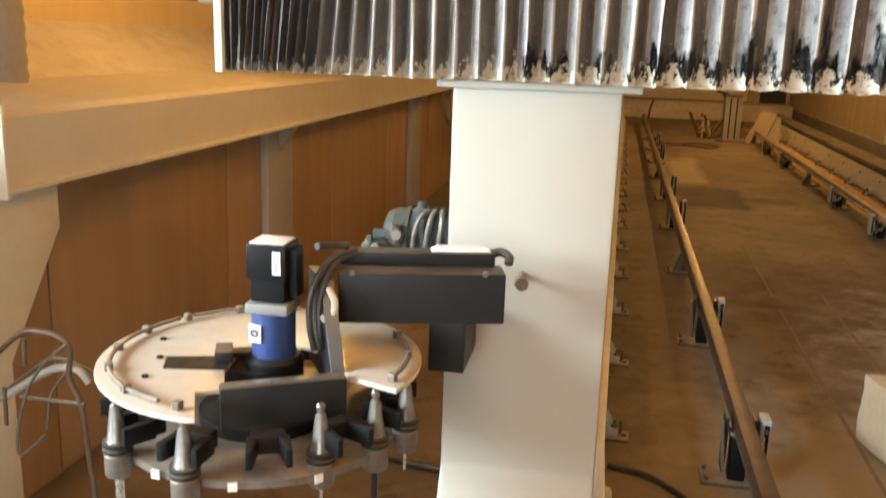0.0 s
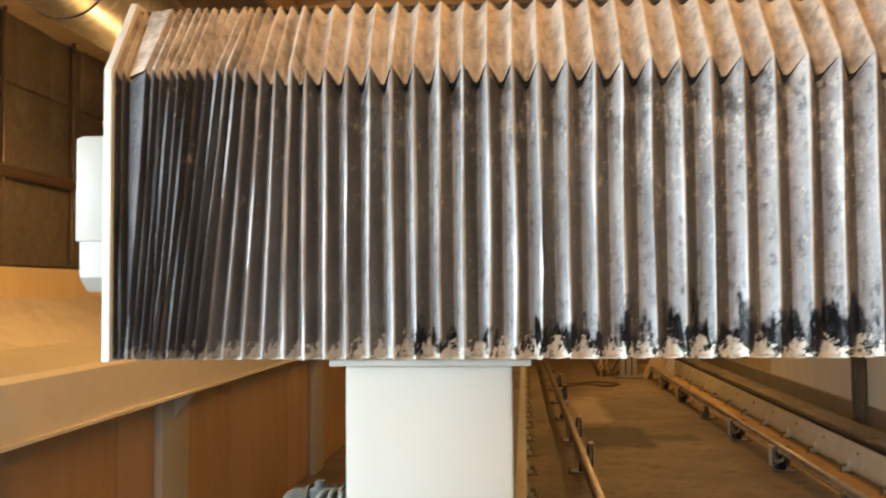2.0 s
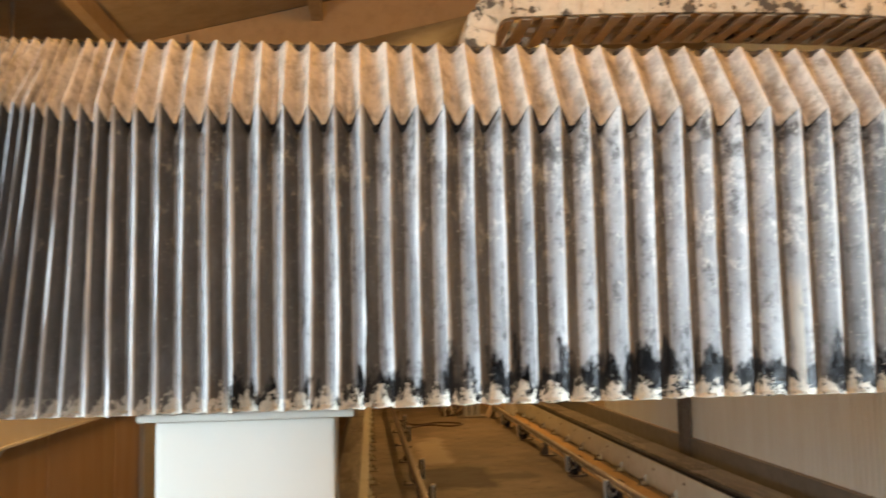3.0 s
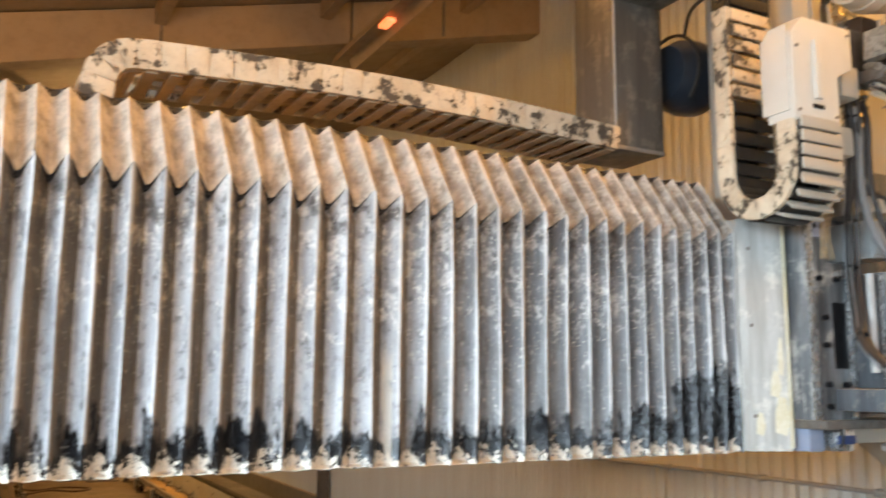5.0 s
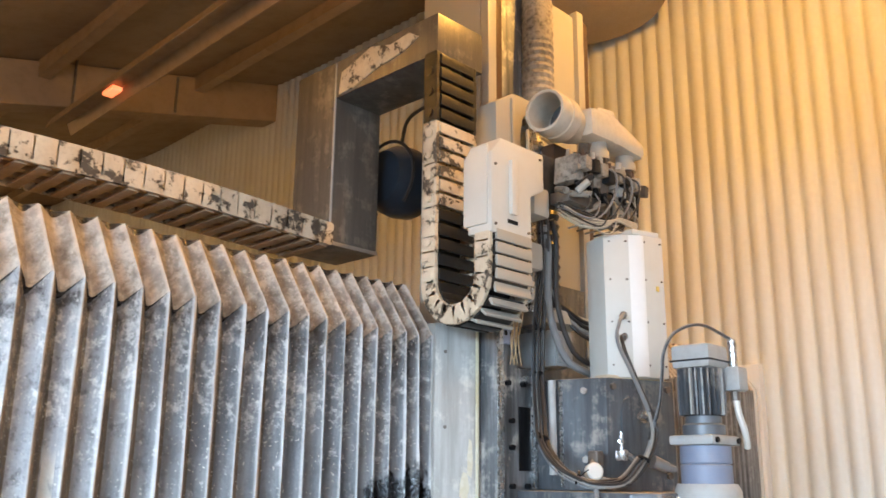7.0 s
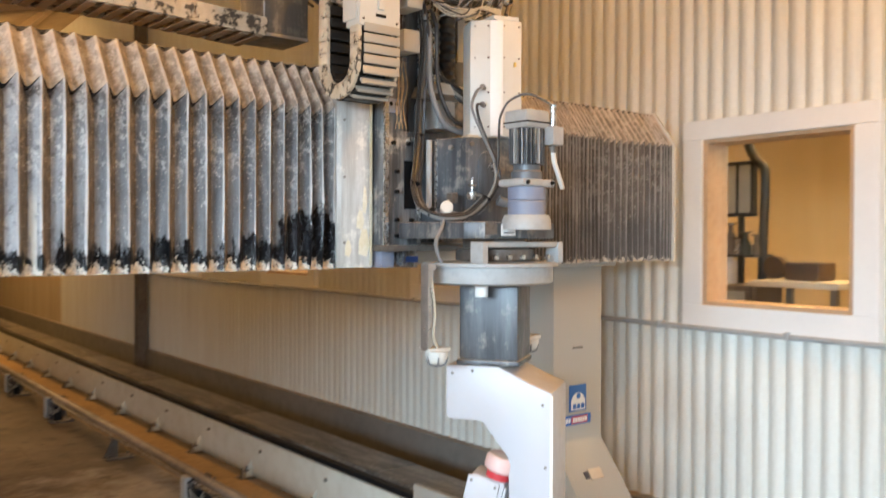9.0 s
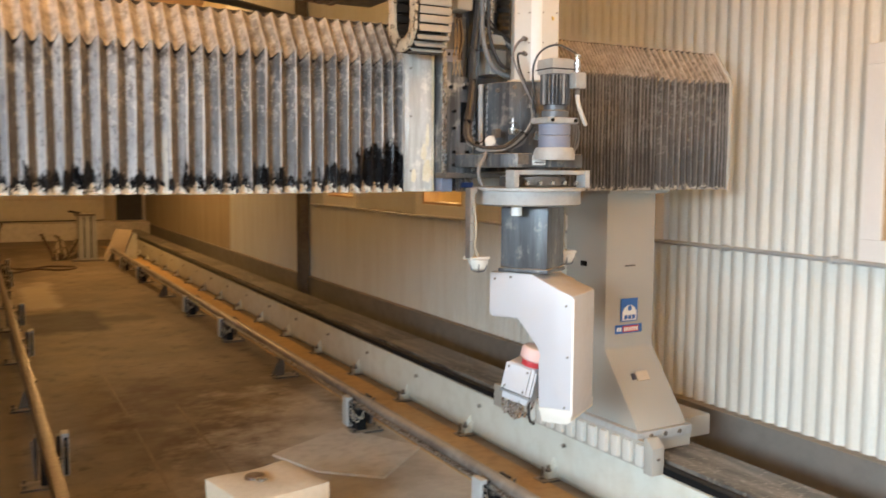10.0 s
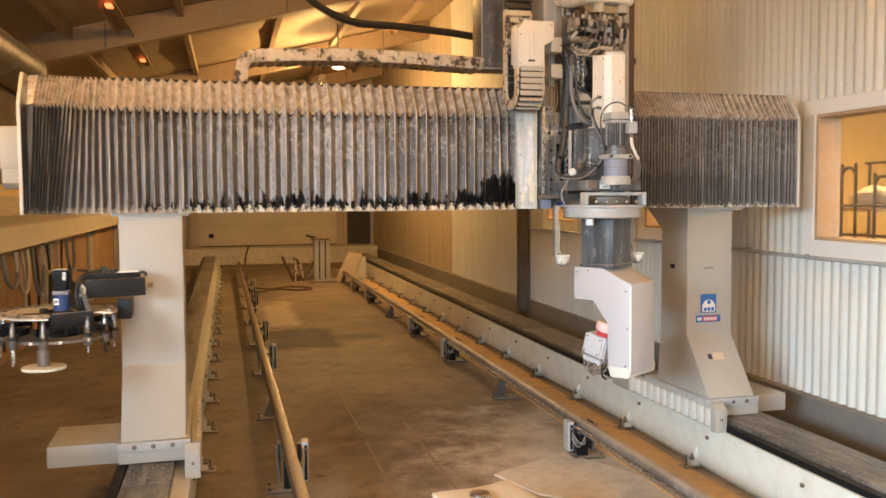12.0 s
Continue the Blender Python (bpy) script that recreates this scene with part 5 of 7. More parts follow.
HEAD_AT = Matrix.Translation((2.285, -0.42, 0)) @ Matrix.Rotation(radians(-56.5), 4, "Z")


def rotary_head():
    tt = part("turntable", lathe([(0.20, 1.585), (0.215, 1.592), (0.215, 1.642), (0.232, 1.645), (0.232, 1.656), (0.12, 1.660)], 2.25, -0.42, 40), GREY_PAINT, gantry, "round grey turntable dish, dusty on top")
    part("bearing", lathe([(0.13, 1.660), (0.135, 1.665), (0.135, 1.70), (0.11, 1.705), (0.11, 1.735)], 2.27, -0.42, 32), IRON, tt, "worn bearing ring")
    for x in (2.085, 2.43):
        part("lug", box(x - 0.012, -0.58, 1.656, x + 0.012, -0.52, 1.725, 0.003), GREY_PAINT, tt)
    part("lug_bar", box(2.085, -0.575, 1.708, 2.43, -0.545, 1.725, 0.003), GREY_PAINT, tt)
    for k in range(5):
        part("ring_bolt", rod((2.15 + k * 0.06, -0.565, 1.675), (2.15 + k * 0.06, -0.55, 1.675), 0.009, seg=6), BRIGHT, tt)
    for x, y in ((1.968, -0.43), (2.455, -0.36)):
        br = part("lamp_bracket", prism([(x - 0.012, 1.655), (x + 0.02, 1.655), (x + 0.02, 1.635), (x + 0.008, 1.635), (x + 0.008, 1.40), (x - 0.012, 1.38)], "y", y - 0.02, y + 0.02, 0.003), GALV, gantry, "bent steel strip bracket with a work lamp")
        part("foot", box(x - 0.012, y - 0.03, 1.378, x + 0.075, y + 0.03, 1.39, 0.002), WHITE, br)
        part("work_lamp", lathe([(0.018, 1.335), (0.03, 1.342), (0.038, 1.36), (0.038, 1.377)], x + 0.04, y, 20), WHITE, br, "white round work lamp with a guard")
        for k in range(6):
            a = k * math.tau / 6
            part("guard", tube([(x + 0.04 + 0.036 * math.cos(a), y + 0.036 * math.sin(a), 1.362), (x + 0.04 + 0.030 * math.cos(a), y + 0.030 * math.sin(a), 1.338), (x + 0.04, y, 1.328)], 0.003, 5, 3), GREY_CABLE, br)
        part("wire", tube([(x, y - 0.024, 1.60), (x + 0.012, y - 0.026, 1.50), (x + 0.005, y - 0.026, 1.43), (x + 0.03, y - 0.02, 1.385)], 0.004, 6), PALE_CABLE, br)
    neck = part("neck", turned(box(-0.11, -0.10, 1.335, 0.095, 0.10, 1.588, 0.010), HEAD_AT), CASTING, gantry, "dark blue-grey steel neck with bare worn faces")
    part("collar", turned(box(-0.118, -0.106, 1.318, 0.10, 0.106, 1.336, 0.006), HEAD_AT), CASTING, neck)
    part("white_stop", rod((2.14, -0.50, 1.548), (2.14, -0.50, 1.586), 0.022), SIGN_WHITE, neck)
    for u in (-0.06, 0.0, 0.06):
        part("bolt", turned(rod((u, -0.10, 1.327), (u, -0.092, 1.327), 0.007, seg=6), HEAD_AT), IRON, neck)
    # the goose-neck cover: outline across its wide face
    shape = [(-0.155, 1.318), (-0.155, 1.155), (-0.145, 1.135), (-0.03, 1.135), (0.062, 1.02), (0.066, 0.80), (0.085, 0.745), (0.19, 0.74), (0.212, 0.755), (0.212, 1.24), (0.15, 1.262), (0.03, 1.318)]
    cover = part("head_cover", turned(prism(shape, "y", -0.105, 0.17, 0.012), HEAD_AT), LILAC_WHITE, gantry, "white angular head cover, stone dust on top")
    part("side_seam", turned(box(0.205, -0.108, 0.77, 0.2145, -0.100, 1.23, 0.002), HEAD_AT), SIGN_WHITE, cover)
    part("lower_skirt", turned(prism([(0.07, 0.79), (0.212, 0.79), (0.210, 0.748), (0.192, 0.733), (0.09, 0.733)], "y", -0.110, 0.174, 0.003), HEAD_AT), WHITE, cover)
    for u, z in ((-0.13, 1.29), (-0.06, 1.30), (0.18, 0.80), (0.18, 1.2), (0.19, 1.0)):
        part("screw", turned(rod((u, -0.110, z), (u, -0.104, z), 0.005, seg=8), HEAD_AT), IRON, cover)
    # tilted spindle under the overhang
    tilt = HEAD_AT @ Matrix.Translation((-0.025, -0.035, 0.875)) @ Matrix.Rotation(radians(14), 4, "Y")
    sp = part("spindle", turned(box(-0.060, -0.060, -0.085, 0.060, 0.060, 0.075, 0.010), tilt), LILAC_WHITE, gantry, "white tilted spindle block with bright nose")
    part("front_plate", turned(box(-0.068, -0.070, -0.04, 0.045, -0.058, 0.07, 0.006), tilt), LILAC_WHITE, sp)
    part("ring", turned(lathe([(0.050, 0.103), (0.058, 0.110), (0.058, 0.142), (0.050, 0.156), (0.030, 0.162)], 0.028, -0.025, 28), tilt), PINK, sp, "pink dusty coolant ring")
    part("red_collar", turned(lathe([(0.043, 0.078), (0.043, 0.104)], 0.026, -0.025, 20), tilt), SIGN_RED, sp, "red collar")
    part("side_plate", turned(box(0.058, -0.052, -0.06, 0.068, 0.05, 0.06, 0.005), tilt), LILAC_WHITE, sp)
    part("clamp_band", turned(box(-0.066, -0.076, -0.052, 0.066, 0.062, -0.044, 0.002), tilt), GREY_CABLE, sp)
    for u, w in ((-0.052, 0.055), (0.032, 0.055), (-0.052, -0.028), (0.032, -0.028)):
        part("screw", turned(rod((u, -0.074, w), (u, -0.069, w), 0.005, seg=8), tilt), IRON, sp)
    part("nose", turned(lathe([(0.020, -0.165), (0.032, -0.155), (0.034, -0.13), (0.045, -0.12), (0.045, -0.084)], 0, 0, 24), tilt), BRIGHT, sp, "bright steel spindle nose")
    for k in range(5):
        a = k * math.tau / 5
        part("jet", turned(rod((0.05 * math.cos(a), 0.05 * math.sin(a), -0.09), (0.036 * math.cos(a), 0.036 * math.sin(a), -0.15), 0.007, seg=8), tilt), BRIGHT, sp)
    part("air_hose", turned(tube([(0.055, -0.03, -0.07), (0.07, -0.05, -0.10), (0.085, -0.05, -0.135), (0.10, -0.03, -0.15)], 0.006, 6), tilt), CABLE, sp)
    for k in range(4):
        a = 0.6 + k * 1.5
        part("coolant_pipe", turned(tube([(0.056 * math.cos(a), 0.056 * math.sin(a), -0.06), (0.066 * math.cos(a), 0.066 * math.sin(a), -0.10), (0.058 * math.cos(a), 0.058 * math.sin(a), -0.13), (0.040 * math.cos(a), 0.040 * math.sin(a), -0.158)], 0.0055, 6), tilt), BRIGHT, sp, "bent bright coolant pipe")


def chain_links(name, line, width_axis, half, deep, label, mat_side, mat_bar, dark_over=9.0, fill=0.60):
    """An energy chain: paired link plates along a line, cross bars between them, one mesh a link."""
    chain = part(name, box(*(Vector(line[0]) - Vector((0.01, 0.01, 0.01))), *(Vector(line[0]) + Vector((0.01, 0.01, 0.01)))), mat_bar, gantry, label)
    n = len(line)
    for i in range(n - 1):
        a, b = Vector(line[i]), Vector(line[i + 1])
        way = b - a
        z = way.normalized()
        w = Vector(width_axis)
        t = w.cross(z).normalized()
        m = Matrix((( w.x, t.x, z.x, a.x), (w.y, t.y, z.y, a.y), (w.z, t.z, z.z, a.z), (0, 0, 0, 1)))
        length = way.length
        for s in (-1, 1):
            rim = 0.0015 * (i % 2)
            shape = prism([(-deep, 0.0), (-deep * 0.8, -0.006), (deep * 0.8, -0.006), (deep, 0.0), (deep, length), (deep * 0.8, length + 0.004), (-deep * 0.8, length + 0.004), (-deep, length)], "x", s * half - 0.007, s * half + 0.006 + rim, 0.003)
            part("link", turned(shape, m), CHAIN_DARK if a.z > dark_over else mat_side, chain)
            part("cross_bar", turned(box(-half + 0.008, s * deep - 0.004, length * 0.06, half - 0.008, s * deep + 0.004, length * fill, 0.002), m), mat_side if 2.56 < a.z < dark_over and width_axis[0] and i < 16 else mat_bar, chain)
    return chain


def energy_chains():
    # upper chain along the bridge, bowed, turning down at its far end
    line = [(1.80 - 0.0560 * k, 0.47, 2.532 + 0.026 * math.sin(math.pi * k / 26.0)) for k in range(26)]
    end = Vector(line[-1])
    for k in range(1, 4):
        a = math.radians(28 * k)
        line.append((end.x - 0.075 * math.sin(a), 0.47, end.z - 0.075 * (1 - math.cos(a))))
    last = Vector(line[-1])
    line += [(last.x - 0.004 * k, 0.47, last.z - 0.045 * k) for k in range(1, 4)]
    chain_links("energy_chain", line, (0, 1, 0), 0.112, 0.036, "dust-caked energy chain above the bridge", CAKED, CHAIN_BROWN)
    inside = gantry.children[-1]
    for k in range(6):
        part("chain_cable", tube([(x, y + (k - 2.5) * 0.034, z - 0.016 + 0.010 * (k % 2) + 0.005 * math.sin(x * 23 + k)) for x, y, z in line[:26:2]], 0.0125, 6, 3), CHAIN_GOLD if k % 2 else CHAIN_BROWN, inside)
    # galvanised hanger that carries both chains
    hang = part("chain_hanger", prism([(0.36, 2.500), (0.56, 2.500), (0.56, 3.108), (-0.095, 3.108), (-0.095, 2.982), (0.36, 2.982)], "x", 1.797, 1.988, 0.003), HANGER, gantry, "galvanised hooked chain hanger with dust runs")
    part("seam", box(1.794, 0.357, 2.51, 1.800, 0.363, 3.104, 0.001), GREY_PAINT, hang)
    part("flange", box(1.797, 0.355, 2.500, 1.988, 0.360, 2.512, 0.001), GALV, hang)
    part("dust_patch", prism([(0.34, 2.988), (0.27, 2.99), (0.16, 3.02), (0.04, 3.035), (-0.02, 3.06), (0.02, 3.085), (0.10, 3.075), (0.19, 3.10), (0.27, 3.075), (0.33, 3.06)], "x", 1.793, 1.7975), CAKED, hang, "pale dust caked on the arm's side")
    part("flag", box(1.90, 0.40, 3.110, 1.95, 0.46, 3.148, 0.01), YELLOW, hang, "yellow stub on top")
    for z in (2.56, 2.75, 2.95):
        part("rivet", rod((1.791, 0.375, z), (1.798, 0.375, z), 0.005, seg=8), IRON, hang)
    drum = part("drum", turned(lathe([(0.02, -0.10), (0.09, -0.095), (0.118, -0.05), (0.125, 0.0), (0.118, 0.05), (0.09, 0.095), (0.02, 0.10)], 0, 0, 28), Matrix.Translation((2.13, 0.40, 2.79)) @ Matrix.Rotation(radians(90), 4, "Y")), BLUE_BARREL, gantry, "dark blue round motor drum")
    part("drum_strap", tube([(2.06, 0.40 + 0.128 * math.cos(a), 2.79 + 0.128 * math.sin(a)) for a in np.arange(-1.2, 4.4, 0.4)], 0.006, 6, 3), CABLE, drum)
    part("air_line", tube([(2.06, 0.33, 2.90), (2.02, 0.26, 2.945), (1.99, 0.16, 2.95), (1.96, 0.05, 2.93)], 0.006), CABLE, gantry)
    # hanging chain in a U: black links above, caked below, wide lids on the strand in front
    cx, half, deep, bend, low = 1.877, 0.076, 0.026, 0.0965, 2.316
    line = [(cx, -0.071, 2.985 - 0.0418 * k) for k in range(17)]
    line += [(cx, -0.071 - bend * (1 - math.cos(math.radians(22.5 * k))), low - bend * math.sin(math.radians(22.5 * k))) for k in range(1, 9)]
    line += [(cx, -0.264, low + 0.042 * k) for k in range(1, 4)]
    hanging = chain_links("energy_chain", line, (1, 0, 0), half, deep, "hanging energy chain in a U, black above and caked with dust below", CAKED, CHAIN_DARK, 2.79, 0.80)
    for k in range(8):
        along = 2.415 - 0.034 * k
        if along > low:
            at = pose(cx, -0.264 - deep - 0.005, along)
        else:
            a = (low - along) / (bend + deep)
            at = pose(cx, -0.1675 - (bend + deep + 0.005) * math.cos(a), low - (bend + deep + 0.005) * math.sin(a), -math.degrees(a))
        part("chain_lid", turned(box(-half + 0.010, -0.006, -0.0145, half, 0.004, 0.0145, 0.005), at), CREAM, hanging, "cream dusty lid")
    for k in range(9):
        z = 2.93 - 0.0418 * k * 1.5
        part("link_boss", rod((cx - half - 0.012, -0.071, z), (cx - half - 0.004, -0.071, z), 0.013, seg=12), CAKED if z < 2.79 else CHAIN_DARK, hanging)
    cap = part("chain_cap", prism([(1.793, 2.418), (1.793, 2.632), (1.833, 2.680), (2.012, 2.680), (2.012, 2.575), (1.955, 2.545), (1.955, 2.418)], "y", -0.298, -0.215, 0.007), WHITE, gantry, "cream rounded chain end cap")
    part("side_cheek", prism([(-0.286, 2.44), (-0.205, 2.44), (-0.205, 2.625), (-0.232, 2.655), (-0.286, 2.655)], "x", 1.788, 1.796, 0.003), WHITE, cap)
    part("rib", box(1.862, -0.309, 2.475, 1.888, -0.296, 2.625, 0.005), WHITE, cap)
    part("slot", box(1.856, -0.3005, 2.452, 1.895, -0.2965, 2.462), BLACK, cap, "black slab standing in for the shade in a slot under the rib")
    for x, z in ((1.808, 2.44), (1.808, 2.60), (1.94, 2.44), (1.995, 2.66)):
        part("screw", rod((x, -0.302, z), (x, -0.296, z), 0.004, seg=8), IRON, cap)
    part("gland_block", box(2.005, -0.27, 2.515, 2.075, -0.16, 2.60, 0.012), CREAM, cap)
    part("gland_block", box(2.02, -0.23, 2.375, 2.095, -0.13, 2.455, 0.014), CREAM, cap, "cream cable gland block")


def manifold():
    mf = part("manifold", turned(lathe([(0.053, 0.09), (0.054, -0.02), (0.057, -0.023), (0.063, -0.022), (0.065, -0.016), (0.065, 0.03), (0.068, 0.034), (0.068, 0.075), (0.060, 0.085), (0.054, 0.13), (0.048, 0.15)], 0, 0, 32), Matrix.Translation((2.075, -0.27, 2.835)) @ Matrix.Rotation(radians(90), 4, "Y") @ Matrix.Rotation(radians(-6), 4, "X")), MANIFOLD, gantry, "dust-white extraction manifold with an open mouth")
    part("mouth", turned(lathe([(0.0535, 0.080), (0.0535, 0.088)], 0, 0, 24), Matrix.Translation((2.075, -0.27, 2.835)) @ Matrix.Rotation(radians(90), 4, "Y")), SLATE, mf, "dark dusty mouth inside")
    part("arm", prism([(2.20, 2.79), (2.33, 2.795), (2.485, 2.785), (2.495, 2.835), (2.33, 2.885), (2.20, 2.880)], "y", -0.335, -0.235, 0.02), MANIFOLD, mf)
    part("arm_flap", prism([(2.24, 2.875), (2.34, 2.885), (2.33, 2.905), (2.25, 2.893)], "y", -0.325, -0.25, 0.004), MANIFOLD, mf)
    for x in (2.29, 2.435):
        part("port", lathe([(0.026, 2.77), (0.028, 2.742), (0.034, 2.742), (0.034, 2.765), (0.028, 2.775), (0.028, 2.81)], x, -0.29, 20), CREAM, mf)
        part("port_ring", lathe([(0.020, 2.735), (0.027, 2.748)], x, -0.29, 18), RUST, mf)
    rnd = random.Random(11)
    vb = part("valve_block", box(2.14, -0.315, 2.585, 2.44, -0.245, 2.62, 0.006), IRON, gantry, "dust-covered bank of air valves and fittings")
    for k in range(7):
        x, lift = 2.155 + k * 0.042, rnd.uniform(-0.008, 0.012)
        mat = (CAKED_GREY, STAND, CAKED_GREY, IRON, CAKED_GREY, GREY_PAINT, STAND)[k]
        tip = pose(x, -0.30, 2.645 + lift, rnd.uniform(-7, 7), rnd.uniform(-6, 6), rnd.uniform(-8, 8))
        valve = part("valve", turned(box(-0.017, -0.045, -0.045, 0.017, 0.035, 0.035, 0.004), tip), mat, vb)
        part("coil", turned(box(-0.015, -0.075, -0.018, 0.015, -0.046, 0.022, 0.005), tip), DARK_STEEL if k % 2 else CAKED_GREY, vb)
        part("plug", turned(rod((0, -0.055, 0.022), (0, -0.055, 0.045), 0.009, seg=8), tip), CREAM if k % 3 else RUST, vb)
        part("silencer", turned(rod((0, 0.0, 0.035), (0, 0.0, 0.060), 0.008, 0.006, seg=8), tip), RUST if k % 2 else CAKED_GREY, vb)
        part("elbow", turned(rod((0, -0.035, -0.045), (0, -0.045, -0.070), 0.008, seg=8), tip), BLACK, vb)
    for k in range(6):
        x = 2.345 + 0.024 * k
        part("cylinder", rod((x, -0.33 + 0.008 * (k % 2), 2.545 + 0.012 * (k % 3)), (x + 0.006, -0.325, 2.625), 0.011, seg=10), (CAKED_GREY, CREAM, DARK_STEEL)[k % 3], vb, "small dusty cylinder")
        part("cap", rod((x + 0.006, -0.325, 2.625), (x + 0.008, -0.324, 2.645), 0.008, seg=10), BLACK if k % 2 else CREAM, vb)
    for k in range(14):
        p = Vector((rnd.uniform(2.12, 2.47), rnd.uniform(-0.36, -0.24), rnd.uniform(2.53, 2.60)))
        way = Vector((rnd.uniform(-1, 1), rnd.uniform(-1, 1), rnd.uniform(-1, 1))).normalized() * rnd.uniform(0.015, 0.032)
        part("fitting", rod(p - way, p + way, rnd.uniform(0.006, 0.012), seg=9), rnd.choice((CAKED_GREY, IRON, DARK_STEEL, CREAM)), vb)
    for k in range(26):
        p = Vector((rnd.uniform(2.13, 2.46), rnd.uniform(-0.36, -0.23), rnd.uniform(2.57, 2.70)))
        size = [rnd.uniform(0.006, 0.020) for _ in range(3)]
        at = Matrix.Translation(p) @ Matrix.Rotation(rnd.uniform(-0.5, 0.5), 4, "Z") @ Matrix.Rotation(rnd.uniform(-0.3, 0.3), 4, "X")
        part("fitting", turned(box(-size[0], -size[1], -size[2], *size, 0.003), at), rnd.choice((CAKED_GREY, CAKED_GREY, STAND, CHAIN_BROWN, DARK_STEEL)), vb)
    part("solenoid", box(2.30, -0.25, 2.66, 2.37, -0.19, 2.735, 0.006), RUST, vb, "brown solenoid block")
    part("solenoid", box(2.385, -0.255, 2.67, 2.44, -0.20, 2.73, 0.006), STAND, vb)
    part("solenoid", box(2.20, -0.22, 2.66, 2.27, -0.17, 2.76, 0.006), RUST, vb)
    part("back_plate", box(2.12, -0.235, 2.545, 2.48, -0.228, 2.70, 0.002), STAND, vb, "grimy mounting plate")
    # pale air tubes: loops under the valves, and a sheaf across to the terminal box
    for k in range(6):
        x = 2.17 + 0.045 * k
        low = 2.50 - 0.012 * (k % 4)
        part("air_tube", tube([(x, -0.35, 2.575), (x - 0.015, -0.375, 2.535), (x - 0.05, -0.37, low), (x - 0.10, -0.33, low + 0.02), (2.135 + 0.01 * k, -0.27, 2.53 + 0.006 * k)], 0.0026, 6, 5), (CABLE, GREY_CABLE, CABLE, PALE_CABLE)[k % 4], vb)
    for k in range(4):
        part("air_tube", tube([(2.16, -0.26, 2.56 - 0.012 * k), (2.17, -0.33, 2.505 - 0.01 * k), (2.22, -0.37, 2.492 - 0.006 * k), (2.28, -0.38, 2.503 + 0.002 * k), (2.36, -0.39, 2.490 + 0.006 * k)], 0.0036, 6, 5), PALE_CABLE, vb, "pale air tube across to the terminal box")
    for k in range(4):
        x = 2.25 + 0.04 * k
        part("air_tube", tube([(x, -0.36, 2.66), (x + 0.02, -0.385, 2.64), (x + 0.015, -0.38, 2.57), (x - 0.04, -0.36, 2.50), (x - 0.10, -0.30, 2.47)], 0.003, 6, 5), CABLE if k % 2 else GREY_CABLE, vb)
    vb.matrix_basis = Matrix.Translation((-0.035, 0, 0.022))


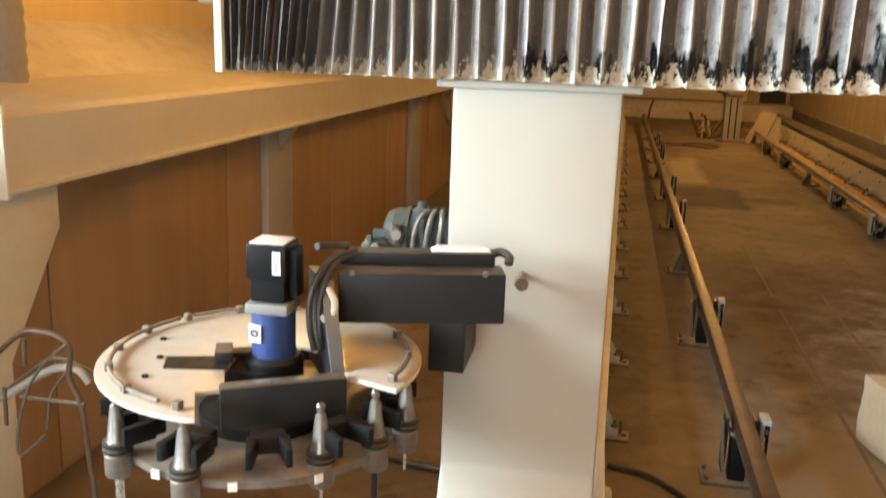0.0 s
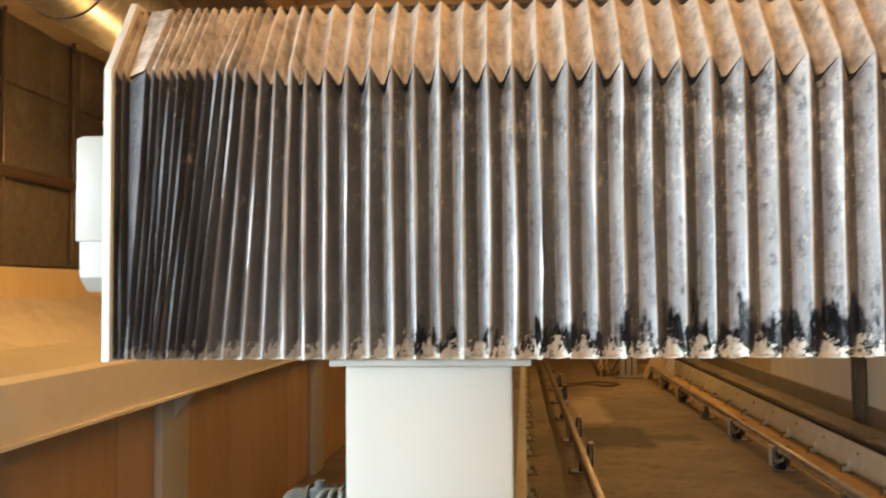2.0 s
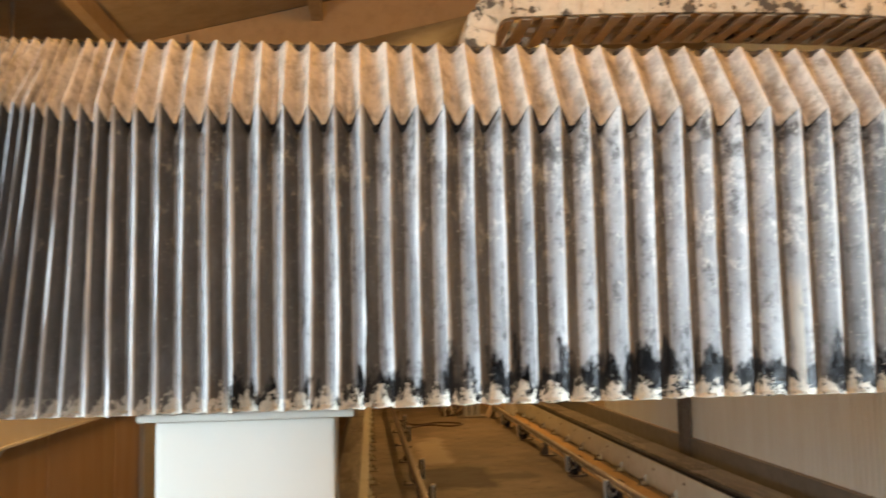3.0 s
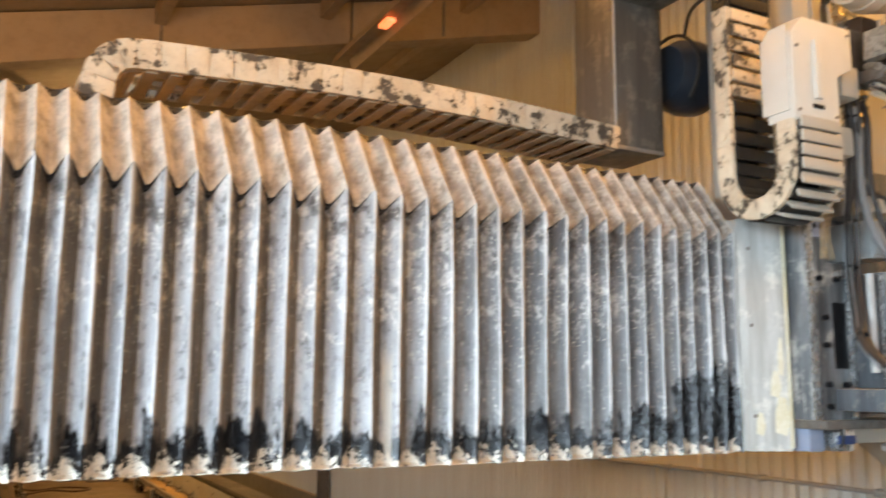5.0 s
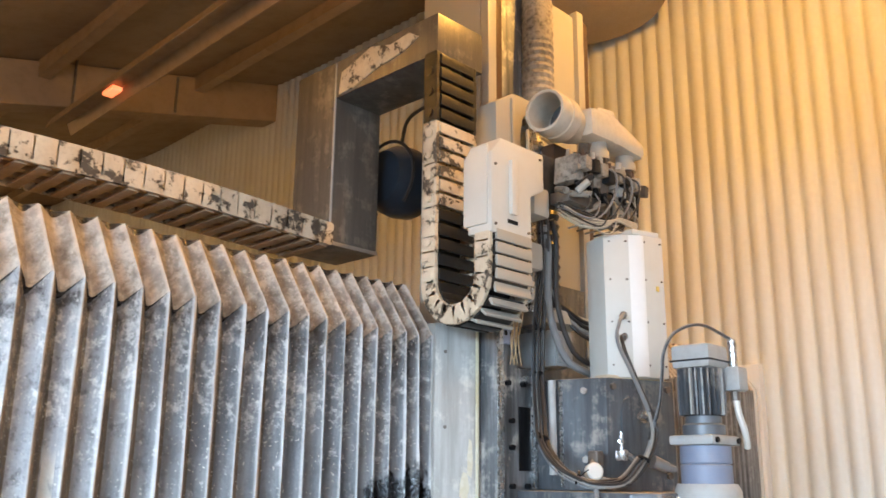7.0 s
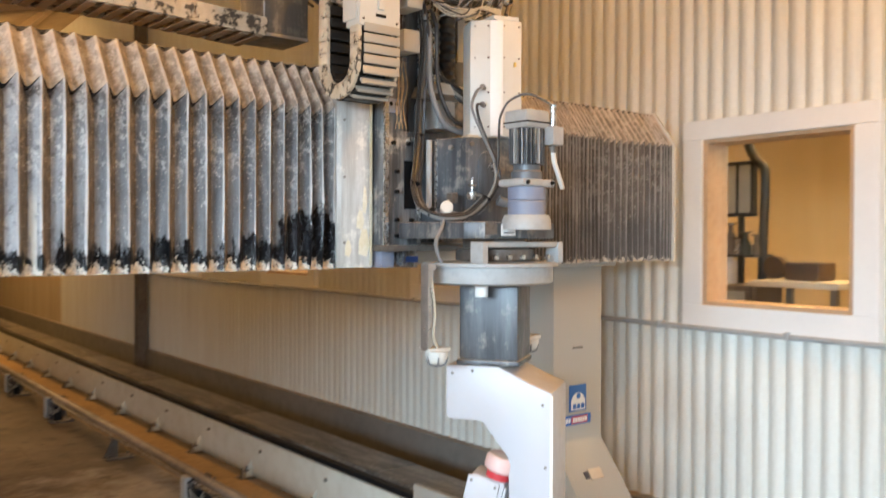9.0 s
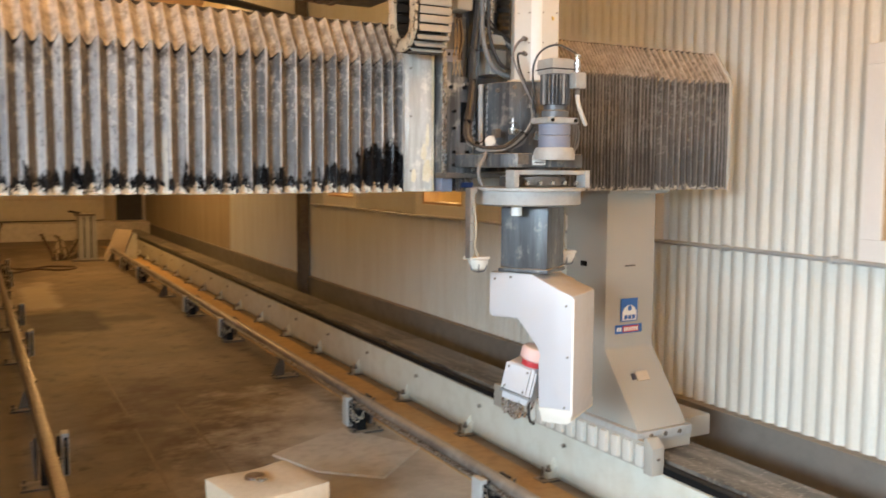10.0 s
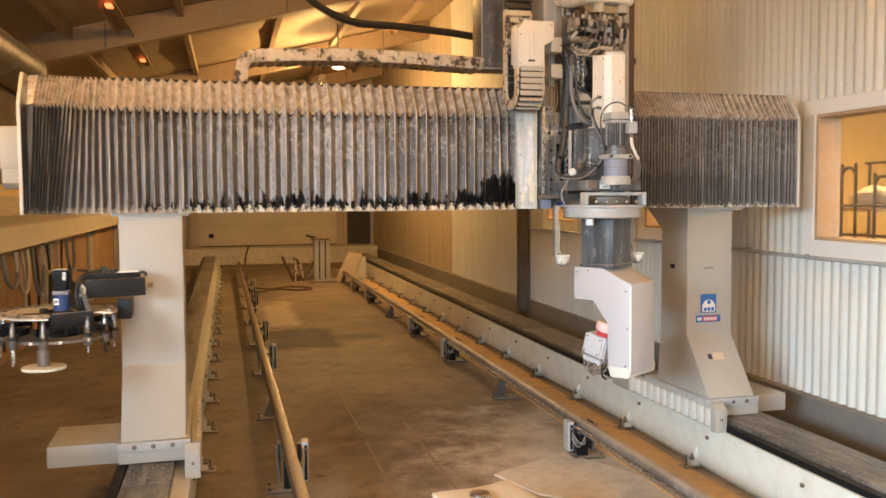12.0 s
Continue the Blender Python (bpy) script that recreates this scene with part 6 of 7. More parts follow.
def cable_loom():
    """The bundle from the chain cap down past the slide, round the body's front and up to the terminal box and motor."""
    way = [(2.05, -0.21, 2.60), (2.105, -0.21, 2.55), (2.127, -0.20, 2.50), (2.152, -0.18, 2.404), (2.145, -0.165, 2.224), (2.138, -0.165, 2.098), (2.112, -0.19, 1.991), (2.072, -0.23, 1.916),
           (2.030, -0.31, 1.853), (2.03, -0.37, 1.823), (2.055, -0.405, 1.809), (2.136, -0.435, 1.815), (2.205, -0.45, 1.868), (2.245, -0.455, 1.933), (2.242, -0.45, 1.995)]
    up = [(2.199, -0.43, 2.092), (2.178, -0.405, 2.174), (2.200, -0.400, 2.229), (2.240, -0.388, 2.256)]
    motor = [(2.238, -0.47, 1.966), (2.215, -0.50, 2.007), (2.192, -0.525, 2.078), (2.19, -0.535, 2.135), (2.21, -0.56, 2.185), (2.25, -0.61, 2.203), (2.302, -0.665, 2.165)]
    loom = part("cable_loom", tube(way + up, 0.0048, 8), GREY_CABLE, gantry, "bundle of black and grey cables looped down the head")
    rnd = random.Random(4)
    for k in range(13):
        d = Vector((rnd.uniform(-0.019, 0.013), rnd.uniform(-0.014, 0.010), rnd.uniform(-0.012, 0.010)))
        line = [Vector(p) + d * (0.4 if i == 0 else 1.0) for i, p in enumerate(way[:(12, 13, 15)[k % 3]])]
        if k in (2, 11):
            line += [Vector(p) + d * 0.3 for p in (up if k == 2 else motor)]
        part("cable", tube(line, rnd.choice((0.0025, 0.0035, 0.0045)), 7), (GREY_CABLE, CABLE, HOSE_GREY, CABLE, GREY_CABLE, CABLE)[k % 6], loom)
    part("cable", tube(way[10:14] + motor, 0.0045, 7), GREY_CABLE, loom, "grey motor cable")
    gland = (2.240, -0.388, 2.195)
    part("cable", tube([gland, (2.205, -0.40, 2.185), (2.20, -0.42, 2.13), (2.225, -0.44, 2.05), (2.25, -0.455, 1.98), (2.235, -0.455, 1.92)], 0.005, 7), CABLE, loom)
    thick = [(2.12, -0.21, 2.52), (2.152, -0.2, 2.465), (2.162, -0.19, 2.376), (2.166, -0.19, 2.285), (2.186, -0.2, 2.197), (2.227, -0.21, 2.137), (2.306, -0.22, 2.112), (2.37, -0.22, 2.098)]
    part("cable", tube(thick, 0.011, 10), GREY_CABLE, loom, "thick grey cable")
    part("cable", tube([Vector(p) + Vector((0.026, -0.01, 0.02)) for p in thick], 0.008, 10), CABLE, loom, "thick black cable")
    for k in range(4):
        d = 0.014 * k
        part("cable", tube([(2.17, -0.18, 2.40), (2.19 + d, -0.16, 2.345), (2.25 + d, -0.16, 2.318 - d), (2.321, -0.18, 2.278 - d), (2.385, -0.20, 2.245 - d), (2.40 + d, -0.22, 2.12)], 0.006, 7), CABLE if k != 2 else HOSE_GREY, loom)
    part("cable", tube([(2.05, -0.41, 1.80), (2.035, -0.42, 1.77), (2.005, -0.43, 1.73), (2.005, -0.435, 1.69), (2.02, -0.44, 1.66)], 0.007, 7), GREY_CABLE, loom)
    for k in range(3):
        part("cable", tube([(2.36, -0.52, 1.93), (2.41 + 0.012 * k, -0.50, 1.90), (2.42 + 0.014 * k, -0.48, 1.83), (2.40 + 0.01 * k, -0.46, 1.77), (2.37, -0.44, 1.76)], 0.006, 7), GREY_CABLE, loom)
    for i, tip in ((2, 0.03), (4, -0.03), (5, 0.025), (7, -0.03), (9, 0.03), (12, 0.03)):
        p, q = Vector(way[i]), Vector(way[i + 1])
        along = (q - p).normalized() * 0.005
        part("cable_tie", rod(p - along * 0.6, p + along * 0.6, 0.018, seg=12), BLACK, loom, "black cable tie")
        part("tie_tail", rod(p, p + Vector((tip, -0.012, 0.02)), 0.0018, seg=5), BLACK, loom)
    for k in range(5):
        x = 2.055 + 0.008 * k
        part("wire", tube([(x, -0.14, 2.36), (x + 0.008 * (-1) ** k, -0.15, 2.27), (x - 0.006, -0.145, 2.19), (x + 0.012 * (-1) ** k, -0.14, 2.12)], 0.0018, 5, 4), CHAIN_GOLD, loom)


z_axis()
gear_motor()
rotary_head()
energy_chains()
manifold()
cable_loom()


# ---- tool changer on the leg, and what it holds ----
TC, TR = (-0.62, -0.21), 0.27


def tool_changer():
    def on(angle, r):
        return (TC[0] + r * math.cos(radians(angle)), TC[1] + r * math.sin(radians(angle)))

    outline = [on(a, TR) for a in range(-20, 269, 4)] + [(-0.617, -0.478), (-0.660, -0.387), (-0.622, -0.366), (-0.655, -0.290), (-0.665, -0.205), (-0.60, -0.14), (-0.54, -0.16), (-0.495, -0.20), (-0.475, -0.262)]
    tc = part("tool_changer", prism([on(a, 0.238) for a in range(0, 360, 8)], "z", 1.018, 1.030), IRON, gantry, "round tool changer with a scratched bare plate")
    part("cover_plate", prism(outline, "z", 1.132, 1.140, 0.002), BRIGHT_PLATE, tc, "scratched pale metal cover plate, rim wires round it")
    part("hub", lathe([(0.11, 1.030), (0.11, 1.05), (0.08, 1.06), (0.06, 1.128)], TC[0], TC[1], 32), BLACK, tc)
    # the slot is not cut; black on the plate paints its shade
    part("slot", prism([(-0.650, -0.292), (-0.752, -0.312), (-0.770, -0.262), (-0.668, -0.232)], "z", 1.1403, 1.142), BLACK, tc, "black slab standing in for the shade in a slot")
    part("pusher", turned(box(-0.02, -0.012, 1.143, 0.06, 0.020, 1.152, 0.003), pose(-0.675, -0.235, 0, 0, 0, 23)), BLACK, tc)
    part("pusher_block", turned(box(-0.014, -0.030, 1.143, 0.014, 0.022, 1.166, 0.003), pose(-0.675, -0.245, 0, 0, 0, 23)), DARK_STEEL, tc)
    part("rim_wire", tube([(*on(a, 0.247), 1.149) for a in range(150, 262, 8)], 0.0045, 6, 2), IRON, tc)
    part("rim_wire", tube([(*on(a, 0.247), 1.149) for a in range(-14, 40, 8)], 0.0045, 6, 2), IRON, tc)
    part("rim_wire", tube([(*on(a, 0.247), 1.149) for a in range(95, 150, 8)], 0.0045, 6, 2), IRON, tc)
    for a in (262, 236, 212, 190, 168, 146, 122, 98, 36, 12, -14):
        part("wire_clip", turned(box(-0.007, -0.006, 1.1405, 0.007, 0.006, 1.156, 0.002), Matrix.Translation((*on(a, 0.247), 0)) @ Matrix.Rotation(radians(a), 4, "Z")), IRON, tc)
    for a, r in ((200, 0.17), (225, 0.20), (172, 0.20)):
        part("bolt", lathe([(0.006, 1.140), (0.006, 1.144)], *on(a, r), 8), BLACK, tc)
    for k in range(12):
        a = -127 + 30 * k
        fork = bmesh.new()
        box(0.19, -0.026, 1.062, 0.218, 0.026, 1.092, 0.004, bm=fork)
        for s in (-1, 1):
            prism([(0.21, s * 0.032), (0.262, s * 0.034), (0.262, s * 0.024), (0.24, s * 0.02), (0.21, s * 0.014)], "z", 1.060, 1.090, 0.003, fork)
        part("gripper", turned(fork, Matrix.Translation((*TC, 0)) @ Matrix.Rotation(radians(a), 4, "Z")), BLACK, tc, "black gripper fork")
        part("number_plate", turned(box(0.2375, -0.060, 1.0185, 0.2405, -0.046, 1.0320), Matrix.Translation((*TC, 0)) @ Matrix.Rotation(radians(a), 4, "Z")), SIGN_WHITE, tc, "small white slot plate")
    # servo motor and blue gearbox in the middle
    x, y = -0.600, -0.212
    sv = part("servo", lathe([(0.037, 1.128), (0.037, 1.236)], x, y, 28), BLUE, tc, "black servo on a blue gearbox")
    part("collar", lathe([(0.050, 1.085), (0.050, 1.140), (0.044, 1.148)], x, y, 28), BLACK, sv)
    part("flange", box(x - 0.037, y - 0.037, 1.237, x + 0.037, y + 0.037, 1.258, 0.005), GREY_CABLE, sv, "pale square flange")
    part("motor", box(x - 0.030, y - 0.030, 1.260, x + 0.030, y + 0.030, 1.350, 0.005), BLACK, sv)
    part("motor_head", box(x - 0.034, y - 0.034, 1.305, x + 0.034, y + 0.034, 1.374, 0.005), BLACK, sv, "black motor head, dusty top")
    part("dust_top", box(x - 0.030, y - 0.030, 1.374, x + 0.030, y + 0.030, 1.377, 0.002), SIGN_WHITE, sv, "white dust on top")
    part("plug", box(x + 0.034, y - 0.018, 1.27, x + 0.048, y + 0.018, 1.365, 0.004), BLACK, sv)
    part("rating_label", box(x + 0.012, y - 0.0355, 1.318, x + 0.026, y - 0.034, 1.362), SIGN_WHITE, sv, "white rating label")
    for k in range(6):
        part("label_line", box(x + 0.014, y - 0.0362, 1.323 + k * 0.006, x + 0.024, y - 0.0354, 1.3255 + k * 0.006), INK, sv)
    part("badge", turned(box(-0.012, -0.0385, 1.182, 0.012, -0.0365, 1.217), Matrix.Translation((x - 0.01, y, 0)) @ Matrix.Rotation(radians(-14), 4, "Z")), SIGN_WHITE, sv, "white maker's badge")
    for r0 in (0.0085, 0.004):
        part("badge_ring", turned(rod((0, -0.0396, 1.200), (0, -0.0384, 1.200), r0, seg=16), Matrix.Translation((x - 0.01, y, 0)) @ Matrix.Rotation(radians(-14), 4, "Z")), INK if r0 > 0.005 else SIGN_WHITE, sv)
    # plate, drive and grippers: moved forward, widened and squashed to fit the camera's view
    sunk = (tc, *tc.children_recursive)
    for ob in sunk:
        for v in ob.data.vertices:
            v.co.x = TC[0] + 0.007 + (v.co.x - TC[0]) * 1.025
            v.co.y = TC[1] - 0.095 + (v.co.y - TC[1]) * 1.025
            v.co.z = 0.027 + min(v.co.z, 1.14) + max(0.0, v.co.z - 1.14) * 0.86
    # arm to the leg
    swing = Matrix.Translation((-0.22, -0.085, 0)) @ Matrix.Rotation(radians(14), 4, "Z")
    arm = part("arm", turned(box(-0.315, 0.0, 1.186, 0.0, 0.075, 1.282, 0.004), swing), DARK_STEEL, tc, "dark steel arm, dust on top")
    part("top_rail", turned(box(-0.315, 0.055, 1.283, -0.015, 0.10, 1.308, 0.003), swing), DARK_STEEL, arm)
    part("dust_cake", turned(prism([(-0.14, 1.308), (-0.125, 1.315), (-0.03, 1.317), (-0.02, 1.308)], "y", 0.062, 0.10, 0.003), swing), SIGN_WHITE, arm, "pale heap of dust")
    part("hose_end", turned(tube([(-0.02, 0.085, 1.300), (0.0, 0.08, 1.306), (0.014, 0.07, 1.298), (0.012, 0.06, 1.288)], 0.009), swing), CABLE, arm)
    for u in (-0.29, -0.04):
        part("bolt", turned(rod((u, -0.006, 1.283), (u, 0.0, 1.283), 0.006, seg=6), swing), IRON, arm)
    part("web_plate", turned(prism([(0.05, 1.088), (0.05, 1.13), (0.145, 1.270), (0.26, 1.270), (0.26, 1.085)], "x", -0.011, 0.011, 0.002), pose(-0.470, -0.303, 0, 0, 0, 30)), DARK_STEEL, tc, "dark steel web plate, its front edge painted brighter")
    # paler strip painted as the light on the web's front edge
    part("web_edge", turned(prism([(0.048, 1.088), (0.048, 1.13), (0.143, 1.270), (0.150, 1.262), (0.054, 1.126), (0.054, 1.088)], "x", -0.012, 0.012), pose(-0.470, -0.303, 0, 0, 0, 30)), SLATE, tc, "slate grey strip, painted highlight on the cut edge")
    part("front_angle", turned(box(-0.05, 0, 1.066, 0.165, 0.026, 1.136, 0.003), pose(-0.612, -0.378, 0, 0, 0, 29)), DARK_STEEL, tc, "dark front angle, dusty upper edge")
    part("dust_edge", turned(box(-0.048, 0.002, 1.136, 0.163, 0.024, 1.1395, 0.001), pose(-0.612, -0.378, 0, 0, 0, 29)), TAPER, tc, "rubbed upper edge of the angle")
    part("cable", tube([(x + 0.05, y, 1.34), (-0.53, -0.17, 1.335), (-0.51, -0.15, 1.33)], 0.007), CABLE, tc)
    part("cable", tube([(-0.50, -0.13, 1.32), (-0.535, -0.18, 1.31), (-0.56, -0.21, 1.26), (-0.562, -0.22, 1.20), (-0.555, -0.215, 1.15)], 0.006), CABLE, tc)
    part("cable", tube([(-0.50, -0.13, 1.315), (-0.53, -0.175, 1.30), (-0.548, -0.20, 1.24), (-0.545, -0.21, 1.18), (-0.54, -0.20, 1.15)], 0.006), CABLE, tc)
    part("cable", tube([(-0.535, -0.19, 1.26), (-0.52, -0.20, 1.235), (-0.528, -0.205, 1.205), (-0.545, -0.205, 1.21)], 0.007), PALE_CABLE, tc)
    # arm, web and angle: scaled towards the camera's place, to fit its view before the leg
    for ob in tc.children_recursive:
        if ob in sunk:
            continue
        for v in ob.data.vertices:
            v.co = Vector((0.0, -1.68, 1.71)) + (v.co - Vector((0.0, -1.68, 1.71))) * 0.935
    part("mount_box", box(-0.355, -0.12, 1.095, -0.285, 0.06, 1.195, 0.005), DARK_STEEL, tc, "dark mounting box, oily")
    part("lever", rod((-0.196, 0.05, 1.252), (-0.193, -0.03, 1.256), 0.007), IRON, legL, "black stub lever on the leg")
    part("lever_knob", rod((-0.193, -0.03, 1.256), (-0.188, -0.052, 1.258), 0.013, seg=12), IRON, legL)


def leg_motor():
    lm = part("drive_motor", rod((-0.53, 0.36, 1.25), (-0.352, 0.36, 1.25), 0.062, seg=24), GREEN_METAL, gantry, "grey-green drive motor with hydraulic fittings")
    for k in range(7):
        part("fin", rod((-0.50 + k * 0.02, 0.36, 1.25), (-0.492 + k * 0.02, 0.36, 1.25), 0.068, seg=24), GREEN_METAL, lm)
    rnd = random.Random(8)
    for k in range(14):
        p = Vector((rnd.uniform(-0.60, -0.47), rnd.uniform(0.28, 0.34), rnd.uniform(1.19, 1.27)))
        w = Vector((rnd.uniform(-1, 1), -0.6, rnd.uniform(-1, 1))).normalized() * rnd.uniform(0.015, 0.035)
        part("fitting", rod(p - w, p + w, rnd.uniform(0.008, 0.017), seg=10), rnd.choice((IRON, GREEN_METAL, GREEN_METAL, STAND)), lm)
    part("valve_cap", lathe([(0.020, 1.29), (0.024, 1.30), (0.024, 1.315), (0.012, 1.322), (0.012, 1.335)], -0.463, 0.33, 12), GREEN_METAL, lm)
    part("end_bell", lathe([(0.03, -0.03), (0.052, -0.02), (0.062, 0.0)], 0, 0, 20), GREEN_METAL, lm).matrix_basis = pose(-0.53, 0.36, 1.25, 0, 90, 0)
    for dy, dz in ((-0.03, -0.02), (0.01, -0.03), (-0.02, 0.02)):
        part("port", rod((-0.575, 0.33 + dy, 1.235 + dz), (-0.53, 0.33 + dy, 1.235 + dz), 0.014, seg=10), GREEN_METAL, lm)
    part("red_cap", rod((-0.515, 0.29, 1.24), (-0.515, 0.29, 1.285), 0.012), RUST, lm)
    for k in range(3):
        part("pipe", tube([(-0.48 + 0.03 * k, 0.29, 1.21), (-0.47 + 0.03 * k, 0.285, 1.28), (-0.45 + 0.02 * k, 0.30, 1.315), (-0.42, 0.34, 1.31)], 0.006, 6), IRON, lm)


def tool_holder(m, kind):
    """A taper tool holder that hangs in the changer's fork; kind sets what it carries."""
    th = thing("tool_holder", "steel taper tool holder hanging in the tool changer", "tool", m, "tool holders")
    part("taper", lathe([(0.0065, 0.066), (0.0075, 0.074), (0.005, 0.078), (0.005, 0.062), (0.009, 0.058), (0.016, 0.004), (0.018, 0.0)], 0, 0, 20), TAPER, th)
    part("flange", lathe([(0.0235, -0.018), (0.0235, -0.012), (0.019, -0.010), (0.0235, -0.008), (0.0235, -0.001)], 0, 0, 24), DARK_STEEL, th)
    part("collet_nut", lathe([(0.019, -0.060), (0.022, -0.055), (0.022, -0.022), (0.018, -0.018)], 0, 0, 12), IRON, th)
    if kind == "bit":
        part("bit", lathe([(0.005, -0.115), (0.006, -0.11), (0.006, -0.06)], 0, 0, 10), DARK_STEEL, th)
    elif kind == "thin":
        part("bit", lathe([(0.0025, -0.10), (0.003, -0.06)], 0, 0, 8), BRIGHT, th)
    elif kind == "cutter":
        part("blade", box(-0.007, -0.002, -0.14, 0.007, 0.002, -0.055, 0.001), BRIGHT, th)
        part("blade", box(-0.002, -0.007, -0.135, 0.002, 0.007, -0.055, 0.001), BRIGHT, th)
    else:
        part("arbor", lathe([(0.027, -0.135), (0.03, -0.12), (0.026, -0.10), (0.03, -0.075), (0.025, -0.06)], 0, 0, 20), IRON, th, "thick worn arbor")
        part("disc", lathe([(0.095, -0.150), (0.098, -0.143), (0.095, -0.136), (0.03, -0.134)], 0, 0, 40), PALE_GREEN, th, "wide pale green grinding disc")
    return th


tool_changer()
leg_motor()
TOOL_SPOTS = [(-0.776, -0.405, "cutter"), (-0.640, -0.455, "disc"), (-0.462, -0.362, "thin"), (-0.395, -0.290, "bit"), (-0.362, -0.215, "thin"),
              (-0.868, -0.24, "cutter"), (-0.865, -0.15, "bit"), (-0.40, -0.08, "bit")]
TOOLS = []
first = {}
for x, y, kind in TOOL_SPOTS:
    at = pose(TC[0] + (x - TC[0]) * 1.025, TC[1] - 0.095 + (y - TC[1]) * 1.025, 1.100, 0, 0, 20)
    if kind not in first:
        first[kind] = tool_holder(stand(0.0) @ at, kind)
        TOOLS.append((first[kind], at))
    else:
        TOOLS.append((copy_thing(first[kind], stand(0.0) @ at), at))


def lifted(z):
    """A height on the machine, stretched upwards to fit the camera's view."""
    return z + 0.033 * min(1.0, max(0.0, (z - 0.45) / 1.185)) + 0.006 * min(1.0, max(0.0, (z - 1.635) / 0.5))


for ob in gantry.children_recursive:
    if ob.matrix_basis.translation.length > 0.01:
        ob.location.z = lifted(ob.location.z)
        continue
    for v in ob.data.vertices:
        v.co.z = lifted(v.co.z)


# ---- lamps, ducts, loose things in the hall ----
def high_bay(place):
    x, y, z = place
    lamp = thing("high_bay_lamp", "dusty yellow-glowing high-bay lamp under the roof, unseen ones added as fill", "lamp", pose(x, y, z), "hall lamps")
    part("housing", lathe([(0.05, 0.12), (0.06, 0.10), (0.065, 0.02), (0.11, -0.06), (0.105, -0.07), (0.06, 0.0)], 0, 0, 24), GALV, lamp)
    part("bulb", lathe([(0.015, -0.09), (0.05, -0.075), (0.06, -0.05), (0.05, -0.015), (0.02, 0.0)], 0, 0, 16), LAMP_GLOW, lamp, "glowing bulb")
    part("stem", rod((0, 0, 0.12), (0, 0, max(0.2, roof_z(x) - z)), 0.012), IRON, lamp)


def heater(x, y0, y1, z, glows):
    h = thing("radiant_heater", "long dusty radiant heater under the roof, glowing orange", "heater", pose(x, 0, z), "roof heaters")
    part("reflector", prism([(-0.10, 0.0), (-0.06, 0.09), (0.06, 0.09), (0.10, 0.0), (0.09, 0.0), (0.055, 0.08), (-0.055, 0.08), (-0.09, 0.0)], "y", y0, y1), RAFTER, h)
    for y in glows:
        part("burner", box(-0.035, y - 0.08, 0.02, 0.035, y + 0.08, 0.05, 0.008), HEAT_GLOW, h, "glowing orange burner")
    for y in (y0 + 0.2, y1 - 0.2):
        part("hanger", rod((0, y, 0.09), (0, y, roof_z(x) - z), 0.01), IRON, h)


def big_duct():
    d = thing("duct", "wide galvanised round duct along the wall", "duct", pose(-1.95, 0, 3.18))
    part("pipe", rod((0, 0.4, 0), (0, 10.8, 0), 0.21, seg=32), HANGER, d)
    for k in range(11):
        part("band", rod((0, 0.5 + k * 1.0, 0), (0, 0.54 + k * 1.0, 0), 0.216, seg=32), HANGER, d)
    for y in (2.0, 5.0, 8.0):
        part("hanger", rod((0, y, 0.2), (0, y, roof_z(-1.95) - 3.18), 0.012), IRON, d)
    lamp = thing("wall_lamp", "small caged lamp under the duct, glowing yellow", "lamp", pose(-1.75, 4.2, 2.75))
    part("bulb", lathe([(0.02, -0.07), (0.045, -0.05), (0.045, 0.0), (0.02, 0.02)], 0, 0, 14), LAMP_GLOW, lamp)
    part("stem", rod((0, 0, 0.02), (-0.08, 0, 0.26), 0.012), IRON, lamp)


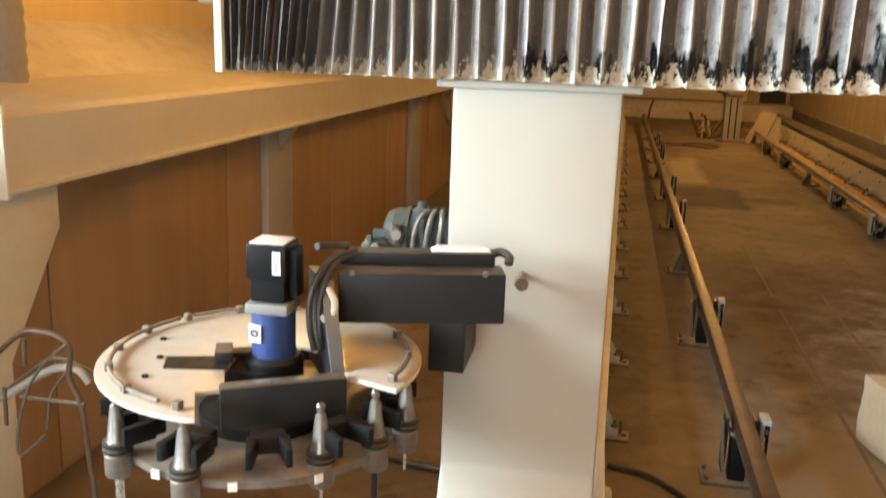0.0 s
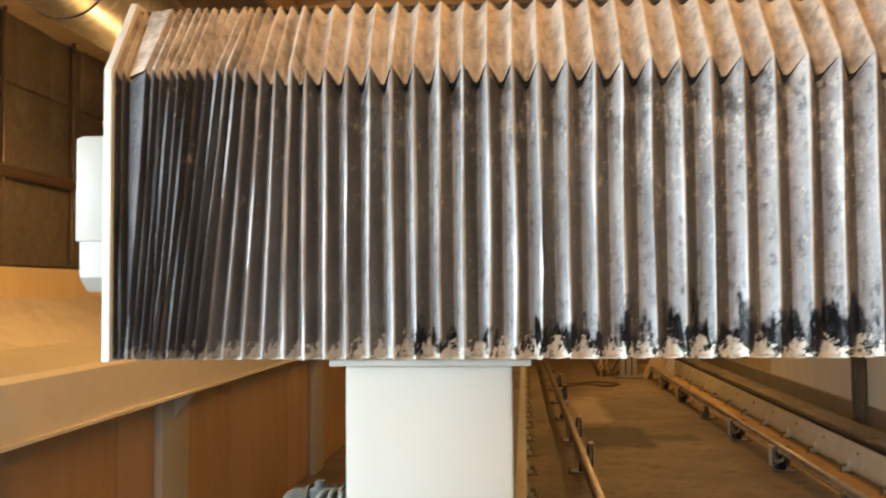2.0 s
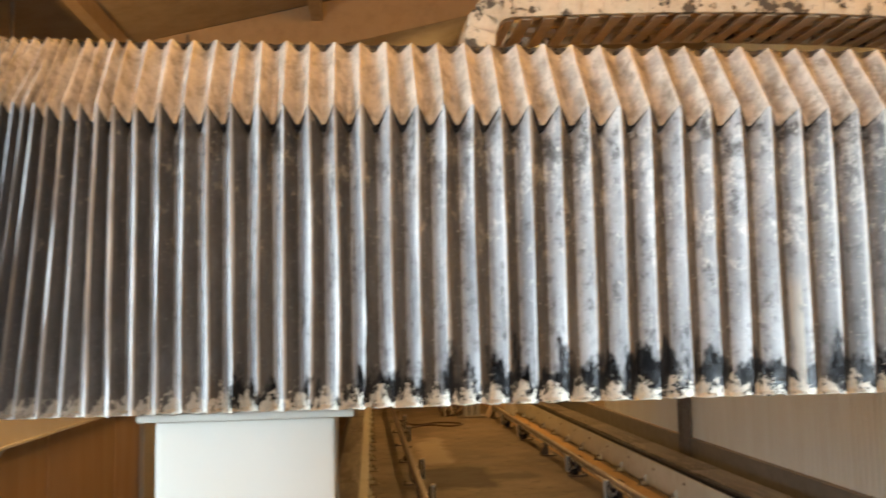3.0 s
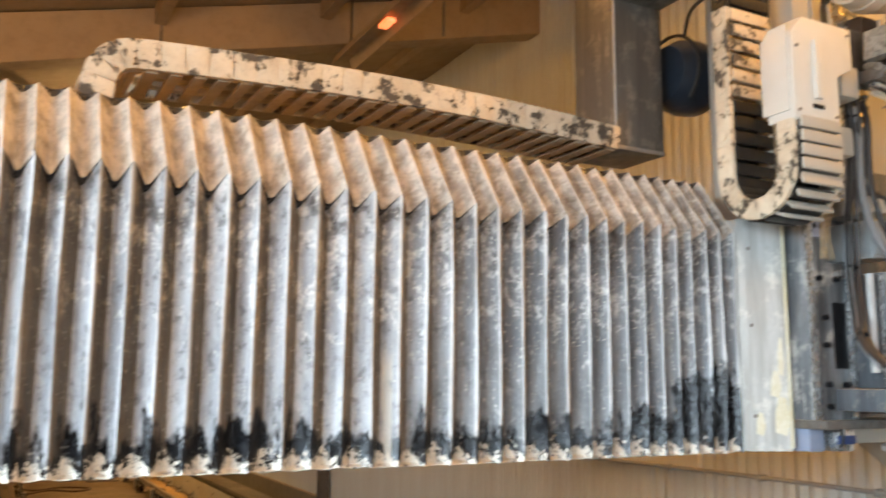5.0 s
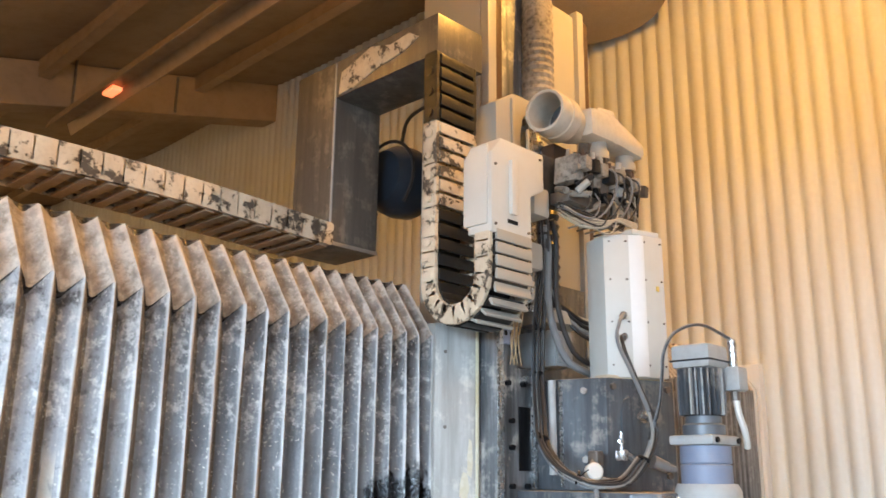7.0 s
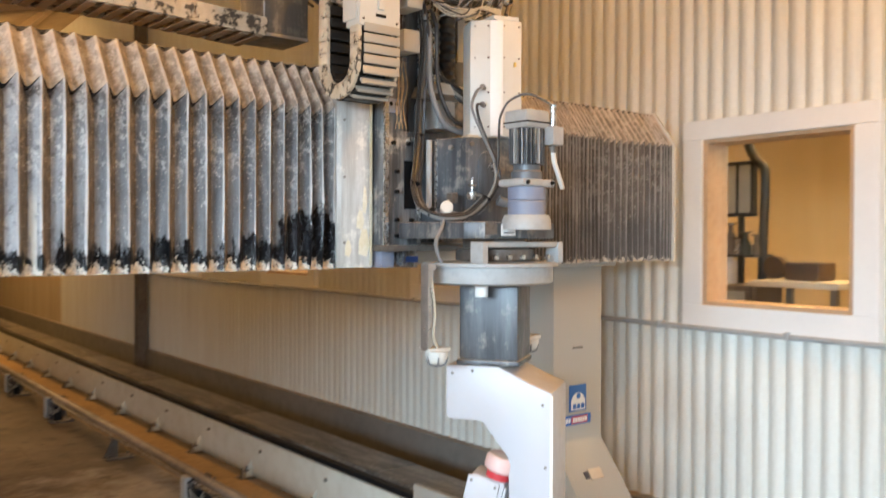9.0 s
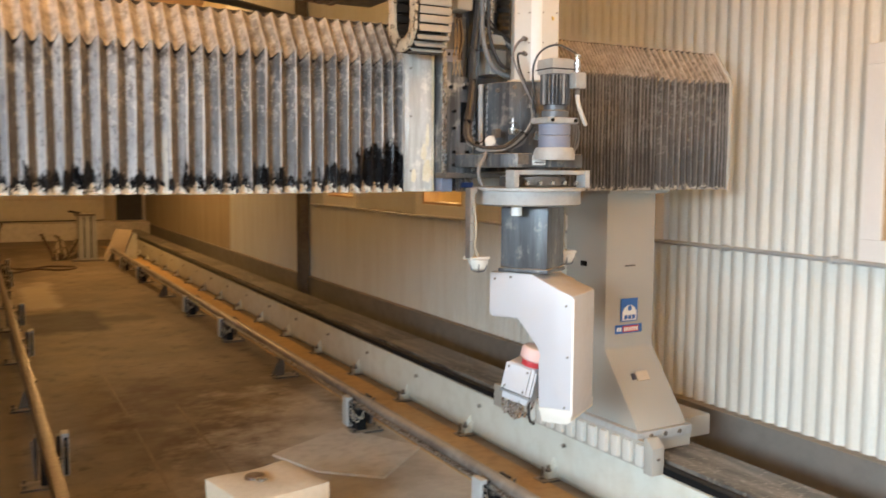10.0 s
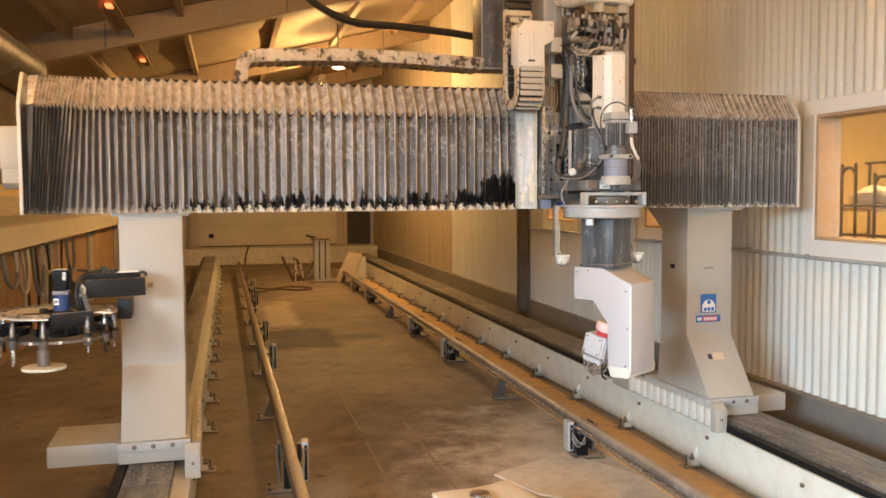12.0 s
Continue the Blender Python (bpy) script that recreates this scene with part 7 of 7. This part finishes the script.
def left_corner():
    hose = thing("flexible_hose", "grey corrugated flexible hose standing on the gutter", "hose", pose(-2.50, 3.13, 1.505))
    part("pipe", tube([(0, 0, 0), (0.0, 0, 0.4), (0.01, 0.0, 0.9), (0.0, 0.02, 1.5)], 0.105, 20, 12, ribs=0.07), HOSE_GREY, hose)
    part("clamp", rod((0, 0, 0.01), (0, 0, 0.05), 0.106, seg=20), BRIGHT, hose)
    tap = thing("standpipe", "dusty standpipe with a round-handled tap", "pipe", pose(-2.66, 3.44, 1.66))
    part("pipe", tube([(0, 0, 0), (0, 0, 0.2), (0, 0, 0.34), (0.0, 0.02, 0.38), (0.05, 0.04, 0.39), (0.10, 0.05, 0.38)], 0.022), GREY_PAINT, tap)
    bm = bmesh.new()
    bmesh.ops.create_uvsphere(bm, u_segments=14, v_segments=8, radius=0.035, matrix=Matrix.Translation((0.12, 0.05, 0.39)))
    part("handle", bm, CAKED, tap)
    part("lever", rod((0.15, 0.05, 0.38), (0.06, 0.08, 0.22), 0.012), IRON, tap)
    wires = thing("wire_coil", "loose coil of thin grey wires on a slim stand", "wire", pose(-1.30, 1.72, 0.0))
    hoop = [(-0.20, 0.0, 0.93), (-0.102, 0, 1.014), (-0.046, 0, 1.025), (-0.002, 0, 1.016), (0.028, 0, 0.99), (0.022, 0, 0.913), (0.048, 0, 0.848), (0.056, 0, 0.762), (0.063, 0, 0.674), (0.071, 0, 0.585), (0.08, 0, 0.0)]
    part("hoop", tube(hoop, 0.007), RUST, wires, "bent iron hoop that stands on the floor")
    part("hose", tube([(-0.26, 0.01, 0.79), (-0.175, 0.01, 0.838), (-0.115, 0.01, 0.875), (-0.056, 0.01, 0.913), (-0.008, 0.01, 0.933), (0.041, 0.01, 0.932), (0.06, 0.02, 0.90)], 0.010), HOSE_GREY, wires, "thick grey hose")
    part("wire", tube([(0.034, -0.02, 1.007), (-0.024, -0.02, 0.959), (-0.077, -0.02, 0.884), (-0.112, -0.02, 0.784), (-0.122, -0.02, 0.72), (-0.107, -0.02, 0.704), (-0.041, -0.02, 0.766)], 0.0035, 6), STAND, wires)
    part("wire", tube([(0.019, 0.0, 0.93), (-0.022, 0, 0.882), (-0.039, 0, 0.837), (-0.049, 0, 0.774)], 0.0035, 6), STAND, wires)
    part("wire", tube([(-0.20, 0.03, 0.83), (-0.154, 0.03, 0.868), (-0.054, 0.03, 0.94), (0.02, 0.03, 0.94), (0.09, 0.03, 0.90), (0.11, 0.03, 0.83)], 0.004, 6), STAND, wires)
    for p, q in (((-0.094, 0, 1.002), (-0.098, 0, 0.933)), ((-0.117, 0, 0.849), (0.058, 0, 0.849)), ((-0.16, 0, 0.87), (-0.163, 0, 0.768))):
        part("strut", rod(p, q, 0.005), STAND, wires)


def hanging_hoses():
    h = thing("hanging_hoses", "pale hoses hanging in loops under the gutter", "hose", pose(-1.9, 0, 1.19), "hoses")
    for k, y in enumerate((9.2, 9.7, 10.5, 11.0, 12.6)):
        deep = 0.34 + 0.11 * ((k * 7) % 3)
        part("hose", tube([(0, y, 0.0), (0.02, y + 0.05, -deep * 0.7), (0.03, y + 0.28, -deep), (0.02, y + 0.50, -deep * 0.7), (0, y + 0.55, 0.0)], 0.022), PALE_CABLE if k % 2 else GREY_CABLE, h)
    for k in range(9):
        y = 10.0 + k * 0.33
        part("strand", tube([(0, y, 0), (0.02 * (-1) ** k, y + 0.03, -0.4), (0.0, y + 0.02, -0.8 - 0.1 * (k % 3))], 0.016, 6, 4), CABLE if k % 3 else PALE_CABLE, h)


def stone_block():
    bm = bmesh.new()
    bmesh.ops.create_cube(bm, size=1.0, matrix=Matrix.LocRotScale((0, 0, 0.165), None, (0.44, 0.42, 0.33)))
    bmesh.ops.subdivide_edges(bm, edges=bm.edges[:], cuts=7, use_grid_fill=True)
    for v in bm.verts:
        c = v.co
        n = noise.noise(c * 5) * 0.012 + noise.noise(c * 17) * 0.004
        edge = sum((abs(abs(a) - b) < 0.01) for a, b in ((c.x, 0.22), (c.y, 0.21), (c.z - 0.165, 0.165)))
        c += Vector((c.x, c.y, c.z - 0.165)).normalized() * (n - (0.018 if edge >= 2 else 0))
        c.z = max(c.z, 0)
    block = thing("stone_block", "rough cream limestone block with chipped corners on the floor", "stone", pose(1.39, 3.86, 0, 0, 0, 12))
    part("stone", bm, STONE, block)
    part("chip", lathe([(0.05, 0.33), (0.045, 0.342), (0.02, 0.346)], -0.03, 0.05, 10), RUST, block, "rusty ring on top")
    part("spacer", box(-0.06, -0.05, 0.34, -0.02, -0.01, 0.352, 0.003), BRIGHT, block)


def far_end_things():
    mach = thing("machine_post", "dusty grey machine post at the rails' far end", "post", pose(2.07, 18.0, 0))
    part("column", box(-0.16, -0.16, 0.03, 0.16, 0.16, 0.86, 0.01), GREY_PAINT, mach)
    part("base", box(-0.28, -0.26, 0, 0.28, 0.26, 0.03, 0.005), IRON, mach)
    part("cap", box(-0.2, -0.2, 0.86, 0.14, 0.2, 0.90, 0.01), IRON, mach)
    part("lever", rod((-0.1, 0, 0.9), (-0.32, -0.05, 0.95), 0.02), BLACK, mach)
    for x in (-0.06, 0.06):
        part("groove", box(x - 0.012, -0.166, 0.06, x + 0.012, -0.158, 0.84), BLACK, mach)
    heap = thing("scrap_heap", "heap of rusty scrap and hoses beside the post", "scrap", pose(1.62, 18.2, 0))
    rnd = random.Random(2)
    for k in range(16):
        a = Vector((rnd.uniform(-0.22, 0.2), rnd.uniform(-0.2, 0.2), 0.02))
        b = a + Vector((rnd.uniform(-0.25, 0.25), rnd.uniform(-0.1, 0.1), rnd.uniform(0.1, 0.5)))
        part("scrap", rod(a, b, rnd.uniform(0.015, 0.035), seg=7), rnd.choice((RUST, IRON, RUST, CAKED)), heap)
    board = thing("leaning_board", "pale board leaning on the rail beam's end", "board", pose(2.62, 17.78, 0))
    part("board", prism([(-0.31, 0.0), (-0.04, 0.60), (0.25, 0.57), (0.04, 0.0)], "y", -0.02, 0.05, 0.008), STONE, board)
    part("skirt", prism([(0.06, 0.0), (0.26, 0.50), (0.34, 0.50), (0.34, 0.0)], "y", 0.06, 0.34), PALE_GREEN, board)
    hose = thing("floor_hose", "thin brown hose lying on the floor", "hose", pose(0, 0, 0.012), "floor hoses")
    part("hose", tube([(0.75, 16.2, 0), (1.1, 16.6, 0), (1.5, 16.3, 0), (1.75, 16.7, 0), (1.3, 17.0, 0), (0.9, 16.7, 0), (0.65, 17.1, 0)], 0.02, 6), RUST, hose)
    cable = thing("floor_cable", "black cable lying across the floor beside the rail", "cable", pose(0, 0, 0.014), "floor hoses")
    part("cable", tube([(-1.6, 3.6, 0), (-0.9, 3.25, 0), (-0.42, 3.2, 0.0), (-0.395, 3.19, 0.0)], 0.014, 8), CABLE, cable)
    cable = thing("floor_cable", "black cable lying across the floor beside the rail", "cable", pose(0, 0, 0.014), "floor hoses")
    part("cable", tube([(0.03, 3.42, 0.0), (0.2, 3.36, 0), (0.35, 3.18, 0), (0.45, 2.9, 0), (0.48, 2.4, 0)], 0.014, 8), CABLE, cable)
    stick = thing("stick", "dark bent stick leaning on the ledge", "stick", pose(0.62, 22.9, 0))
    part("rod", tube([(0, 0.0, 0.0), (0.03, 0.1, 0.25), (0.1, 0.16, 0.46)], 0.025, 6), RUST, stick)


def round_canopy():
    c = thing("round_vent", "wide round ribbed vent canopy under the roof", "vent", pose(3.62, 2.47, 4.28))
    part("pipe", lathe([(0.10, -0.03), (0.30, -0.02), (0.46, 0.004), (0.49, 0.02), (0.50, 0.06), (0.50, 0.75)], 0, 0, 48), CANVAS, c)
    part("rim", lathe([(0.495, 0.03), (0.51, 0.05), (0.51, 0.075), (0.495, 0.09)], 0, 0, 48), RAFTER, c)


def roof_hose():
    h = thing("roof_hose", "thick black hose slung under the roof", "hose", pose(0, 0, 0), "hoses")
    part("hose", tube([(0.35, 8.0, 4.26), (0.6, 8.0, 3.9), (0.95, 8.0, 3.52), (1.32, 8.0, 3.33), (1.77, 8.0, 3.30), (2.14, 8.0, 3.27), (2.43, 8.0, 3.24), (3.2, 8.0, 3.12), (4.13, 8.0, 3.05)], 0.035, 10), CABLE, h)


# housings stand at the added, unseen fill lamps too
for place, *rest in LAMPS[:-1]:
    high_bay(place)
heater(-0.95, 8.6, 14.6, 3.72, (9.9, 11.8, 13.7))
heater(2.40, 2.6, 6.2, 4.27, (5.31,))
big_duct()
left_corner()
hanging_hoses()
stone_block()
far_end_things()
round_canopy()
roof_hose()


# ---- what moves ----
def motions():
    """The gantry drives off along its rails, and all that it carries goes with it."""
    for ob, at in MOVERS:
        walk(ob, [(t, stand(d) @ at) for t, d in DRIVE])


MOVERS = [(gantry, Matrix()), *TOOLS]
motions()
